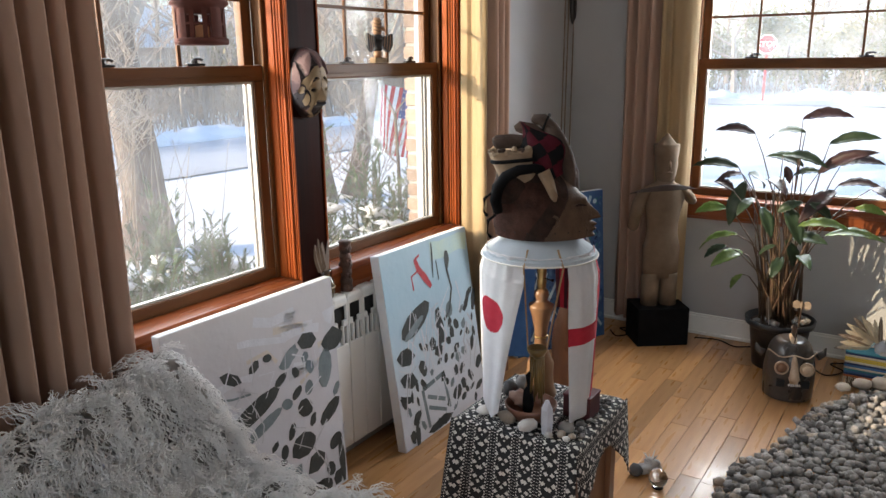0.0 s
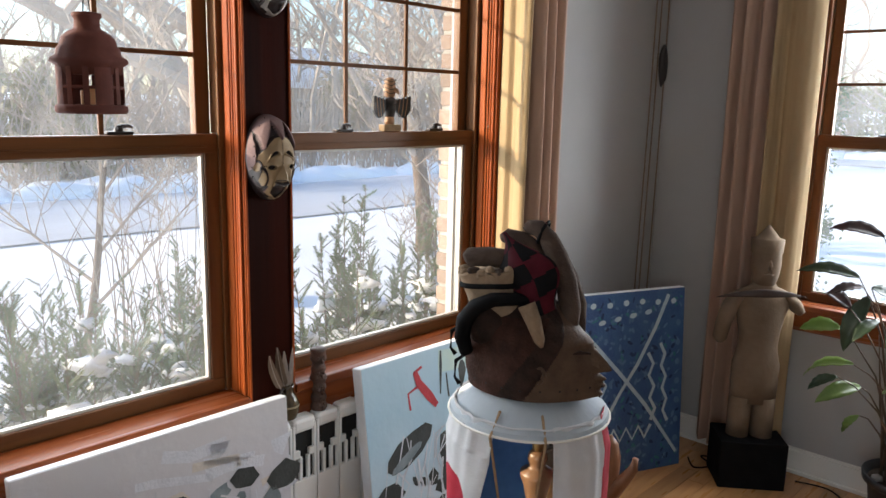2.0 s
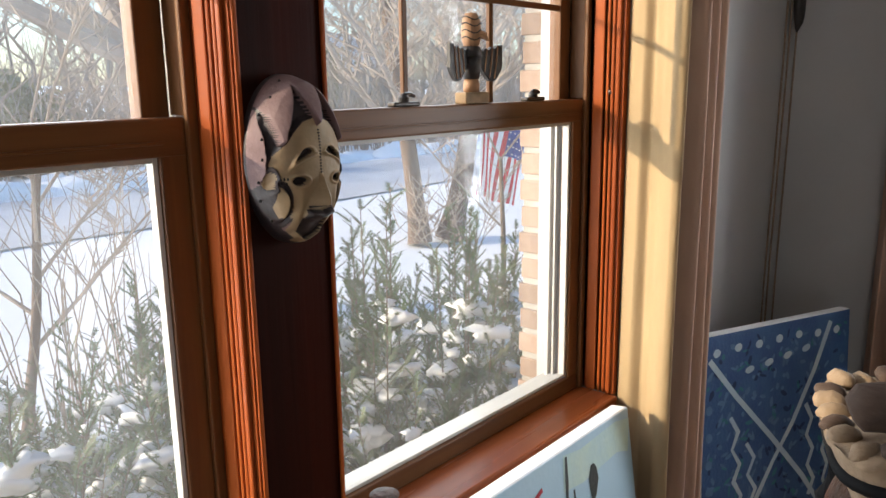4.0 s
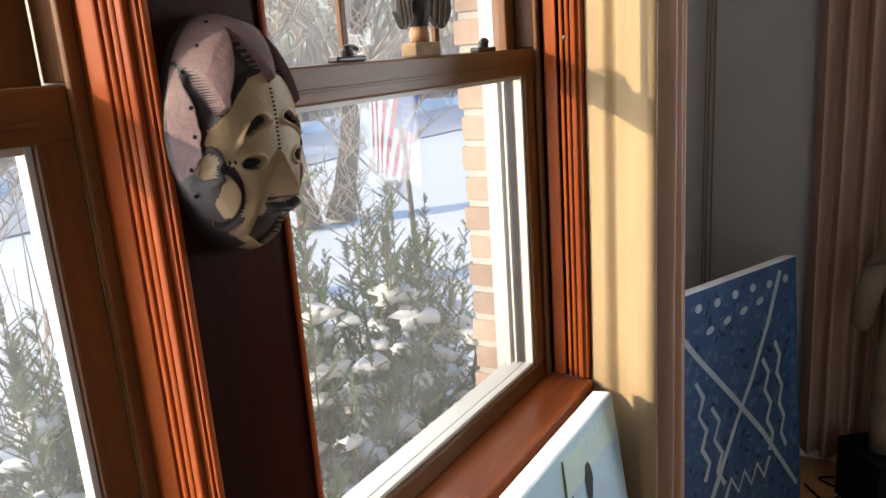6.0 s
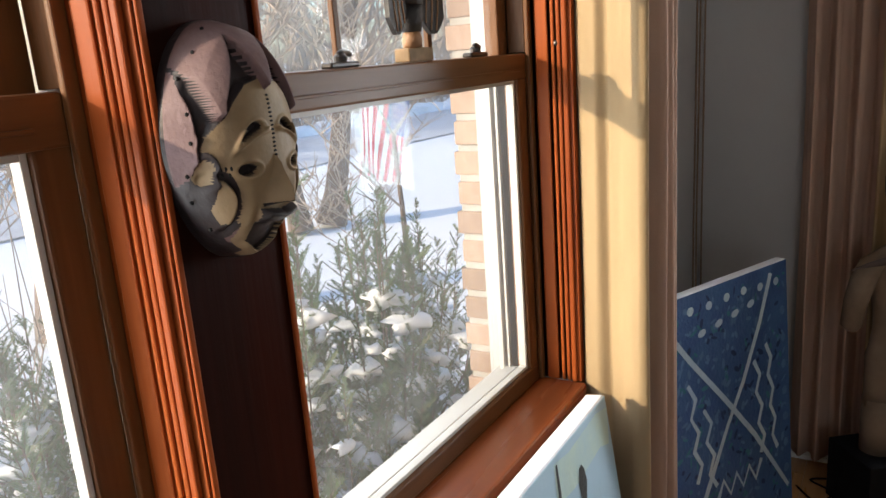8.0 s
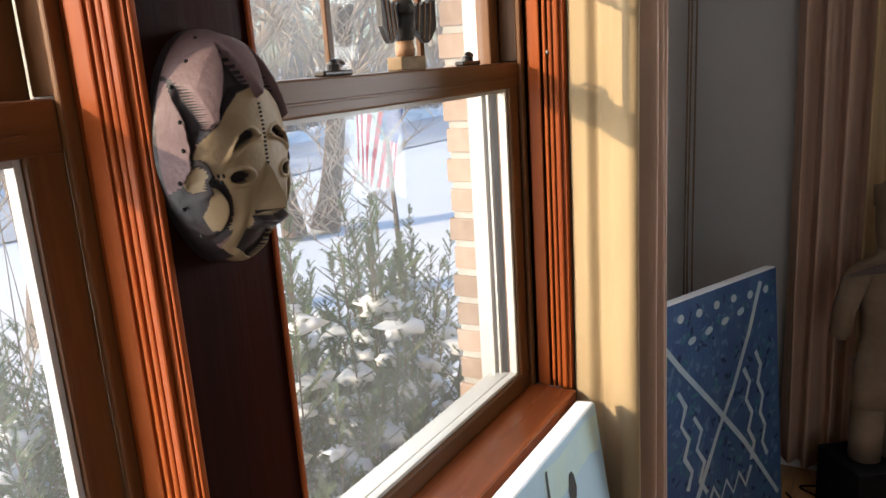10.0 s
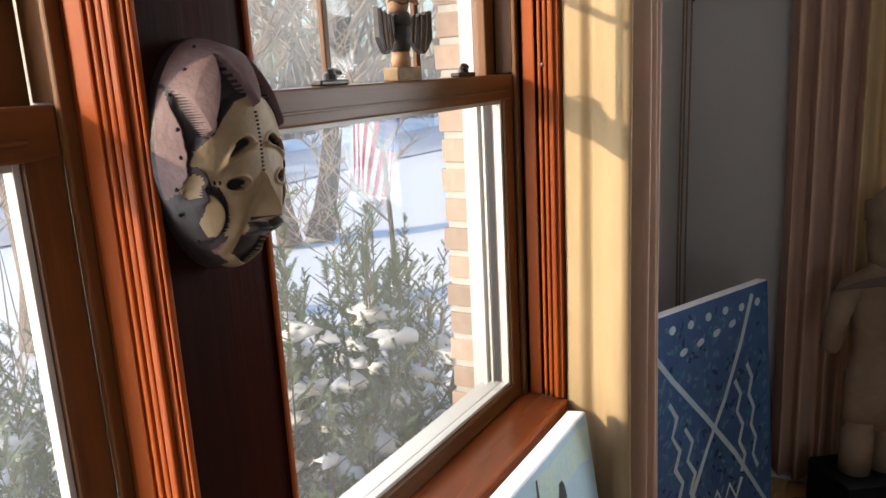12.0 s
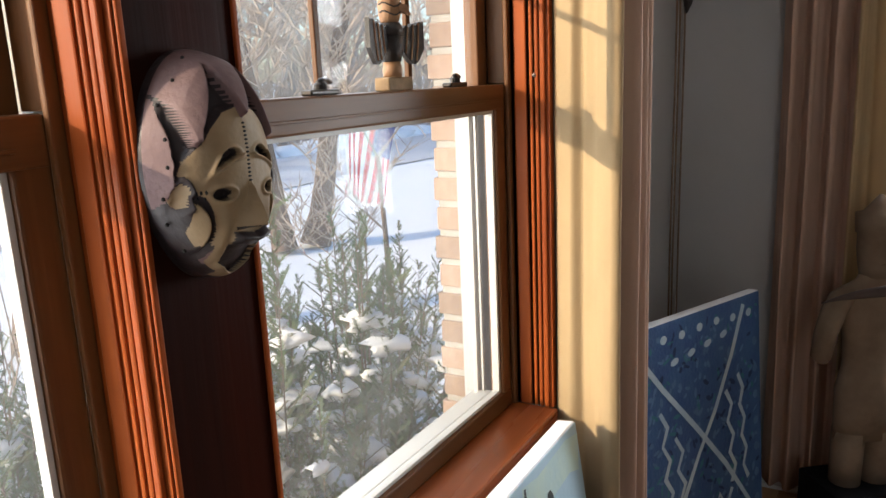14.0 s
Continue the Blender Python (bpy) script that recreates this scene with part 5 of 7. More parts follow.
for a, b, w, bend, m in (((-1.766, 2.082, 0.79), (-1.735, 2.00, 0.955), 0.014, (0.0, -0.02, 0), M_FEATH), ((-1.766, 2.087, 0.79), (-1.76, 2.045, 0.965), 0.014, (0, -0.012, 0), M_FEATH),
                         ((-1.768, 2.09, 0.79), (-1.768, 2.075, 0.945), 0.011, (0, -0.006, 0), M_FEATHL), ((-1.768, 2.092, 0.79), (-1.766, 2.105, 0.95), 0.008, (0, 0, 0), M_FEATHL)):
    feather("feather", a, b, w, bend, m, "brown and grey feather standing in the jug", "feathers in the jug")
M_TBR = mat("carved_dark_brown", (0.10, 0.045, 0.028), 0.5, color2=(0.035, 0.018, 0.013), scale=40, bump=0.9)
tot = thing("small_totem", (-1.768, 2.205, 0.722), "dark carved wooden totem figure on the radiator", "figurine")
bm = bmesh.new()
prof = [(0.024, 0.7222)]
for k in range(26):
    z = 0.724 + 0.2 * k / 25
    prof.append((0.0235 + 0.003 * math.sin(k * 1.55) + 0.002 * math.sin(k * 0.6), z))
prof += [(0.017, 0.930), (0.0, 0.932)]
lathem(bm, prof, (-1.768, 2.205, 0), 20)
part("pole", bm, M_TBR, tot, smooth=True)
for z in (0.90, 0.85, 0.795, 0.745):
    for dy in (-0.010, 0.010):
        part("carved_eye", blob((-1.746, 2.205 + dy - 0.006, z), 0.0065, (0.6, 1, 1), 0.1, 1, 2), M_TBR, tot, smooth=True)
    part("carved_nose", blob((-1.744, 2.202, z - 0.012), 0.007, (0.8, 0.8, 1.2), 0.1, 1, 2), M_TBR, tot, smooth=True)

# ---- cords and gourd in the corner ----
M_CORD = mat("jute_cord", (0.22, 0.15, 0.10), 0.9, var=0.3, scale=60)
gourd = thing("hanging_gourd", (-1.765, 4.33, 2.0), "dark wooden pod hung on long cords on the wall", "wall hanging")
part("pod", blob((-1.762, 4.335, 1.915), 0.1, (0.20, 0.30, 1.02), 0.08, 3, 3), M_TDARK, gourd, smooth=True)
for y0, y1 in ((4.275, 4.255), (4.325, 4.30), (4.395, 4.385)):
    part("cord", tube([(-1.784, y0, ZC), (-1.782, (y0 + y1) / 2, 1.7), (-1.786, y1, 0.95), (-1.784, y1 - 0.01, 0.35)], 0.0035, 6), M_CORD, gourd)

# ---- blue glass bottle hanging in the north window ----
bottle = thing("blue_bottle", (-0.53, 4.47, 2.05), "cobalt blue glass bottle hung in the window", "bottle")
M_BLUE = mat("cobalt_glass", (0.02, 0.12, 0.75), 0.08, var=0.1, translucent=0.6)
part("glass", box((-0.585, 4.45, 2.05), (-0.475, 4.49, 2.20), 0.012), M_BLUE, bottle)
part("neck", lathe(((0.018, 2.20), (0.015, 2.24), (0.019, 2.245), (0.019, 2.26)), (-0.53, 4.47, 0), 16), M_BLUE, bottle, smooth=True)
part("string", tube([(-0.53, 4.47, 2.26), (-0.53, 4.44, 2.41), (-0.53, 4.354, 2.43)], 0.0015, 5), M_CORD, bottle)

# ---- stone figure on its plinth ----
ex, ey = Vector((0.797, 0.604, 0)), Vector((-0.604, 0.797, 0))
QB = Matrix((ex, ey, Vector((0, 0, 1)))).transposed().to_4x4()
QB.translation = (-1.169, 4.02, 0)
plinth = tagged(part("plinth", box((0, 0, 0), (0.296, 0.225, 0.222), 0.003, QB), M_BLACK), "matt black painted square plinth", "plinth")
QS = QB @ Matrix.Translation((0.148, 0.112, 0.222))


def sectionsm(bm, secs, m, seg=20, cap=True):
    """A body from level oval sections (z, cx, cy, half width, half depth)."""
    rings = []
    for z, cx, cy, a, b in secs:
        rings.append([bm.verts.new(m @ Vector((cx + a * math.cos(t), cy + b * math.sin(t), z))) for t in [2 * math.pi * k / seg for k in range(seg)]])
    for r0, r1 in zip(rings, rings[1:]):
        for k in range(seg):
            bm.faces.new((r0[k], r0[(k + 1) % seg], r1[(k + 1) % seg], r1[k]))
    if cap:
        bm.faces.new(list(reversed(rings[0])))
        bm.faces.new(rings[-1])


bm = bmesh.new()
sectionsm(bm, [(0, -0.0535, 0, 0.050, 0.052), (0.08, -0.0525, 0, 0.0505, 0.054), (0.19, -0.051, 0, 0.052, 0.057)], QS)
sectionsm(bm, [(0, 0.0535, 0, 0.050, 0.052), (0.08, 0.0525, 0, 0.0505, 0.054), (0.19, 0.051, 0, 0.052, 0.057)], QS)
sectionsm(bm, [(0.165, 0, 0, 0.1035, 0.057), (0.25, 0, 0, 0.106, 0.060), (0.345, 0, 0, 0.108, 0.063), (0.36, 0, 0, 0.102, 0.060), (0.43, 0, 0, 0.088, 0.056), (0.50, 0, 0, 0.092, 0.058), (0.58, 0, 0, 0.108, 0.062), (0.64, 0, 0, 0.126, 0.056), (0.685, 0, 0, 0.115, 0.048), (0.71, 0, 0, 0.06, 0.04), (0.74, 0, 0, 0.045, 0.042)], QS)
sectionsm(bm, [(0.72, 0, 0, 0.048, 0.045), (0.76, 0, -0.005, 0.058, 0.055), (0.81, 0, -0.006, 0.064, 0.062), (0.86, 0, -0.003, 0.062, 0.062), (0.865, 0, 0, 0.068, 0.066), (0.925, 0, 0, 0.071, 0.068), (0.93, 0, 0, 0.05, 0.05), (0.955, 0, 0, 0.03, 0.03), (0.985, 0, 0, 0.006, 0.006)], QS)
sectionsm(bm, [(0.44, -0.168, 0, 0.014, 0.02), (0.46, -0.170, 0, 0.032, 0.034), (0.54, -0.158, 0, 0.036, 0.038), (0.61, -0.135, 0, 0.040, 0.042), (0.665, -0.105, 0, 0.04, 0.042), (0.69, -0.08, 0, 0.02, 0.03)], QS, 14)
sectionsm(bm, [(0.585, 0.165, 0, 0.012, 0.02), (0.60, 0.160, 0, 0.030, 0.034), (0.64, 0.135, 0, 0.040, 0.042), (0.675, 0.10, 0, 0.035, 0.04)], QS, 14)
tubem(bm, [QS @ Vector(p) for p in ((0, -0.058, 0.845), (0, -0.070, 0.815), (0, -0.066, 0.795))], [0.006, 0.010, 0.008], 8)
tubem(bm, [QS @ Vector(p) for p in ((-0.022, -0.056, 0.772), (0, -0.063, 0.775), (0.022, -0.056, 0.772))], [0.003, 0.007, 0.003], 8)
tagged(part("stone_figure", bm, M_SAND, None, "", True), "pale carved stone figure with broken arms and crown", "statue")
bm = bmesh.new()
gridm(bm, lambda u, v: QS @ Vector((-0.215 + 0.39 * u, -0.075 + 0.02 * math.cos(u * 6), 0.660 + 0.045 * math.sin(u * math.pi) * 0.6 + (v - 0.5) * 0.035 * math.sin(max(0.02, u) * math.pi) + 0.018 * u)), 20, 4)
ob = tagged(part("leather_collar", bm, mat("dark_leather", (0.05, 0.03, 0.025), 0.6, scale=20), None, "", True), "dark pointed leather band across the figure's shoulders", "band")
ob.modifiers.new("thick", 'SOLIDIFY').thickness = 0.006

# ---- draped stool, lamp and helmet mask ----
SX0, SX1, SY0, SY1, SZ = -1.095, -0.672, 1.965, 2.385, 0.45
M_STOOL = mat("stool_wood", (0.21, 0.10, 0.05), 0.45, color2=(0.12, 0.055, 0.028), scale=16, stretch=(1, 1, 0.1), bump=0.1)
stool = thing("stool", (-0.88, 2.175, 0), "brown wooden stool beneath a patterned cloth", "stool")
part("seat", box((SX0, SY0, 0.41), (SX1, SY1, SZ - 0.006), 0.006), M_STOOL, stool)
for x0 in (SX0 + 0.012, SX1 - 0.062):
    for y0 in (SY0 + 0.012, SY1 - 0.062):
        part("leg", box((x0, y0, 0), (x0 + 0.05, y0 + 0.05, 0.41), 0.004), M_STOOL, stool)
for y0 in (SY0 + 0.03, SY1 - 0.05):
    part("side_board", box((SX0 + 0.062, y0, 0.02), (SX1 - 0.062, y0 + 0.018, 0.40), 0.002), M_STOOL, stool)
part("side_board", box((SX1 - 0.05, SY0 + 0.062, 0.02), (SX1 - 0.03, SY1 - 0.062, 0.34), 0.002), M_STOOL, stool)


def woven():
    """Black and white woven bands with zigzag motifs, laid out on the cloth's own plane."""
    m = bpy.data.materials.new("woven_cloth")
    m.use_nodes = True
    N, L = m.node_tree.nodes, m.node_tree.links
    b = N["Principled BSDF"]
    b.inputs["Roughness"].default_value = 0.9
    uv = N.new("ShaderNodeAttribute")
    uv.attribute_name = "weave"
    sp = N.new("ShaderNodeSeparateXYZ")
    L.new(uv.outputs["Vector"], sp.inputs[0])

    def op(kind, a, bb=None, c=None):
        n = N.new("ShaderNodeMath")
        n.operation = kind
        for i, v in enumerate((a, bb, c)):
            if v is None:
                continue
            if isinstance(v, (int, float)):
                n.inputs[i].default_value = v
            else:
                L.new(v, n.inputs[i])
        return n.outputs[0]

    nz = N.new("ShaderNodeTexNoise")
    nz.inputs["Scale"].default_value, nz.inputs["Detail"].default_value = 55, 2
    L.new(uv.outputs["Vector"], nz.inputs[0])
    x = op('ADD', sp.outputs[0], op('MULTIPLY', op('SUBTRACT', nz.outputs[0], 0.5), 0.005))
    y = op('ADD', sp.outputs[1], op('MULTIPLY', op('SUBTRACT', nz.outputs[0], 0.5), 0.006))
    xx = op('PINGPONG', x, 0.038)
    solid = op('LESS_THAN', xx, 0.0155)
    tooth = op('MULTIPLY', op('GREATER_THAN', xx, 0.0105), op('GREATER_THAN', op('PINGPONG', y, 0.0055), 0.0030))
    tick = op('MULTIPLY', op('LESS_THAN', op('ABSOLUTE', op('SUBTRACT', xx, 0.005)), 0.0030), op('LESS_THAN', op('PINGPONG', y, 0.0055), 0.0009))
    in_solid = op('MAXIMUM', tooth, tick)
    zig = op('GREATER_THAN', op('PINGPONG', op('ADD', y, op('MULTIPLY', xx, 1.25)), 0.021), 0.0118)
    leg = op('GREATER_THAN', op('PINGPONG', op('SUBTRACT', y, op('MULTIPLY', xx, 0.85)), 0.0135), 0.0058)
    motif = op('MULTIPLY', zig, leg)
    n = N.new("ShaderNodeMix")
    n.data_type = 'FLOAT'
    L.new(solid, n.inputs[0])
    L.new(motif, n.inputs[2])
    L.new(in_solid, n.inputs[3])
    mix = N.new("ShaderNodeMix")
    mix.data_type = 'RGBA'
    mix.inputs[6].default_value, mix.inputs[7].default_value = (0.016, 0.016, 0.018, 1), (0.62, 0.60, 0.56, 1)
    L.new(n.outputs[0], mix.inputs[0])
    L.new(mix.outputs[2], b.inputs["Base Color"])
    bp = N.new("ShaderNodeBump")
    bp.inputs["Strength"].default_value, bp.inputs["Distance"].default_value = 0.5, 0.002
    wv = N.new("ShaderNodeTexNoise")
    wv.inputs["Scale"].default_value = 260
    L.new(uv.outputs["Vector"], wv.inputs[0])
    L.new(wv.outputs[0], bp.inputs["Height"])
    L.new(bp.outputs[0], b.inputs["Normal"])
    return m


M_WEAVE = woven()


def weave_part(name, fn, wv, nu, nv, parent, keep=None):
    bm = bmesh.new()
    lay = bm.verts.layers.float_vector.new("weave")
    g = [[bm.verts.new(fn(i / nu, j / nv)) for j in range(nv + 1)] for i in range(nu + 1)]
    for i in range(nu + 1):
        for j in range(nv + 1):
            g[i][j][lay] = Vector((*wv(i / nu, j / nv), 0))
    for i in range(nu):
        for j in range(nv):
            if keep is None or keep((i + 0.5) / nu, (j + 0.5) / nv):
                bm.faces.new((g[i][j], g[i + 1][j], g[i + 1][j + 1], g[i][j + 1]))
    bmesh.ops.delete(bm, geom=[v for v in bm.verts if not v.link_faces], context='VERTS')
    ob = part(name, bm, M_WEAVE, parent, smooth=True)
    ob.modifiers.new("thick", 'SOLIDIFY').thickness = 0.003
    return ob


cloth = thing("table_cloth", (-0.88, 2.175, SZ), "black and white woven cloth draped over the stool", "cloth")
LX, LY = SX1 - SX0, SY1 - SY0
weave_part("top", lambda u, v: Vector((SX0 - 0.006 + (LX + 0.012) * u, SY0 - 0.006 + (LY + 0.012) * v, SZ - 0.002 + 0.003 * noise.noise(Vector((u * 5, v * 5, 0))) - 0.008 * max(0, abs(u - 0.5) * 2 - 0.94) / 0.06 * 0.5 - 0.008 * max(0, abs(v - 0.5) * 2 - 0.94) / 0.06 * 0.5)), lambda u, v: (LX * u, LY * v), 40, 40, cloth)
weave_part("front_drape", lambda u, v: Vector((SX0 - 0.02 - 0.03 * v + (LX + 0.035 + 0.04 * v) * u, SY0 - 0.007 - 0.012 * math.sin(v * 1.5) - 0.045 * v * (0.6 + 0.4 * math.sin(u * 9 + 0.8)) - 0.008 * v * math.sin(u * 21), SZ - 0.006 - 0.40 * v)), lambda u, v: (LX * u, -0.40 * v), 60, 40, cloth)
weave_part("side_drape", lambda u, v: Vector((SX1 + 0.007 + 0.012 * math.sin(v * 1.5) + 0.02 * v * (1 + math.sin(u * 10)), SY0 - 0.01 + (LY + 0.03) * u, SZ - 0.006 - 0.36 * v)), lambda u, v: (LX + 0.36 * v, LY * u), 48, 40, cloth, lambda u, v: v < 0.50 - 0.22 * math.sin(u * math.pi * 0.9) ** 2 + 0.9 * max(0, u - 0.62) ** 1.1 + (0.25 if u < 0.10 else 0))
weave_part("rear_drape", lambda u, v: Vector((SX0 - 0.007 - 0.02 * v * (1 + 0.6 * math.sin(u * 11)), SY0 - 0.01 + (LY + 0.02) * u, SZ - 0.006 - 0.30 * v)), lambda u, v: (-0.30 * v, LY * u), 40, 24, cloth)
bm = bmesh.new()
rg = random.Random(2)
for k in range(70):
    u = k / 69
    p = Vector((SX0 - 0.05 + (LX + 0.075) * u, SY0 - 0.019 - 0.045 * (0.6 + 0.4 * math.sin(u * 9 + 0.8)) - 0.008 * math.sin(u * 21), SZ - 0.404))
    tubem(bm, (p, p + Vector((rg.uniform(-0.004, 0.004), rg.uniform(-0.004, 0.004), -0.022)), p + Vector((rg.uniform(-0.008, 0.008), rg.uniform(-0.006, 0.006), -0.04))), (0.0016, 0.0014, 0.0008), 4, cap=False)
tagged(part("fringe", bm, M_BLACK, cloth), kind="stuff")

M_LWOOD = mat("turned_wood", (0.30, 0.165, 0.085), 0.35, color2=(0.19, 0.10, 0.05), scale=18, stretch=(1, 1, 0.15), bump=0.08, coat=0.2)
M_BRASS = mat("brass", (0.42, 0.30, 0.13), 0.35, metal=0.9, scale=30)
M_LINEN = mat("white_cotton", (0.74, 0.75, 0.78), 0.85, var=0.08, scale=40, bump=0.25, translucent=0.3)
M_FLAGRED = mat("cotton_red", (0.52, 0.025, 0.055), 0.85, var=0.15, scale=40, bump=0.25, translucent=0.25)
M_FLAGBLUE = mat("cotton_blue", (0.10, 0.23, 0.45), 0.85, var=0.15, scale=40, bump=0.25, translucent=0.3)
M_FLAGDK = mat("cotton_maroon", (0.10, 0.012, 0.025), 0.85, var=0.3, scale=30)
lc = Vector((-0.895, 2.155, 0))
lamp_ob = thing("table_lamp", (-0.935, 2.26, SZ), "turned wooden table lamp with a flag-hung wire shade", "lamp")
part("body", lathe(((0.058, 0.4525), (0.060, 0.462), (0.050, 0.49), (0.046, 0.53), (0.048, 0.575), (0.040, 0.59), (0.026, 0.625), (0.021, 0.66), (0.024, 0.70), (0.034, 0.75), (0.044, 0.778), (0.043, 0.788), (0.026, 0.797), (0.020, 0.806), (0.026, 0.822), (0.024, 0.836), (0.016, 0.845)), (-0.935, 2.26, 0), 32), M_LWOOD, lamp_ob, smooth=True)
part("ring", lathe(((0.0235, 0.668), (0.0262, 0.672), (0.0235, 0.676)), (-0.935, 2.26, 0), 28), M_BRASS, lamp_ob, smooth=True)
part("socket", lathe(((0.012, 0.845), (0.015, 0.85), (0.017, 0.875), (0.015, 0.88), (0.016, 0.90), (0.017, 0.925), (0.013, 0.93)), (-0.935, 2.26, 0), 20), M_BRASS, lamp_ob, smooth=True)
part("switch", tube([(-0.925, 2.255, 0.885), (-0.895, 2.245, 0.885), (-0.885, 2.242, 0.885)], [0.002, 0.002, 0.006], 8), M_BLACK, lamp_ob)
part("bulb", lathe(((0.012, 0.93), (0.016, 0.945), (0.029, 0.98), (0.026, 1.005), (0.012, 1.02), (0, 1.022)), (-0.935, 2.26, 0), 20), mat("bulb_glass", (0.75, 0.75, 0.72), 0.1), lamp_ob, smooth=True)
R1 = 0.188
shade = part("shade", lathe(((0.112, 1.066), (0.185, 1.012), (R1, 1.000), (R1 - 0.003, 1.000), (0.108, 1.062)), lc, 40), mat("shade_liner", (0.50, 0.56, 0.62), 0.8, var=0.1, scale=12, bump=0.2, translucent=0.2), lamp_ob)
for k in range(6):
    a = k * math.pi / 3 + 0.3
    part("rib", tube([lc + Vector((0.11 * math.cos(a), 0.11 * math.sin(a), 1.064)), lc + Vector((R1 * math.cos(a), R1 * math.sin(a), 1.0))], 0.0025, 6), M_IRON, shade)
part("ring", tube([lc + Vector(((R1 + 0.001) * math.cos(k * 0.157), (R1 + 0.001) * math.sin(k * 0.157), 1.0)) for k in range(41)], 0.003, 6), M_TRIM, shade)
part("strut", tube([(-0.935, 2.26, 0.93), (-0.99, 2.28, 0.98), (-0.97, 2.23, 1.05), (-0.90, 2.16, 1.062)], 0.0025, 6), M_IRON, lamp_ob)


def hanging_flag(a0, a1, z1, foot, label, paint, mats, seed, nu=44, nv=60, tape=0.2, pin=0.5):
    """A small cotton flag tied round the shade's rim; foot(u) is its lower edge."""
    ob = thing("small_flag", lc + Vector((R1 * math.cos((a0 + a1) / 2), R1 * math.sin((a0 + a1) / 2), z1)), label, "flag", "flags hung from the lampshade")

    def fn(u, v):
        drop = v
        a = a0 + (a1 - a0) * (u if v < 0.12 else pin + (u - pin) * (1 - tape * (v - 0.12)))
        r = R1 + 0.004
        z = z1 - (z1 - foot(u)) * v
        if v < 0.10:
            r = 0.174 + 0.006 * noise.noise(Vector((u * 7, 0, seed))) + (R1 + 0.004 - 0.174) * v / 0.10
            z = 1.026 - (1.026 - (z1 - (z1 - foot(u)) * 0.10)) * v / 0.10
        w = 0.009 * noise.noise(Vector((u * 4, v * 1.5, seed))) * min(1, v * 4) + 0.0016 * math.sin(u * 34 + seed) * max(0, 1 - v * 2.5)
        r += w - 0.012 * max(0, v - 0.3)
        return lc + Vector((r * math.cos(a), r * math.sin(a), z))

    c = part("cloth", grid(fn, nu, nv, paint), mats, ob, smooth=True)
    c.modifiers.new("thick", 'SOLIDIFY').thickness = 0.0015
    return ob


def paint_disc(u, v):
    return 1 if ((u - 0.50) / 0.30) ** 2 + ((v - 0.34) / 0.110) ** 2 < 1 else 0


def paint_cross(u, v):
    return 1 if (0.66 < u + 0.12 * (v - 0.5)) or abs(v - 0.44) < 0.055 else 0


hanging_flag(radians(-154), radians(-78), 1.0, lambda u: 0.462 + 0.035 * abs(u - 0.72) * 3.0, "white cotton flag with a red disc", paint_disc, [M_LINEN, M_FLAGRED], 1, 130, 170, 0.62, 0.30)
hanging_flag(radians(-36), radians(28), 1.0, lambda u: 0.475, "white cotton flag with a red cross", paint_cross, [M_LINEN, M_FLAGRED], 2, 60, 80)
hanging_flag(radians(118), radians(196), 1.0, lambda u: 0.56 + 0.04 * u, "white and blue cotton flag", lambda u, v: 0 if v < 0.24 else 1, [M_LINEN, M_FLAGBLUE], 3)
hanging_flag(radians(52), radians(100), 1.0, lambda u: 0.76, "striped red and maroon cotton flag", lambda u, v: int(u * 9) % 2, [M_FLAGDK, M_FLAGRED], 4, 36, 30)
bm = bmesh.new()
tubem(bm, [lc + Vector(((R1 + 0.003) * math.cos(radians(a)) * 0.92, (R1 + 0.003) * math.sin(radians(a)) * 0.92, 1.022 + 0.002 * math.sin(a))) for a in range(-160, 40, 8)], 0.0022, 6)
tagged(part("tie_string", bm, M_LINEN), "white knotted string round the lampshade", "string")
M_TWINE = mat("tan_twine", (0.42, 0.28, 0.16), 0.9, var=0.3, scale=60)
dish_c = Vector((-0.882, 2.085, 0))
candle = thing("hanging_candle", dish_c + Vector((0.02, 0.0, 0.5)), "dripping olive-gold wax candle hung by twine", "candle")
M_WAXG = mat("gold_wax", (0.22, 0.14, 0.045), 0.35, color2=(0.13, 0.08, 0.025), scale=25, bump=0.3)
part("cup", lathe(((0.006, 0.66), (0.024, 0.675), (0.033, 0.69), (0.034, 0.70), (0.030, 0.702), (0.02, 0.692)), dish_c + Vector((0.02, 0, 0)), 24), M_WAXG, candle, smooth=True)
rg = random.Random(8)
for k in range(22):
    a, r = rg.uniform(0, 6.28), rg.uniform(0.006, 0.026)
    p = dish_c + Vector((0.02 + r * math.cos(a), r * math.sin(a), 0))
    part("drip", tube([p + Vector((0, 0, 0.685)), p + Vector((rg.uniform(-0.003, 0.003), 0, 0.60)), p + Vector((rg.uniform(-0.004, 0.004), rg.uniform(-0.004, 0.004), rg.uniform(0.50, 0.57)))], [0.005, 0.0045, 0.003], 6), M_WAXG, candle, smooth=True)
for a, e in ((-78, (-0.012, -0.012)), (-42, (0.045, 0.01))):
    top = lc + Vector((0.150 * math.cos(radians(a)), 0.150 * math.sin(radians(a)), 1.044))
    rim = lc + Vector(((R1 + 0.006) * math.cos(radians(a)), (R1 + 0.006) * math.sin(radians(a)), 1.0))
    part("twine", tube([top, rim, dish_c + Vector((e[0] + 0.004, e[1], 0.70))], 0.0032, 6), M_TWINE, candle)

dish = thing("dish", dish_c + Vector((0, 0, SZ)), "shallow turned wooden dish on the cloth", "dish")
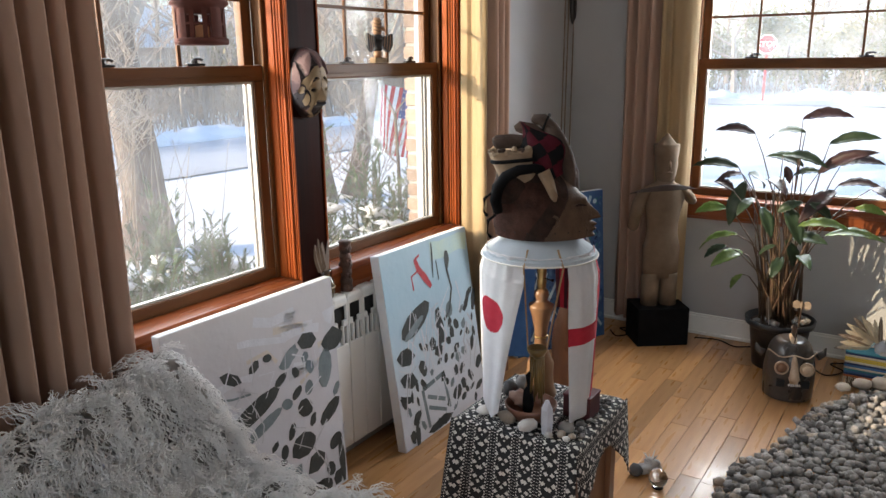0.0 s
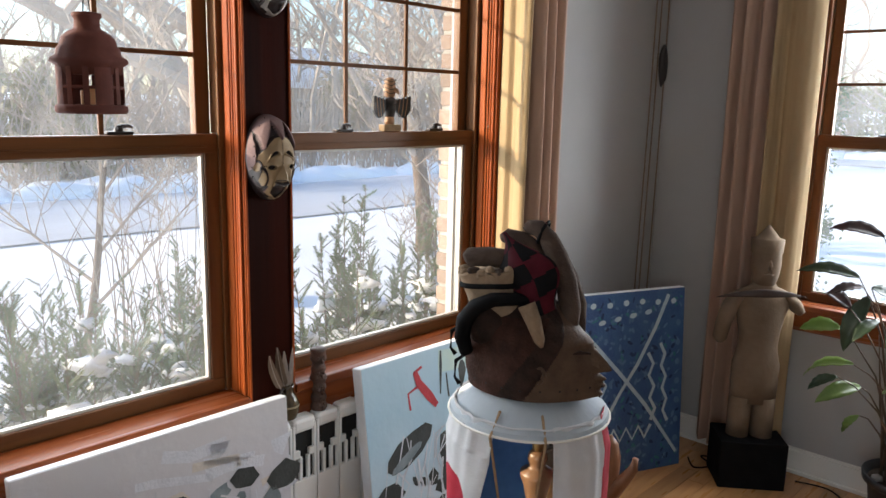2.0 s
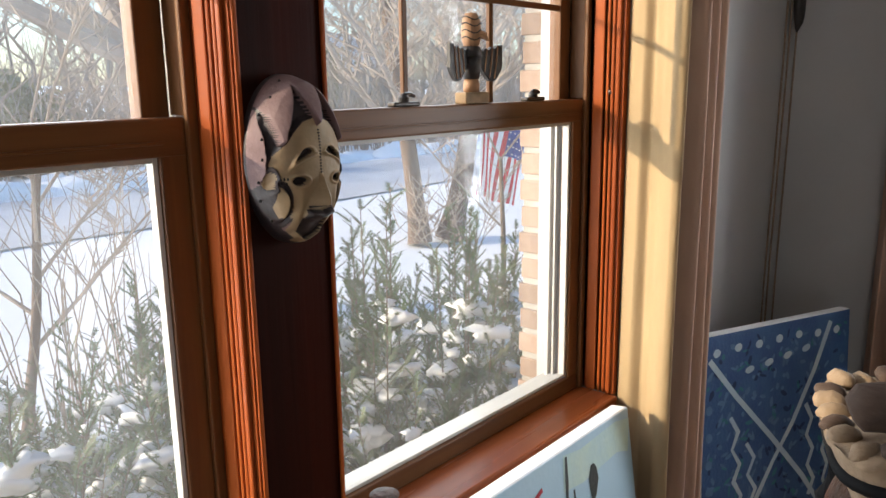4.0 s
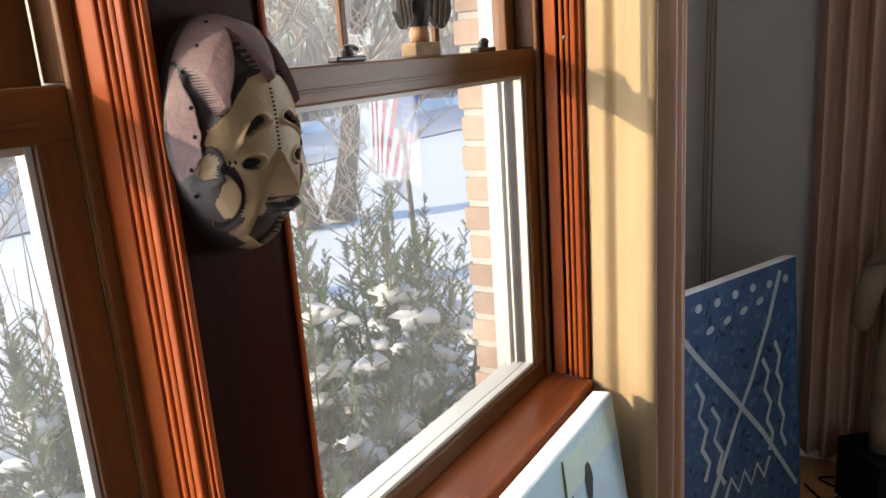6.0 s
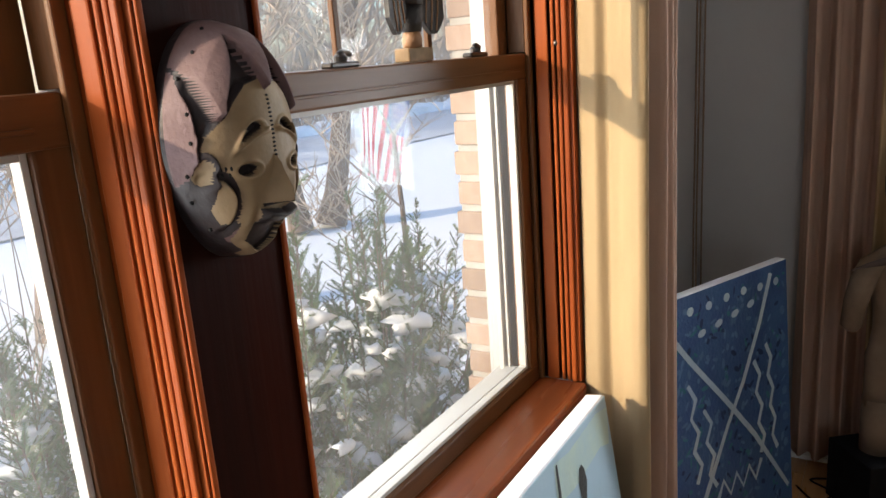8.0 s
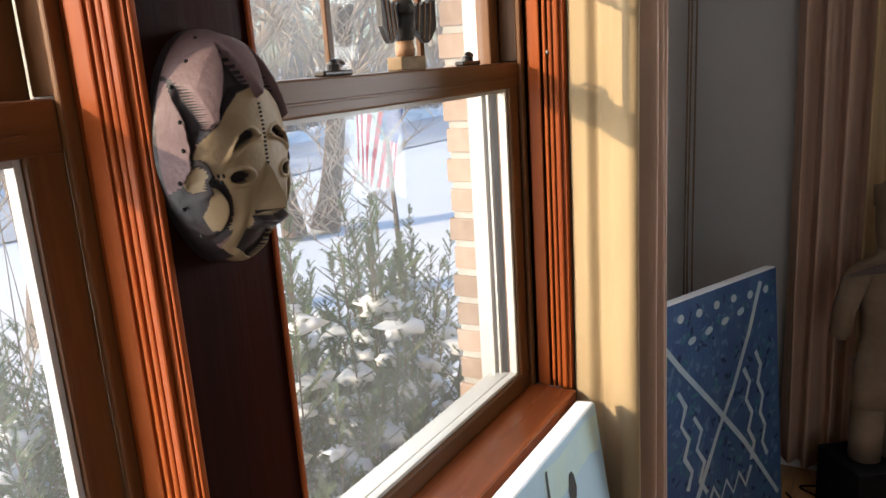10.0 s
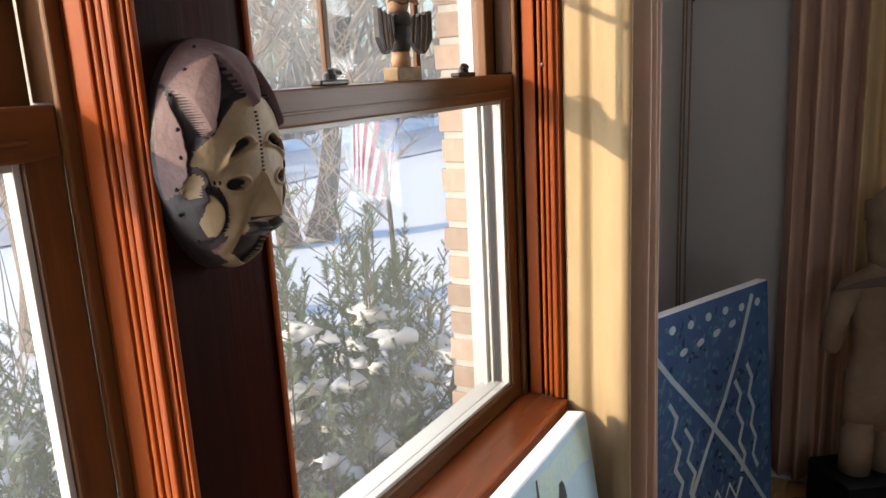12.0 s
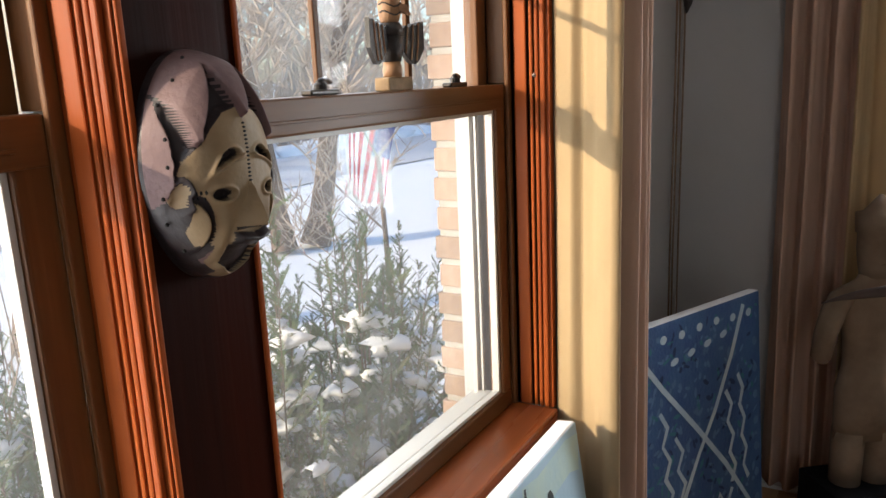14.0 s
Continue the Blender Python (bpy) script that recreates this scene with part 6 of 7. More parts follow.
part("bowl", lathe(((0.050, 0.4535), (0.066, 0.458), (0.082, 0.482), (0.088, 0.502), (0.083, 0.504), (0.074, 0.486), (0.05, 0.474), (0, 0.472)), dish_c, 36), mat("red_brown_turned", (0.20, 0.085, 0.05), 0.4, color2=(0.12, 0.05, 0.03), scale=14, bump=0.1), dish, smooth=True)
fig = tagged(part("small_figure", tube([dish_c + Vector(p) for p in ((-0.006, -0.01, 0.474), (-0.006, -0.008, 0.50), (-0.008, -0.006, 0.545), (-0.004, -0.004, 0.562), (-0.006, -0.004, 0.60), (-0.004, -0.002, 0.612))], [0.016, 0.020, 0.015, 0.008, 0.012, 0.004], 12), M_BLACK, None, "", True), "small black standing figure in the dish", "figurine")
tagged(part("shell", blob(dish_c + Vector((-0.045, 0.01, 0.505)), 0.034, (1, 0.9, 0.8), 0.3, 4, 3), mat("pink_shell", (0.45, 0.30, 0.24), 0.4, color2=(0.28, 0.16, 0.12), scale=25), None, "", True), "pinkish brown ribbed shell in the dish", "shell")
book = thing("small_box", (-0.745, 2.19, SZ), "small dark red box on the stool", "box")
part("box_body", box((-0.795, 2.15, SZ + 0.002), (-0.70, 2.24, SZ + 0.072), 0.003), mat("maroon_card", (0.07, 0.012, 0.016), 0.6), book)
part("box_lid", box((-0.797, 2.148, SZ + 0.0721), (-0.698, 2.242, SZ + 0.082), 0.003), mat("maroon_lid", (0.09, 0.014, 0.018), 0.6), book)

STONES = [mat("stone_" + n, c, 0.85, color2=d, scale=30, bump=0.5, rand=0.3) for n, c, d in (("grey", (0.30, 0.29, 0.28), (0.19, 0.18, 0.175)), ("tan", (0.42, 0.36, 0.30), (0.28, 0.22, 0.17)), ("dark", (0.12, 0.115, 0.115), (0.07, 0.068, 0.068)), ("pale", (0.55, 0.53, 0.50), (0.42, 0.40, 0.38)))]
M_CRYS = mat("quartz", (0.66, 0.66, 0.70), 0.12, var=0.1, scale=20, translucent=0.5)
for k, (x, y, r, sq, m) in enumerate(((-0.93, 2.012, 0.030, (1.2, 0.8, 0.7), 1), (-0.845, 1.992, 0.030, (1.15, 0.8, 0.75), 3), (-1.03, 2.03, 0.026, (1.2, 1, 0.5), 3), (-0.735, 2.045, 0.024, (1.2, 0.9, 0.8), 0), (-0.80, 2.035, 0.018, (1, 1, 0.8), 2), (-0.99, 2.05, 0.016, (1, 1, 0.8), 2), (-1.02, 2.20, 0.026, (1, 1, 1.2), 2), (-1.0, 2.26, 0.030, (1, 1, 1.1), 0), (-0.71, 2.10, 0.018, (1.1, 1, 0.7), 2), (-0.71, 1.99, 0.012, (1, 1, 0.8), 3), (-0.735, 2.01, 0.015, (1, 1, 0.8), 1), (-0.705, 2.02, 0.013, (1.3, 1, 0.6), 1), (-0.77, 1.985, 0.014, (1, 1, 0.8), 3))):
    tagged(part("stone", blob((x, y, SZ + r * sq[2] * 0.85), r, sq, 0.14, k, 2, k), STONES[m], None, "", True), "smooth rounded stone lying on the cloth", "stone", "stones on the stool")
rg = random.Random(6)
for k in range(44):
    x, y = rg.uniform(-0.75, -0.68), rg.uniform(2.03, 2.33)
    r = rg.uniform(0.007, 0.014)
    tagged(part("stone", blob((x, y, SZ + r * 0.6), r, (1.2, 1, 0.7), 0.14, k, 1, k), STONES[rg.choice((2, 2, 0))], None, "", True), "small dark pebble lying on the cloth", "stone", "stones on the stool")
qz = thing("quartz_crystal", (-0.785, 2.005, SZ), "clear upright quartz crystal point", "crystal")
part("point", lathe(((0.019, 0.4525), (0.021, 0.50), (0.020, 0.535), (0.006, 0.565), (0, 0.568)), (-0.785, 2.005, 0), 6), M_CRYS, qz)


# ---- carved helmet mask on the lampshade ----
M_HDARK = mat("helmet_dark", (0.045, 0.024, 0.018), 0.75, spec=0.15, color2=(0.012, 0.008, 0.007), scale=22, bump=1.0)
M_HRED = mat("helmet_pitted", (0.068, 0.030, 0.022), 0.8, spec=0.12, color2=(0.020, 0.010, 0.008), scale=30, bump=1.0)
M_HFACE = mat("helmet_face", (0.105, 0.064, 0.042), 0.6, spec=0.2, color2=(0.060, 0.036, 0.024), scale=24, bump=0.5)
M_HBONE = mat("helmet_beige", (0.30, 0.225, 0.155), 0.8, spec=0.12, color2=(0.19, 0.13, 0.085), scale=20, bump=0.7)
M_HGREY = mat("helmet_greywood", (0.090, 0.063, 0.050), 0.8, spec=0.12, color2=(0.045, 0.031, 0.025), scale=22, bump=0.7, stretch=(0.5, 1, 1))
M_CHKR = mat("check_red", (0.065, 0.005, 0.012), 0.75, spec=0.12, var=0.45, scale=30)
HC = Vector((-0.882, 2.143, 1.068))
HM = Matrix.Translation(HC) @ Matrix.Rotation(radians(20), 4, 'Z')


def hl(*p):
    """A point of the helmet, x towards its face, y to its own left, z up."""
    return HM @ Vector(p)


def dome_local(u, v):
    a, e = 2 * math.pi * u, v * math.pi / 2
    ca, sa = math.cos(a), math.sin(a)
    front = max(0.0, ca)
    low = math.cos(e) ** 0.55
    rx, ry, rz = 0.150 + 0.006 * front, 0.118 - 0.038 * front ** 2, 0.225
    x, y, z = rx * ca * low, ry * sa * low, rz * math.sin(e) ** 0.9
    x -= 0.045 * (z / 0.225) ** 2
    b = a if a < math.pi else 2 * math.pi - a
    # forehead slopes back above the brows
    x -= 0.30 * max(0.0, z - 0.120) * ramp(front, 0.5, 1.0)
    k = bell(b, 0.17)
    x += k * (0.034 * ramp(z, 0.052, 0.060) * ramp(0.125 - z, 0.0, 0.065) + 0.020 * bell(z - 0.040, 0.0075) + 0.017 * bell(z - 0.024, 0.007) + 0.012 * bell(z - 0.004, 0.008))
    x += 0.008 * bell(b, 0.55) * bell(z - 0.122, 0.010)
    x -= 0.007 * bell(b - 0.40, 0.20) * bell(z - 0.100, 0.013)
    x += 0.005 * bell(b - 0.42, 0.16) * bell(z - 0.098, 0.005)
    # the hair stands a little over the face
    g = 1 + 0.05 * ramp(b - (1.46 - 1.9 * v), 0.0, 0.05) * ramp(v, 0.0, 0.1)
    return Vector((x * g, y * g, z))


def dome(u, v):
    return HM @ dome_local(u, v)


def dome_zone(u, v):
    a = 2 * math.pi * u
    b = a if a < math.pi else 2 * math.pi - a
    e = b - (1.46 - 1.9 * v)
    if e < 0 and v < 0.66:
        return 1
    return 2 if e > 0.42 and v < 0.56 else 0


helmet = thing("helmet_mask", HC, "dark carved wooden helmet mask with horned crest", "mask")
part("shell", grid(dome, 220, 120, dome_zone), [M_HDARK, M_HFACE, M_HRED], helmet, "pitted dark brown head with a paler face", smooth=True)
for sg in (-1, 1):
    bm = bmesh.new()
    ec = Vector((0.048, sg * 0.101, 0.062))
    tubem(bm, [HM @ (ec + Vector((0.012 * math.cos(t), sg * 0.006, 0.017 * math.sin(t)))) for t in [k * 0.5 for k in range(12)]], [0.004] * 11 + [0.003], 8)
    blobm(bm, HM @ (ec + Vector((0.002, -sg * 0.002, 0))), 0.010, (0.9, 0.7, 1.3), 0.1, 2, 2)
    part("ear", bm, M_HFACE, helmet, smooth=True)
    part("eyelid", tube([hl(0.140 - 0.020 * k, sg * (0.024 + 0.016 * k), 0.101 + 0.004 * (1 - abs(k - 1))) for k in (0, 1, 2)], [0.002, 0.004, 0.002], 6), M_HDARK, helmet)
# black arched bands over the temples
for sg in (-1, 1):
    pts = [hl(*p) for p in ((-0.128, sg * 0.092, 0.085), (-0.134, sg * 0.106, 0.125), (-0.126, sg * 0.115, 0.165), (-0.100, sg * 0.119, 0.200), (-0.060, sg * 0.116, 0.220), (-0.012, sg * 0.102, 0.224), (0.03, sg * 0.078, 0.218))]
    part("arch", tube(pts, [0.015, 0.018, 0.019, 0.018, 0.016, 0.014, 0.010], 12), M_BLACK, helmet, smooth=True)
    part("temple", blob(hl(-0.080, sg * 0.080, 0.150), 0.056, (1.0, 0.55, 0.9), 0.12, 4, 3, radians(20)), M_HDARK, helmet, smooth=True)


# beige block at the back, flaring upwards to a scalloped rim
def block(u, v):
    a = 2 * math.pi * u
    ca, sa = math.cos(a), math.sin(a)
    f = abs(ca) ** 4 + abs(sa) ** 4
    k = f ** -0.25
    w = 0.058 + 0.020 * v ** 1.5
    d = 0.092 + 0.014 * v
    z = 0.140 + 0.120 * v + (0.020 * v * (ca * 0.5 + 0.5))
    if v > 0.94:
        z += 0.004 * math.sin(a * 12)
    return hl(-0.060 - 0.028 * v + w * ca * k, d * sa * k, z)


bm = bmesh.new()
gridm(bm, block, 96, 30)
bmesh.ops.remove_doubles(bm, verts=bm.verts, dist=1e-5)
top_loop = [e for e in bm.edges if e.is_boundary and min(v.co.z for v in e.verts) > HC.z + 0.2]
bmesh.ops.edgeloop_fill(bm, edges=top_loop)
bmesh.ops.recalc_face_normals(bm, faces=bm.faces)
part("crown", bm, M_HBONE, helmet, "worn beige carved crown", smooth=True)
part("crown_band", tube([block(k / 48, 0.80) + (block(k / 48, 0.80) - hl(-0.084, 0, 0.225)).normalized() * 0.001 for k in range(49)], 0.0065, 6), M_BLACK, helmet, smooth=True)
for k in range(22):
    u = k / 22
    p = block(u, 0.985)
    c = hl(-0.088, 0, 0.265)
    bm = bmesh.new()
    blobm(bm, p.lerp(c, 0.14) + Vector((0, 0, 0.006)), 0.013, (1.25, 0.85, 0.75), 0.15, k, 2, radians(20) + 2 * math.pi * u)
    part("knob", bm, M_HBONE if k % 3 else M_HGREY, helmet, smooth=True)
part("crest_bar", tube([hl(*p) for p in ((-0.150, -0.060, 0.294), (-0.142, -0.059, 0.297), (-0.10, -0.05, 0.300), (-0.04, -0.036, 0.296), (0.02, -0.02, 0.280))], [0.012, 0.021, 0.023, 0.021, 0.014], 14), M_HGREY, helmet, smooth=True)
# horns: a long one down the front ridge, two short ones behind the flap
for pts, rad in ((((0.084, 0.0, 0.135), (0.082, 0.004, 0.190), (0.068, 0.010, 0.250), (0.044, 0.020, 0.300), (0.018, 0.030, 0.338), (-0.008, 0.036, 0.360), (-0.032, 0.038, 0.361), (-0.040, 0.038, 0.353)), (0.018, 0.024, 0.025, 0.024, 0.022, 0.020, 0.017, 0.009)),
                 (((0.03, 0.03, 0.25), (-0.005, 0.032, 0.300), (-0.044, 0.030, 0.328), (-0.080, 0.024, 0.338), (-0.094, 0.022, 0.332)), (0.022, 0.024, 0.023, 0.018, 0.009)),
                 (((0.095, 0.035, 0.12), (0.086, 0.045, 0.19), (0.064, 0.052, 0.250), (0.05, 0.058, 0.290)), (0.018, 0.024, 0.022, 0.012))):
    bm = bmesh.new()
    tubem(bm, [hl(*p) for p in pts], rad, 16)
    part("horn", bm, M_HGREY, helmet, smooth=True)
part("horn_band", tube([hl(0.004 + 0.010 * math.sin(t), 0.034 + 0.026 * math.cos(t), 0.352 + 0.025 * math.sin(t)) for t in [k * 0.45 for k in range(15)]], 0.004, 6), M_BLACK, helmet)


# checked flap: a broad leaf whose point curls up and back
def leafplate(u, v):
    w = 0.010 + 0.150 * ramp(u, 0.0, 0.55) * (1 - 0.62 * ramp(u, 0.60, 1.0))
    cx, cz = -0.066 + 0.110 * u ** 0.85, 0.358 - 0.165 * u
    o = (v - 0.5) * w
    return hl(cx + 0.80 * o, -0.075 - 0.026 * math.sin(v * math.pi) * ramp(u, 0, 0.4) + 0.030 * (1 - u) ** 2, cz + 0.42 * o)


def check(u, v):
    return (int(u * 4.6 + 0.5 * v) + int(v * 2.9 + 0.2)) % 2


c = part("checked_flap", grid(leafplate, 46, 30, check), [M_CHKR, M_BLACK], helmet, "red and black checked flap", smooth=True)
c.modifiers.new("thick", 'SOLIDIFY').thickness = 0.008
part("tusk", tube([hl(0.012, -0.104, 0.215), hl(0.030, -0.106, 0.180), hl(0.045, -0.106, 0.140), hl(0.049, -0.102, 0.125)], [0.020, 0.017, 0.012, 0.005], 12), M_HBONE, helmet, smooth=True)
for dx, z in ((-0.172, 0.10), (-0.160, 0.03)):
    part("tie", tube([hl(dx + 0.02, -0.06, z + 0.04), hl(dx - 0.004, -0.065, z + 0.02), hl(dx - 0.006, -0.065, z - 0.02), hl(dx + 0.004, -0.06, z - 0.035)], [0.004, 0.005, 0.003, 0.006], 6), M_BLACK, helmet)
for k in range(20):
    a = -2.9 + 0.28 * k
    part("rim_hole", blob(dome((a / 6.283) % 1.0, 0.055), 0.0028, (1, 1, 1), 0, 0, 1), M_DARK, helmet)

# ---- carved root figure on the floor ----
root = thing("root_carving", (-1.19, 3.10, 0), "reddish brown carved root figure on the floor", "carving")
bm = bmesh.new()
sectionsm(bm, [(0.0, 0.02, 0, 0.085, 0.08), (0.04, 0.02, 0, 0.09, 0.085), (0.12, 0.0, 0, 0.075, 0.07), (0.22, -0.02, 0, 0.062, 0.055), (0.32, -0.035, 0, 0.052, 0.048), (0.40, -0.03, 0, 0.05, 0.045), (0.45, -0.02, 0, 0.042, 0.04), (0.50, -0.02, 0, 0.03, 0.03), (0.53, -0.02, 0, 0.008, 0.008)], Matrix.Translation((-1.19, 3.10, 0)), 20)
M_ROOT = mat("root_wood", (0.26, 0.115, 0.055), 0.5, color2=(0.15, 0.06, 0.03), scale=12, stretch=(1, 1, 0.3), bump=0.4)
part("trunk", bm, M_ROOT, root, smooth=True)
part("branch", tube([(-1.20, 3.09, 0.30), (-1.15, 3.10, 0.37), (-1.115, 3.11, 0.43), (-1.11, 3.11, 0.47)], [0.035, 0.024, 0.018, 0.012], 10), M_ROOT, root, smooth=True)
part("foot", blob((-1.11, 3.06, 0.03), 0.05, (1.3, 1, 0.6), 0.2, 3, 3), M_ROOT, root, smooth=True)

# ---- helmet mask on the floor ----
FC = Vector((-0.335, 3.80, 0))
FT = Matrix.Translation(FC) @ Matrix.Rotation(radians(-72), 4, 'Z')
fm = thing("animal_helmet_mask", FC, "black carved helmet mask with bulging round eyes", "mask")
bm = bmesh.new()


def fdome(u, v):
    a, e = 2 * math.pi * u, v * math.pi / 2
    low = math.cos(e) ** 0.42
    r = 0.132 * (0.93 + 0.07 * math.cos(a) ** 2) * (0.94 + 0.06 * min(1, v * 4))
    z = 0.006 + 0.285 * math.sin(e) ** 0.85
    return FT @ Vector((r * low * math.cos(a) * 1.02, r * low * math.sin(a) * 0.98, z))


M_FBLK = mat("charred_wood", (0.016, 0.014, 0.013), 0.30, spec=0.6, color2=(0.065, 0.05, 0.042), scale=9, bump=0.5)
M_FGOLD = mat("ochre_paint", (0.56, 0.43, 0.31), 0.5, color2=(0.33, 0.21, 0.13), scale=22, bump=0.4)
part("shell", grid(fdome, 64, 34), M_FBLK, fm, smooth=True)
for sg in (-1, 1):
    e = FT @ Matrix.Translation((0.122, sg * 0.056, 0.178)) @ Matrix.Rotation(radians(82), 4, 'Y')
    part("eye_ring", lathe(((0.030, -0.01), (0.033, 0.008), (0.030, 0.014), (0.026, 0.010)), m=e, seg=24), M_FGOLD, fm, smooth=True)
    part("eyeball", lathe(((0.025, 0.0), (0.024, 0.012), (0.018, 0.020), (0.008, 0.024), (0, 0.025)), m=e, seg=24), M_STOOL if sg < 0 else M_FGOLD, fm, smooth=True)
    part("cut_out", box((0.110, sg * 0.055 - 0.018, 0.085), (0.134, sg * 0.055 + 0.018, 0.118), 0.002, FT), M_DARK, fm)
    part("ear", tube([FT @ Vector(p) for p in ((0.0, sg * 0.120, 0.20), (-0.01, sg * 0.150, 0.215), (-0.01, sg * 0.158, 0.245))], [0.020, 0.016, 0.004], 8), M_FBLK, fm, smooth=True)
part("snout", tube([FT @ Vector(p) for p in ((0.095, 0, 0.240), (0.132, 0, 0.19), (0.148, 0, 0.135), (0.150, 0, 0.112))], [0.010, 0.016, 0.026, 0.018], 12), M_FGOLD, fm, smooth=True)
for k in range(6):
    part("tooth", blob(FT @ Vector((0.168 - 0.002 * abs(k - 2.5), (k - 2.5) * 0.009, 0.110)), 0.006, (0.8, 0.8, 1.3), 0.05, k, 1), STONES[3], fm)
part("crest", tube([FT @ Vector(p) for p in ((0.085, 0, 0.245), (0.06, 0, 0.285), (0.02, 0, 0.305), (-0.02, 0, 0.30))], [0.008, 0.016, 0.018, 0.008], 8), M_FGOLD, fm, smooth=True)
bm = bmesh.new()
gridm(bm, lambda u, v: FT @ Vector((0.075 - 0.11 * u + 0.03 * v, 0.006 * math.sin(u * 9), 0.285 + 0.02 * math.sin(math.pi * u) + (0.085 * math.sin(math.pi * min(1, u + 0.15)) ** 0.7 + 0.006 * math.sin(u * 60)) * v)), 40, 6)
comb = part("comb", bm, M_FBLK, fm, "dark upright feather comb on the crown", smooth=True)
comb.modifiers.new("thick", 'SOLIDIFY').thickness = 0.004
part("brow_line", tube([FT @ (Vector((0.118 * math.cos(a), 0.118 * math.sin(a), 0.232 + 0.008 * math.cos(a * 6)))) for a in [k * 0.15 - 1.2 for k in range(17)]], 0.0035, 6), M_FGOLD, fm)

# ---- potted plant ----
PC = Vector((-0.45, 4.165, 0))
pot = thing("plant_pot", PC, "black plastic pot filled with soil and stones", "pot")
part("pot_body", lathe(((0.115, 0.002), (0.122, 0.0), (0.150, 0.215), (0.160, 0.225), (0.172, 0.232), (0.176, 0.262), (0.168, 0.264), (0.160, 0.235), (0.15, 0.225)), PC, 40), mat("pot_plastic", (0.018, 0.02, 0.024), 0.4, var=0.3), pot, smooth=True)
part("soil", lathe(((0.150, 0.232), (0.08, 0.245), (0, 0.248)), PC, 30), mat("soil", (0.06, 0.042, 0.03), 0.95, scale=40, bump=0.9), pot)
rg = random.Random(44)
for k in range(30):
    a, r = rg.uniform(0, 6.28), rg.uniform(0.04, 0.135)
    tagged(part("stone", blob(PC + Vector((r * math.cos(a), r * math.sin(a), 0.255)), rg.uniform(0.012, 0.026), (1.1, 1, 0.8), 0.15, k, 1, k), STONES[rg.choice((1, 3, 0, 1))], None, "", True), "pale rounded stone on the potting soil", "stone", "stones in the pot")
M_LEAF = mat("calathea_leaf", (0.030, 0.058, 0.024), 0.4, color2=(0.018, 0.032, 0.017), scale=20, bump=0.15, stretch=(1, 1, 1), translucent=0.2)
M_LEAFP = mat("calathea_purple", (0.060, 0.024, 0.026), 0.45, color2=(0.028, 0.019, 0.018), scale=20, bump=0.15, translucent=0.25)
# brighter leaf copy: sunlight is put into its lime colour
M_LEAFLIT = mat("sunlit_leaf", (0.19, 0.27, 0.075), 0.35, color2=(0.13, 0.20, 0.05), scale=20, bump=0.1, translucent=0.45)
M_STEM = mat("leaf_stem", (0.11, 0.055, 0.04), 0.5, color2=(0.06, 0.05, 0.025), scale=20)
plant = thing("potted_plant", PC + Vector((0, 0, 0.24)), "tall calathea with long green and purple leaves", "plant")


def leaf(x0, z0, x1, z1, kind, k):
    rg = random.Random(k)
    dy0, dy1 = rg.uniform(-0.16, 0.02), rg.uniform(-0.20, 0.02)
    f0, f1 = (4.1 + dy0 + 0.05) / 4.146, (4.1 + dy1 + 0.05) / 4.146
    a = Vector((0.164 + (x0 - 0.164) * f0, 4.1 + dy0, 1.613 + (z0 - 1.613) * f0))
    b = Vector((0.164 + (x1 - 0.164) * f1, 4.1 + dy1, 1.613 + (z1 - 1.613) * f1))
    d = (b - a)
    L = d.length
    d.normalize()
    side = d.cross(Vector((0.1, -0.55, 0.8 + rg.uniform(-0.25, 0.35)))).normalized()
    nrm = side.cross(d)
    wmax = min(0.042, L * 0.19 + 0.006) * rg.uniform(0.85, 1.1)

    def fn(u, v):
        w = wmax * math.sin(math.pi * min(1, u * 0.97 + 0.03)) ** 0.75 * (1 - 0.25 * u)
        s = (v - 0.5) * 2
        return a + d * L * u + side * s * w + nrm * (0.12 * L * (math.sin(math.pi * u)) + abs(s) * w * 0.35 + 0.003 * math.sin(u * 30) * abs(s))

    m = {0: M_LEAF, 1: M_LEAFP, 2: M_LEAFLIT}[kind]
    lf = part("leaf", grid(fn, 14, 4), m, plant, smooth=True)
    lf.modifiers.new("thick", 'SOLIDIFY').thickness = 0.0008
    base = PC + Vector((rg.uniform(-0.07, 0.07), rg.uniform(-0.06, 0.06), 0.24))
    mid = base.lerp(a, 0.6) + Vector((0.35 * (base.x - a.x) * 0.4, 0, 0.10 * (a.z - base.z)))
    part("stem", tube([base, base.lerp(mid, 0.55), mid, mid.lerp(a, 0.6) + Vector((0, 0, 0.02)), a], [0.006, 0.005, 0.004, 0.003, 0.002], 6), M_STEM, plant, smooth=True)


for k, r in enumerate(((-0.64, 1.23, -0.84, 1.241, 1), (-0.408, 1.246, -0.576, 1.206, 0), (-0.296, 1.197, -0.077, 1.231, 0), (-0.425, 1.312, -0.2, 1.325, 1), (-0.5, 1.131, -0.293, 1.079, 0), (-0.404, 1.081, -0.581, 1.12, 0),
                       (-0.708, 1.055, -0.949, 1.046, 0), (-0.687, 1.025, -0.815, 0.976, 1), (-0.657, 1.027, -0.579, 0.956, 0), (-0.334, 1.049, -0.08, 1.167, 1), (-0.24, 1.092, -0.048, 1.11, 1), (-0.445, 1.029, -0.312, 1.057, 0))):
    leaf(*r, k)
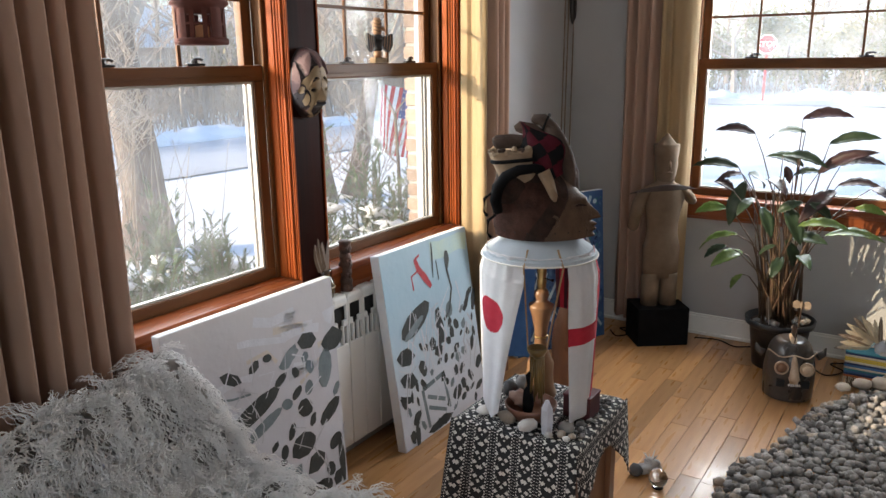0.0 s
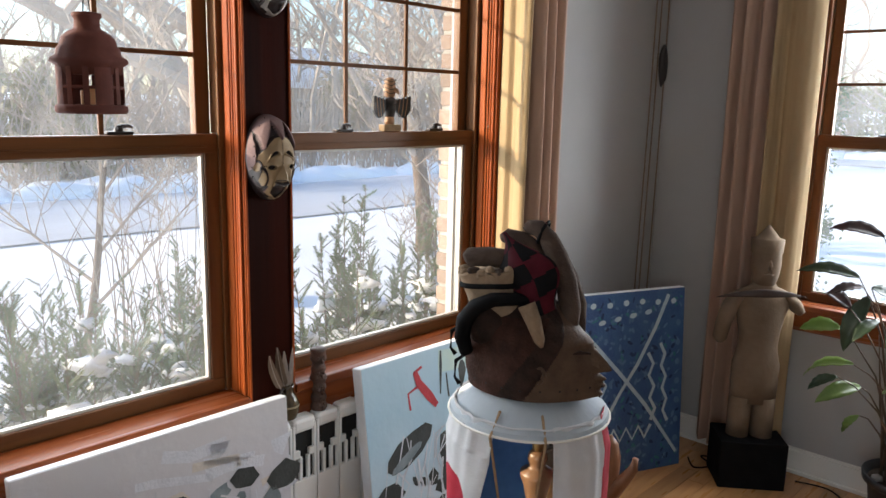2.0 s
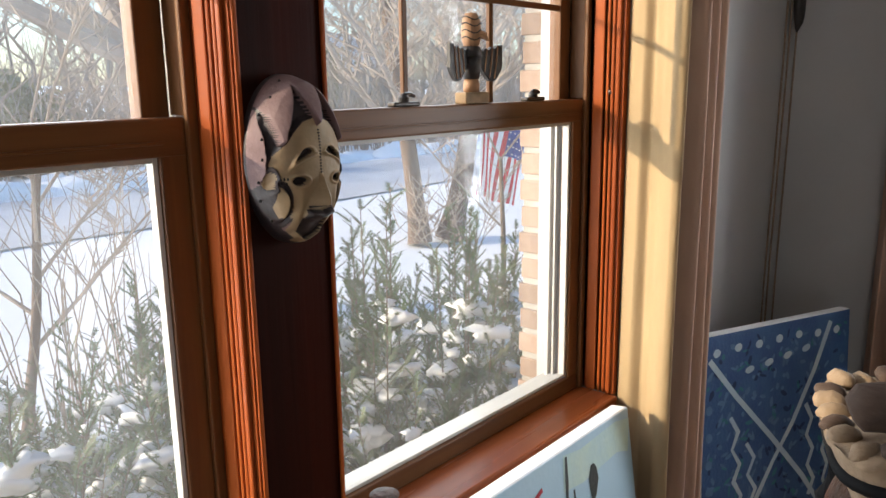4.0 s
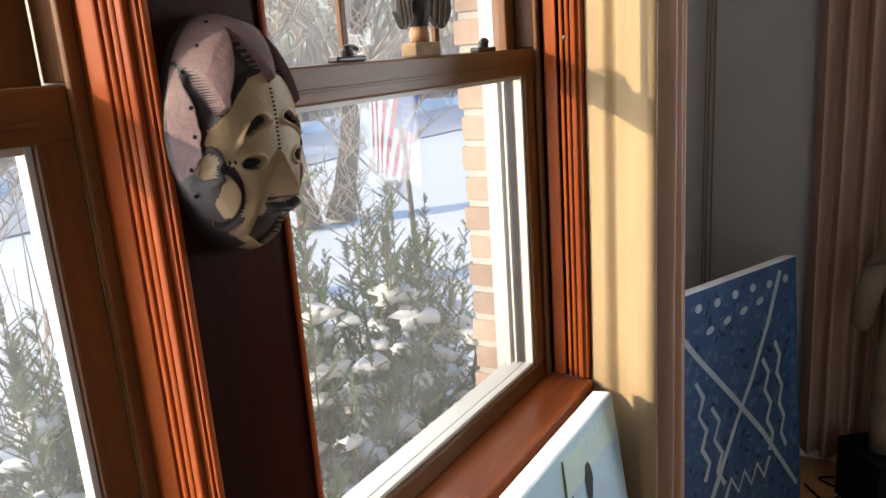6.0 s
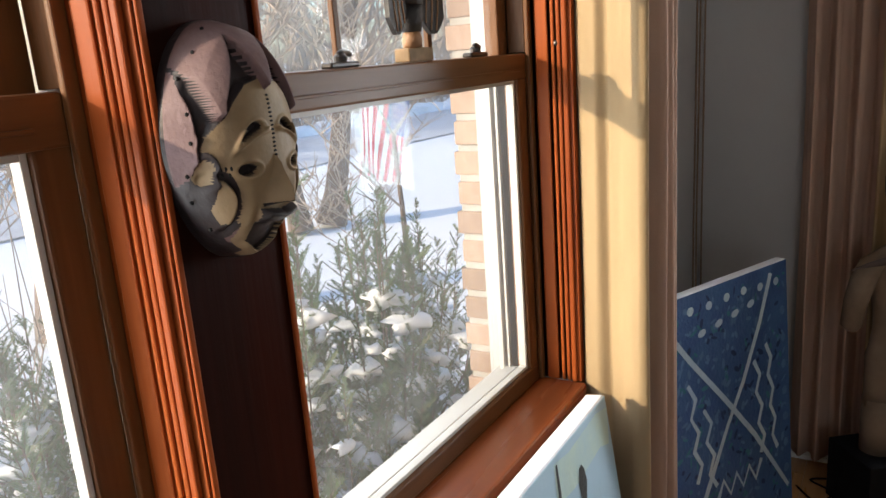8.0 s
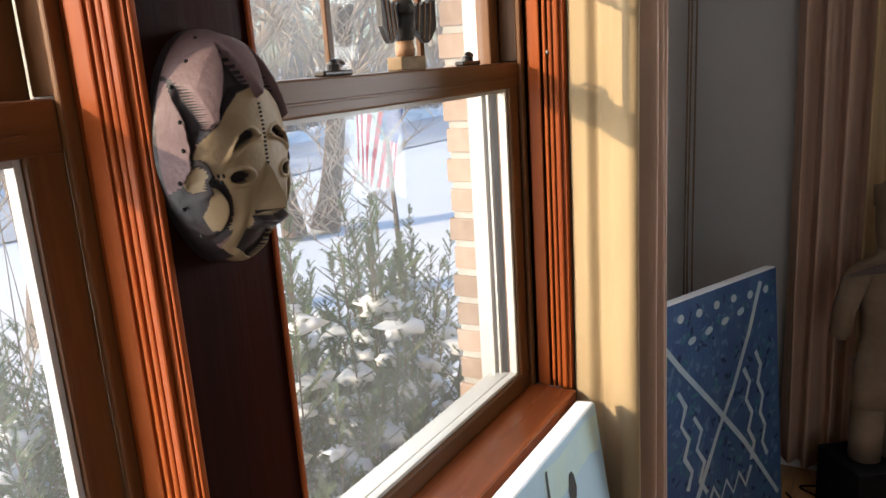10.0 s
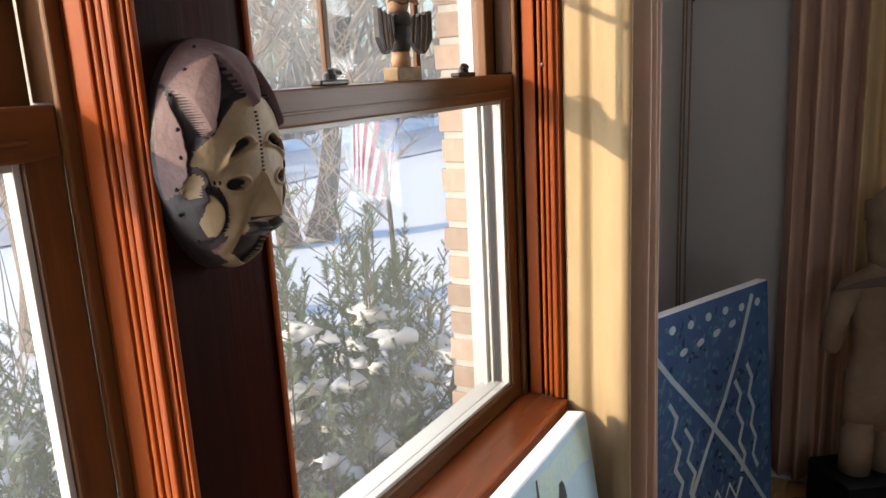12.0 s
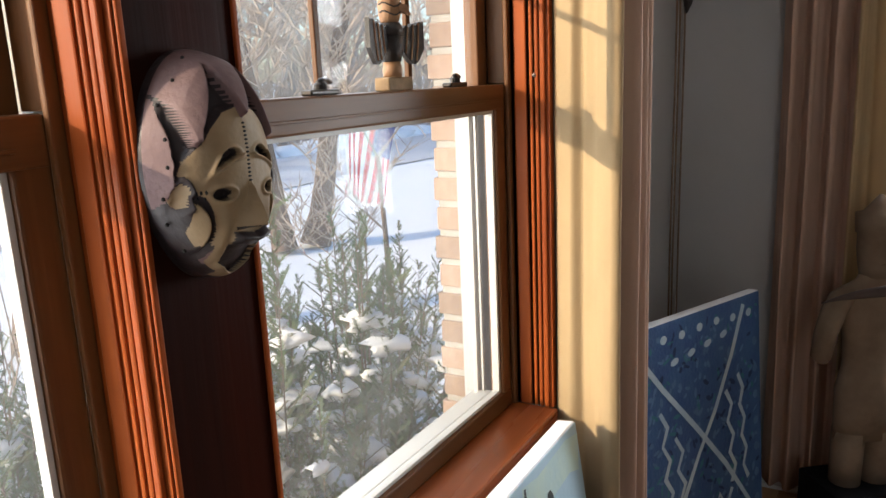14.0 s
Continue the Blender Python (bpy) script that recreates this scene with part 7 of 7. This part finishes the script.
for k, r in enumerate(((-0.666, 0.987, -0.734, 0.744, 0), (-0.723, 0.931, -0.827, 0.975, 1), (-0.249, 0.97, -0.4, 0.793, 1), (-0.241, 0.995, -0.051, 0.998, 1), (-0.754, 0.836, -0.913, 0.8, 2), (-0.687, 0.702, -0.879, 0.597, 2),
                       (-0.655, 0.612, -0.813, 0.509, 2), (-0.645, 0.491, -0.701, 0.4, 2), (-0.399, 0.78, -0.164, 0.781, 2), (-0.27, 0.744, -0.012, 0.74, 2), (-0.416, 0.714, -0.255, 0.701, 0), (-0.483, 1.076, -0.458, 0.99, 1))):
    leaf(*r, k + 20)
for k, r in enumerate(((-0.503, 0.974, -0.469, 0.914, 1), (-0.465, 0.876, -0.378, 0.68, 0), (-0.385, 0.627, -0.32, 0.558, 0), (-0.503, 0.492, -0.454, 0.618, 0), (-0.494, 0.666, -0.573, 0.603, 0), (-0.155, 0.893, -0.021, 0.87, 2), (-0.102, 0.988, -0.03, 0.952, 1), (-0.739, 0.636, -0.849, 0.553, 0),
                       (-0.62, 0.90, -0.70, 0.80, 0), (-0.50, 0.84, -0.38, 0.90, 0), (-0.58, 0.86, -0.52, 0.70, 0), (-0.36, 0.90, -0.25, 0.82, 0), (-0.56, 1.0, -0.47, 0.93, 1), (-0.45, 0.70, -0.40, 0.56, 0))):
    leaf(*r, k + 40)
rg = random.Random(12)
for k in range(26):
    b = PC + Vector((rg.uniform(-0.10, 0.10), rg.uniform(-0.08, 0.06), 0.24))
    t = b + Vector((rg.uniform(-0.12, 0.12), rg.uniform(-0.08, 0.04), rg.uniform(0.35, 0.75)))
    part("stem", tube([b, b.lerp(t, 0.5) + Vector((rg.uniform(-0.015, 0.015), 0, 0)), t], [0.006, 0.005, 0.002], 6), M_STEM, plant, smooth=True)
bow = thing("butterfly_ornament", (-0.33, 4.04, 0.36), "small brown carved butterfly on a stake in the pot", "ornament")
part("stake", tube([(-0.345, 4.06, 0.25), (-0.335, 4.04, 0.40)], 0.003, 6), M_STEM, bow)
for sg in (-1, 1):
    c = part("wing", grid(lambda u, v: Vector((-0.335 + sg * 0.042 * u, 4.035, 0.385 + (v - 0.4) * 0.042 * math.sin(0.3 + u * 2.2))), 8, 6), M_FEATH, bow)
    c.modifiers.new("thick", 'SOLIDIFY').thickness = 0.003
part("body", tube([(-0.335, 4.033, 0.365), (-0.335, 4.031, 0.385), (-0.335, 4.033, 0.41)], [0.004, 0.007, 0.004], 8), M_FEATH, bow)
feather("feather", (-0.48, 4.02, 0.25), (-0.49, 3.99, 0.42), 0.020, (0, 0, 0), M_FEATH, "dark striped feather stuck in the plant pot", "feathers in the pot")

# ---- basket with striped cloth and feathers ----
bas = thing("basket", (0.045, 4.15, 0), "low brown wicker basket by the wall", "basket")
bm = bmesh.new()
M_WICK = mat("wicker", (0.16, 0.085, 0.04), 0.7, var=0.4, scale=40, bump=0.6)
for k in range(9):
    z = 0.010 + 0.016 * k
    part("weave_row", tube([Vector((0.045 + 0.145 * max(-1, min(1, 1.25 * math.cos(a))), 4.15 + 0.11 * max(-1, min(1, 1.25 * math.sin(a))), z + 0.003 * math.sin(a * 20 + 3.14 * (k % 2)))) for a in [j * 2 * math.pi / 60 for j in range(61)]], 0.0085, 6), M_WICK, bas)
part("inside", box((-0.095, 4.045, 0.004), (0.185, 4.255, 0.145), 0.01), M_WICK, bas)
SER = [mat("serape_" + n, c, 0.9, var=0.15, scale=60, bump=0.4) for n, c in (("teal", (0.05, 0.22, 0.28)), ("cream", (0.62, 0.55, 0.42)), ("yellow", (0.62, 0.44, 0.06)), ("navy", (0.03, 0.05, 0.12)), ("blue", (0.06, 0.16, 0.34)), ("orange", (0.45, 0.14, 0.05)))]
ser = thing("striped_blanket", (0.045, 4.15, 0.16), "folded striped woven blanket on the basket", "blanket")
STR = (0, 3, 1, 2, 2, 1, 3, 4, 1, 0, 4, 3, 5)
part("fold", box((-0.112, 4.028, 0.155), (0.20, 4.27, 0.185), 0.008), SER[0], ser)
for k in range(13):
    x0 = 0.185 - 0.0105 * k
    part("stripe", box((-0.114, 4.024, x0), (0.202, 4.0262 + 0.0018, x0 + 0.010), 0.002) if k > 0 else box((-0.114, 4.024, 0.1852), (0.202, 4.272, 0.190), 0.002), SER[STR[k]], ser)
    part("side_stripe", box((-0.1165, 4.026, x0), (-0.1125, 4.272, x0 + 0.010), 0.001), SER[STR[k]], ser)
bm = bmesh.new()
for k in range(60):
    p = Vector((-0.112 + 0.31 * k / 59, 4.0255, 0.062))
    tubem(bm, (p, p + Vector((rg.uniform(-0.01, 0.01), -0.003, -0.025)), p + Vector((rg.uniform(-0.015, 0.015), -0.004, -0.05))), (0.0018, 0.0015, 0.001), 4, cap=False)
tagged(part("fringe", bm, SER[1], ser), kind="stuff")
M_FCREAM = mat("cream_feather", (0.66, 0.56, 0.40), 0.8, var=0.3, scale=30, translucent=0.3)
for k in range(13):
    t = radians(95 + k * 8)
    L = rg.uniform(0.12, 0.20)
    feather("feather", (0.03, 4.06 + 0.006 * k, 0.20), (0.03 + L * 1.15 * math.cos(t), 4.05 - 0.03 * (k % 3), 0.22 + L * math.sin(t)), 0.018, (0, 0, 0.01), M_FCREAM if k % 4 else M_FEATH, "cream and brown feather fanned on the blanket", "feathers on the blanket")
jar = tagged(part("glass_jar", lathe(((0.020, 0.1905), (0.026, 0.20), (0.027, 0.235), (0.018, 0.25), (0.020, 0.256)), (0.03, 4.07, 0), 20), M_CRYS, None, "", True), "small clear glass jar on the blanket", "jar")
tagged(part("stone", box((0.03, 4.03, 0.1905), (0.11, 4.09, 0.206), 0.005), STONES[3]), "flat pale stone on the blanket", "stone")

# ---- crystal ball and small white figure ----
ball = thing("crystal_ball", (-0.598, 2.62, 0.035), "clear glass ball on a small ring on the floor", "glass ball")
m_ball = bpy.data.materials.new("clear_glass")
m_ball.use_nodes = True
pb = m_ball.node_tree.nodes["Principled BSDF"]
pb.inputs["Transmission Weight"].default_value, pb.inputs["Roughness"].default_value, pb.inputs["IOR"].default_value = 1.0, 0.01, 1.5
bm = bmesh.new()
bmesh.ops.create_uvsphere(bm, u_segments=40, v_segments=24, radius=0.036, matrix=Matrix.Translation((-0.598, 2.62, 0.043)))
part("sphere", bm, m_ball, ball, smooth=True)
part("ring_stand", lathe(((0.018, 0.0), (0.022, 0.002), (0.022, 0.010), (0.018, 0.010)), (-0.598, 2.62, 0), 24), M_IRON, ball)
bird = thing("white_shell_ornament", (-0.655, 2.70, 0), "small white fluffy ornament on the floor", "ornament")
part("body", blob((-0.655, 2.70, 0.035), 0.036, (1.1, 0.9, 0.95), 0.35, 5, 3), STONES[3], bird, smooth=True)
for k in range(9):
    a = k * 0.7
    part("plume", tube([(-0.655, 2.70, 0.05), (-0.655 + 0.03 * math.cos(a), 2.70 + 0.03 * math.sin(a), 0.075 + 0.01 * (k % 3))], [0.006, 0.001], 5), STONES[3], bird)
tagged(part("stone", blob((-0.70, 2.66, 0.026), 0.028, (1, 1.1, 0.9), 0.2, 8, 2), STONES[2], None, "", True), "dark rounded stone on the floor", "stone")

# ---- cables ----
for pts in (((-0.93, 4.33, 0.006), (-0.80, 4.36, 0.006), (-0.70, 4.30, 0.006), (-0.62, 4.34, 0.006), (-0.55, 4.37, 0.006), (-0.3, 4.38, 0.006)), ((-0.28, 4.20, 0.006), (-0.2, 4.12, 0.006), (-0.13, 4.22, 0.006), (-0.2, 4.30, 0.006), (-0.10, 4.36, 0.006)), ((-1.40, 4.20, 0.006), (-1.33, 4.12, 0.006), (-1.28, 4.20, 0.006), (-1.36, 4.26, 0.006), (-1.28, 4.30, 0.006))):
    P = [Vector(p) for p in pts]
    fine = []
    for i in range(len(P) - 1):
        a, b, c2, d = P[max(i - 1, 0)], P[i], P[i + 1], P[min(i + 2, len(P) - 1)]
        for j in range(6):
            f = j / 6
            fine.append(0.5 * ((2 * b) + (c2 - a) * f + (2 * a - 5 * b + 4 * c2 - d) * f * f + (3 * b - a - 3 * c2 + d) * f ** 3))
    tagged(part("power_cable", tube(fine + [P[-1]], 0.0038, 6), M_BLACK, None, "", True), "black power cable lying along the wall", "cable")

# ---- armchair under a long-haired sheepskin ----
def hide_z(x, y):
    """Height of the draped hide over the chair."""
    pts = ((-1.66, 0.55), (-1.60, 0.77), (-1.55, 0.850), (-1.47, 0.855), (-1.42, 0.81), (-1.345, 0.70), (-1.24, 0.61), (-1.10, 0.60), (-0.86, 0.625), (-0.78, 0.60), (-0.72, 0.50), (-0.68, 0.30))
    z = pts[0][1]
    for (x0, z0), (x1, z1) in zip(pts, pts[1:]):
        if x0 <= x <= x1:
            f = (x - x0) / (x1 - x0)
            z = z0 + (z1 - z0) * f * f * (3 - 2 * f) if abs(z1 - z0) > 0.05 else z0 + (z1 - z0) * f
    if x > pts[-1][0]:
        z = pts[-1][1]
    back = max(0.0, min(1.0, (-1.28 - x) / 0.2))
    z -= back * 0.16 * max(0.0, 1.15 - y)
    edge = max(0.0, (y - 1.16) / 0.12)
    z -= 0.30 * edge ** 2
    z -= 0.25 * max(0.0, (0.25 - y) / 0.15) ** 2
    return z + 0.022 * noise.noise(Vector((x * 7, y * 7, 1))) + 0.012 * noise.noise(Vector((x * 17, y * 17, 3)))


chair = thing("armchair", (-1.2, 0.7, 0), "low armchair wholly hidden under a sheepskin", "armchair")
M_UPH = mat("chair_cloth", (0.35, 0.30, 0.25), 0.9, scale=20)
part("seat", box((-1.50, 0.24, 0.12), (-0.80, 1.16, 0.46), 0.03), M_UPH, chair)
part("backrest", box((-1.60, 0.26, 0.30), (-1.46, 1.16, 0.585), 0.03), M_UPH, chair)
for x in (-1.48, -0.88):
    for y in (0.28, 1.08):
        part("leg", box((x, y, 0), (x + 0.05, y + 0.05, 0.125), 0.004), M_STOOL, chair)
skin = thing("sheepskin", (-1.2, 0.7, 0.5), "shaggy grey-white long-haired sheepskin over the chair", "sheepskin")
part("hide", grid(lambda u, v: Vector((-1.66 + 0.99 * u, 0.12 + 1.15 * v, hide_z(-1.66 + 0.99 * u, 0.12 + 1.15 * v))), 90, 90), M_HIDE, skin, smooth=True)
rg = random.Random(1)
verts, faces = [], []
for lock in range(3600):
    lx, ly = rg.uniform(-1.655, -0.68), rg.uniform(0.15, 1.265)
    lz = hide_z(lx, ly)
    gx_, gy_ = (hide_z(lx + 0.02, ly) - lz) / 0.02, (hide_z(lx, ly + 0.02) - lz) / 0.02
    nrm = Vector((-gx_, -gy_, 1)).normalized()
    down = Vector((-gx_, -gy_, -(gx_ * gx_ + gy_ * gy_)))
    clump = Vector((noise.noise(Vector((lx * 9, ly * 9, 7))), noise.noise(Vector((lx * 9, ly * 9, 17))), 0.0))
    ld = (down * 0.55 + nrm * 0.30 + clump * 1.2 + Vector((0.35, -0.25, 0)) + Vector((rg.uniform(-1, 1), rg.uniform(-1, 1), 0)) * 0.25).normalized()
    L = rg.uniform(0.06, 0.115)
    ph, fq, am = rg.uniform(0, 6.28), rg.uniform(14, 23), rg.uniform(0.004, 0.008)
    s = ld.cross(nrm).normalized()
    t = s.cross(ld)
    for k in range(6):
        x, y = lx + rg.uniform(-0.016, 0.016), ly + rg.uniform(-0.016, 0.016)
        p0 = Vector((x, y, hide_z(x, y) - 0.004))
        d = (ld + Vector((rg.uniform(-1, 1), rg.uniform(-1, 1), rg.uniform(-1, 1))) * 0.10).normalized()
        i0 = len(verts)
        n = 11
        r0 = rg.uniform(0.0015, 0.0026)
        for j in range(n + 1):
            f = j / n
            p = p0.lerp(Vector((lx, ly, lz)), 0.42 * f) + d * L * f + nrm * 0.020 * math.sin(f * 2.6) - Vector((0, 0, 0.030 * f * f)) + s * am * math.sin(ph + 0.25 * k + fq * f) * min(1, f * 3) + t * am * math.cos(ph + 0.25 * k + fq * f) * 0.7 * min(1, f * 3)
            w = r0 * (1 - 0.72 * f)
            for o in (s * w, (t - s * 0.5) * w, (-t - s * 0.5) * w):
                verts.append(p + o)
        for j in range(n):
            for m in range(3):
                a, b = i0 + 3 * j + m, i0 + 3 * j + (m + 1) % 3
                faces.append((a, b, b + 3, a + 3))
me = bpy.data.meshes.new("wool")
me.from_pydata(verts, [], faces)
me.materials.append(M_FUR)
wool = new("wool", me)
wool.parent = skin
wool.matrix_parent_inverse = wm(skin).inverted()
tagged(wool, kind="stuff")

# ---- pebble bed ----
peb = thing("pebble_heap", (0.1, 3.3, 0), "low heap of grey rounded pebbles on the floor", "pebbles")
PEBS = [mat("pebble_" + n, c, 0.85, color2=d, scale=1.1, bump=0.9, rand=0.4) for n, c, d in (("grey", (0.40, 0.375, 0.35), (0.20, 0.185, 0.175)), ("tan", (0.47, 0.39, 0.31), (0.30, 0.235, 0.18)), ("dark", (0.17, 0.155, 0.145), (0.08, 0.072, 0.068)), ("pale", (0.50, 0.46, 0.41), (0.32, 0.28, 0.25)))]
peb_me = []
for k in range(10):
    rgk = random.Random(k)
    b = blob((0, 0, 0), 1.0, (1.15, rgk.uniform(0.75, 1.0), rgk.uniform(0.6, 0.85)), 0.26, k, 1)
    peb_me.append(finish("pebble", b, PEBS[(0, 0, 2, 0, 1, 0, 3, 0, 1, 2)[k]], True))


def heap_edge(y):
    pts = ((2.35, -0.30), (2.60, -0.40), (2.85, -0.405), (3.05, -0.32), (3.25, -0.27), (3.5, -0.23), (3.72, -0.15), (3.9, -0.04), (4.0, 0.10))
    for (y0, x0), (y1, x1) in zip(pts, pts[1:]):
        if y0 <= y <= y1:
            return x0 + (x1 - x0) * (y - y0) / (y1 - y0)
    return 0.2


rg = random.Random(19)
cells = []
y = 2.36
while y < 3.98:
    x = heap_edge(y) + rg.uniform(0, 0.03)
    while x < 0.75:
        cells.append((x + rg.uniform(-0.012, 0.012), y + rg.uniform(-0.012, 0.012)))
        x += 0.031
    y += 0.029
cells.sort(key=lambda c: c[0] - heap_edge(c[1]))
rest = bmesh.new()
for k, (x, y) in enumerate(cells):
    d = min(x - heap_edge(y), (y - 2.3), (4.02 - y)) + 0.02
    for layer in range(1 if d < 0.05 else 2):
        r = rg.choice((0.012, 0.014, 0.016, 0.018, 0.021, 0.025))
        z = r * 0.55 if layer == 0 else min(0.085, 0.028 + d * 0.30) + rg.uniform(-0.012, 0.012)
        px, py = x + rg.uniform(-0.014, 0.014) * layer, y + rg.uniform(-0.014, 0.014) * layer
        if k < 200 or (layer == 1 and k < 300):
            ob = new("pebble", peb_me[rg.randint(0, 9)])
            ob.parent = peb
            ob.matrix_parent_inverse = wm(peb).inverted()
            ob.matrix_basis = Matrix.LocRotScale((px, py, z), Euler((rg.uniform(-0.4, 0.4), rg.uniform(-0.4, 0.4), rg.uniform(0, 6.28))), (r, r, r))
        elif px < 0.55:
            blobm(rest, (px, py, z), r, (1.15, rg.uniform(0.75, 1.0), rg.uniform(0.6, 0.85)), 0.26, k, 1, rg.uniform(0, 6))
M_PEBI = mat("stone_mixed", (0.42, 0.39, 0.36), 0.85, color2=(0.11, 0.10, 0.095), scale=22, bump=0.9)
tagged(part("pebble_rest", rest, M_PEBI, peb, smooth=True), kind="stuff")
for x, y, r in ((-0.02, 3.86, 0.036), (0.06, 3.90, 0.040), (-0.09, 3.78, 0.028), (0.10, 3.96, 0.040)):
    tagged(part("stone", blob((x, y, 0.085 + r * 0.4), r, (1.2, 1, 0.75), 0.12, int(r * 999), 2), STONES[3 if r > 0.04 else 1], None, "", True), "larger pale stone on the pebble heap", "stone", "stones on the heap")

# ---- floor planks ----
PW = 0.083
plank_me = {}
rg = random.Random(4)
bmr = bmesh.new()
x, col = -1.80, 0
while x < XE:
    y = YS + rg.uniform(-0.8, 0)
    while y < YN:
        L = rg.choice((0.45, 0.6, 0.75, 0.9, 1.1))
        y0, y1 = max(y, YS), min(y + L, YN)
        if y1 - y0 > 0.03:
            if x < 0.70 and y1 > 1.3:
                key = round(y1 - y0, 2)
                if key not in plank_me:
                    plank_me[key] = finish("plank", box((0.0006, 0.0005, -0.016), (PW - 0.0006, key - 0.0005, 0.0), 0.0012), M_PLANK)
                ob = new("plank", plank_me[key])
                ob.parent = floor
                ob.matrix_basis = Matrix.Translation((x, y0, rg.uniform(-0.0006, 0.0)))
            else:
                boxm(bmr, (x + 0.0006, y0 + 0.0005, -0.016), (x + PW - 0.0006, y1 - 0.0005, -0.0005))
        y += L
    x += PW
tagged(part("planks", bmr, M_PLANK, floor), kind="stuff")
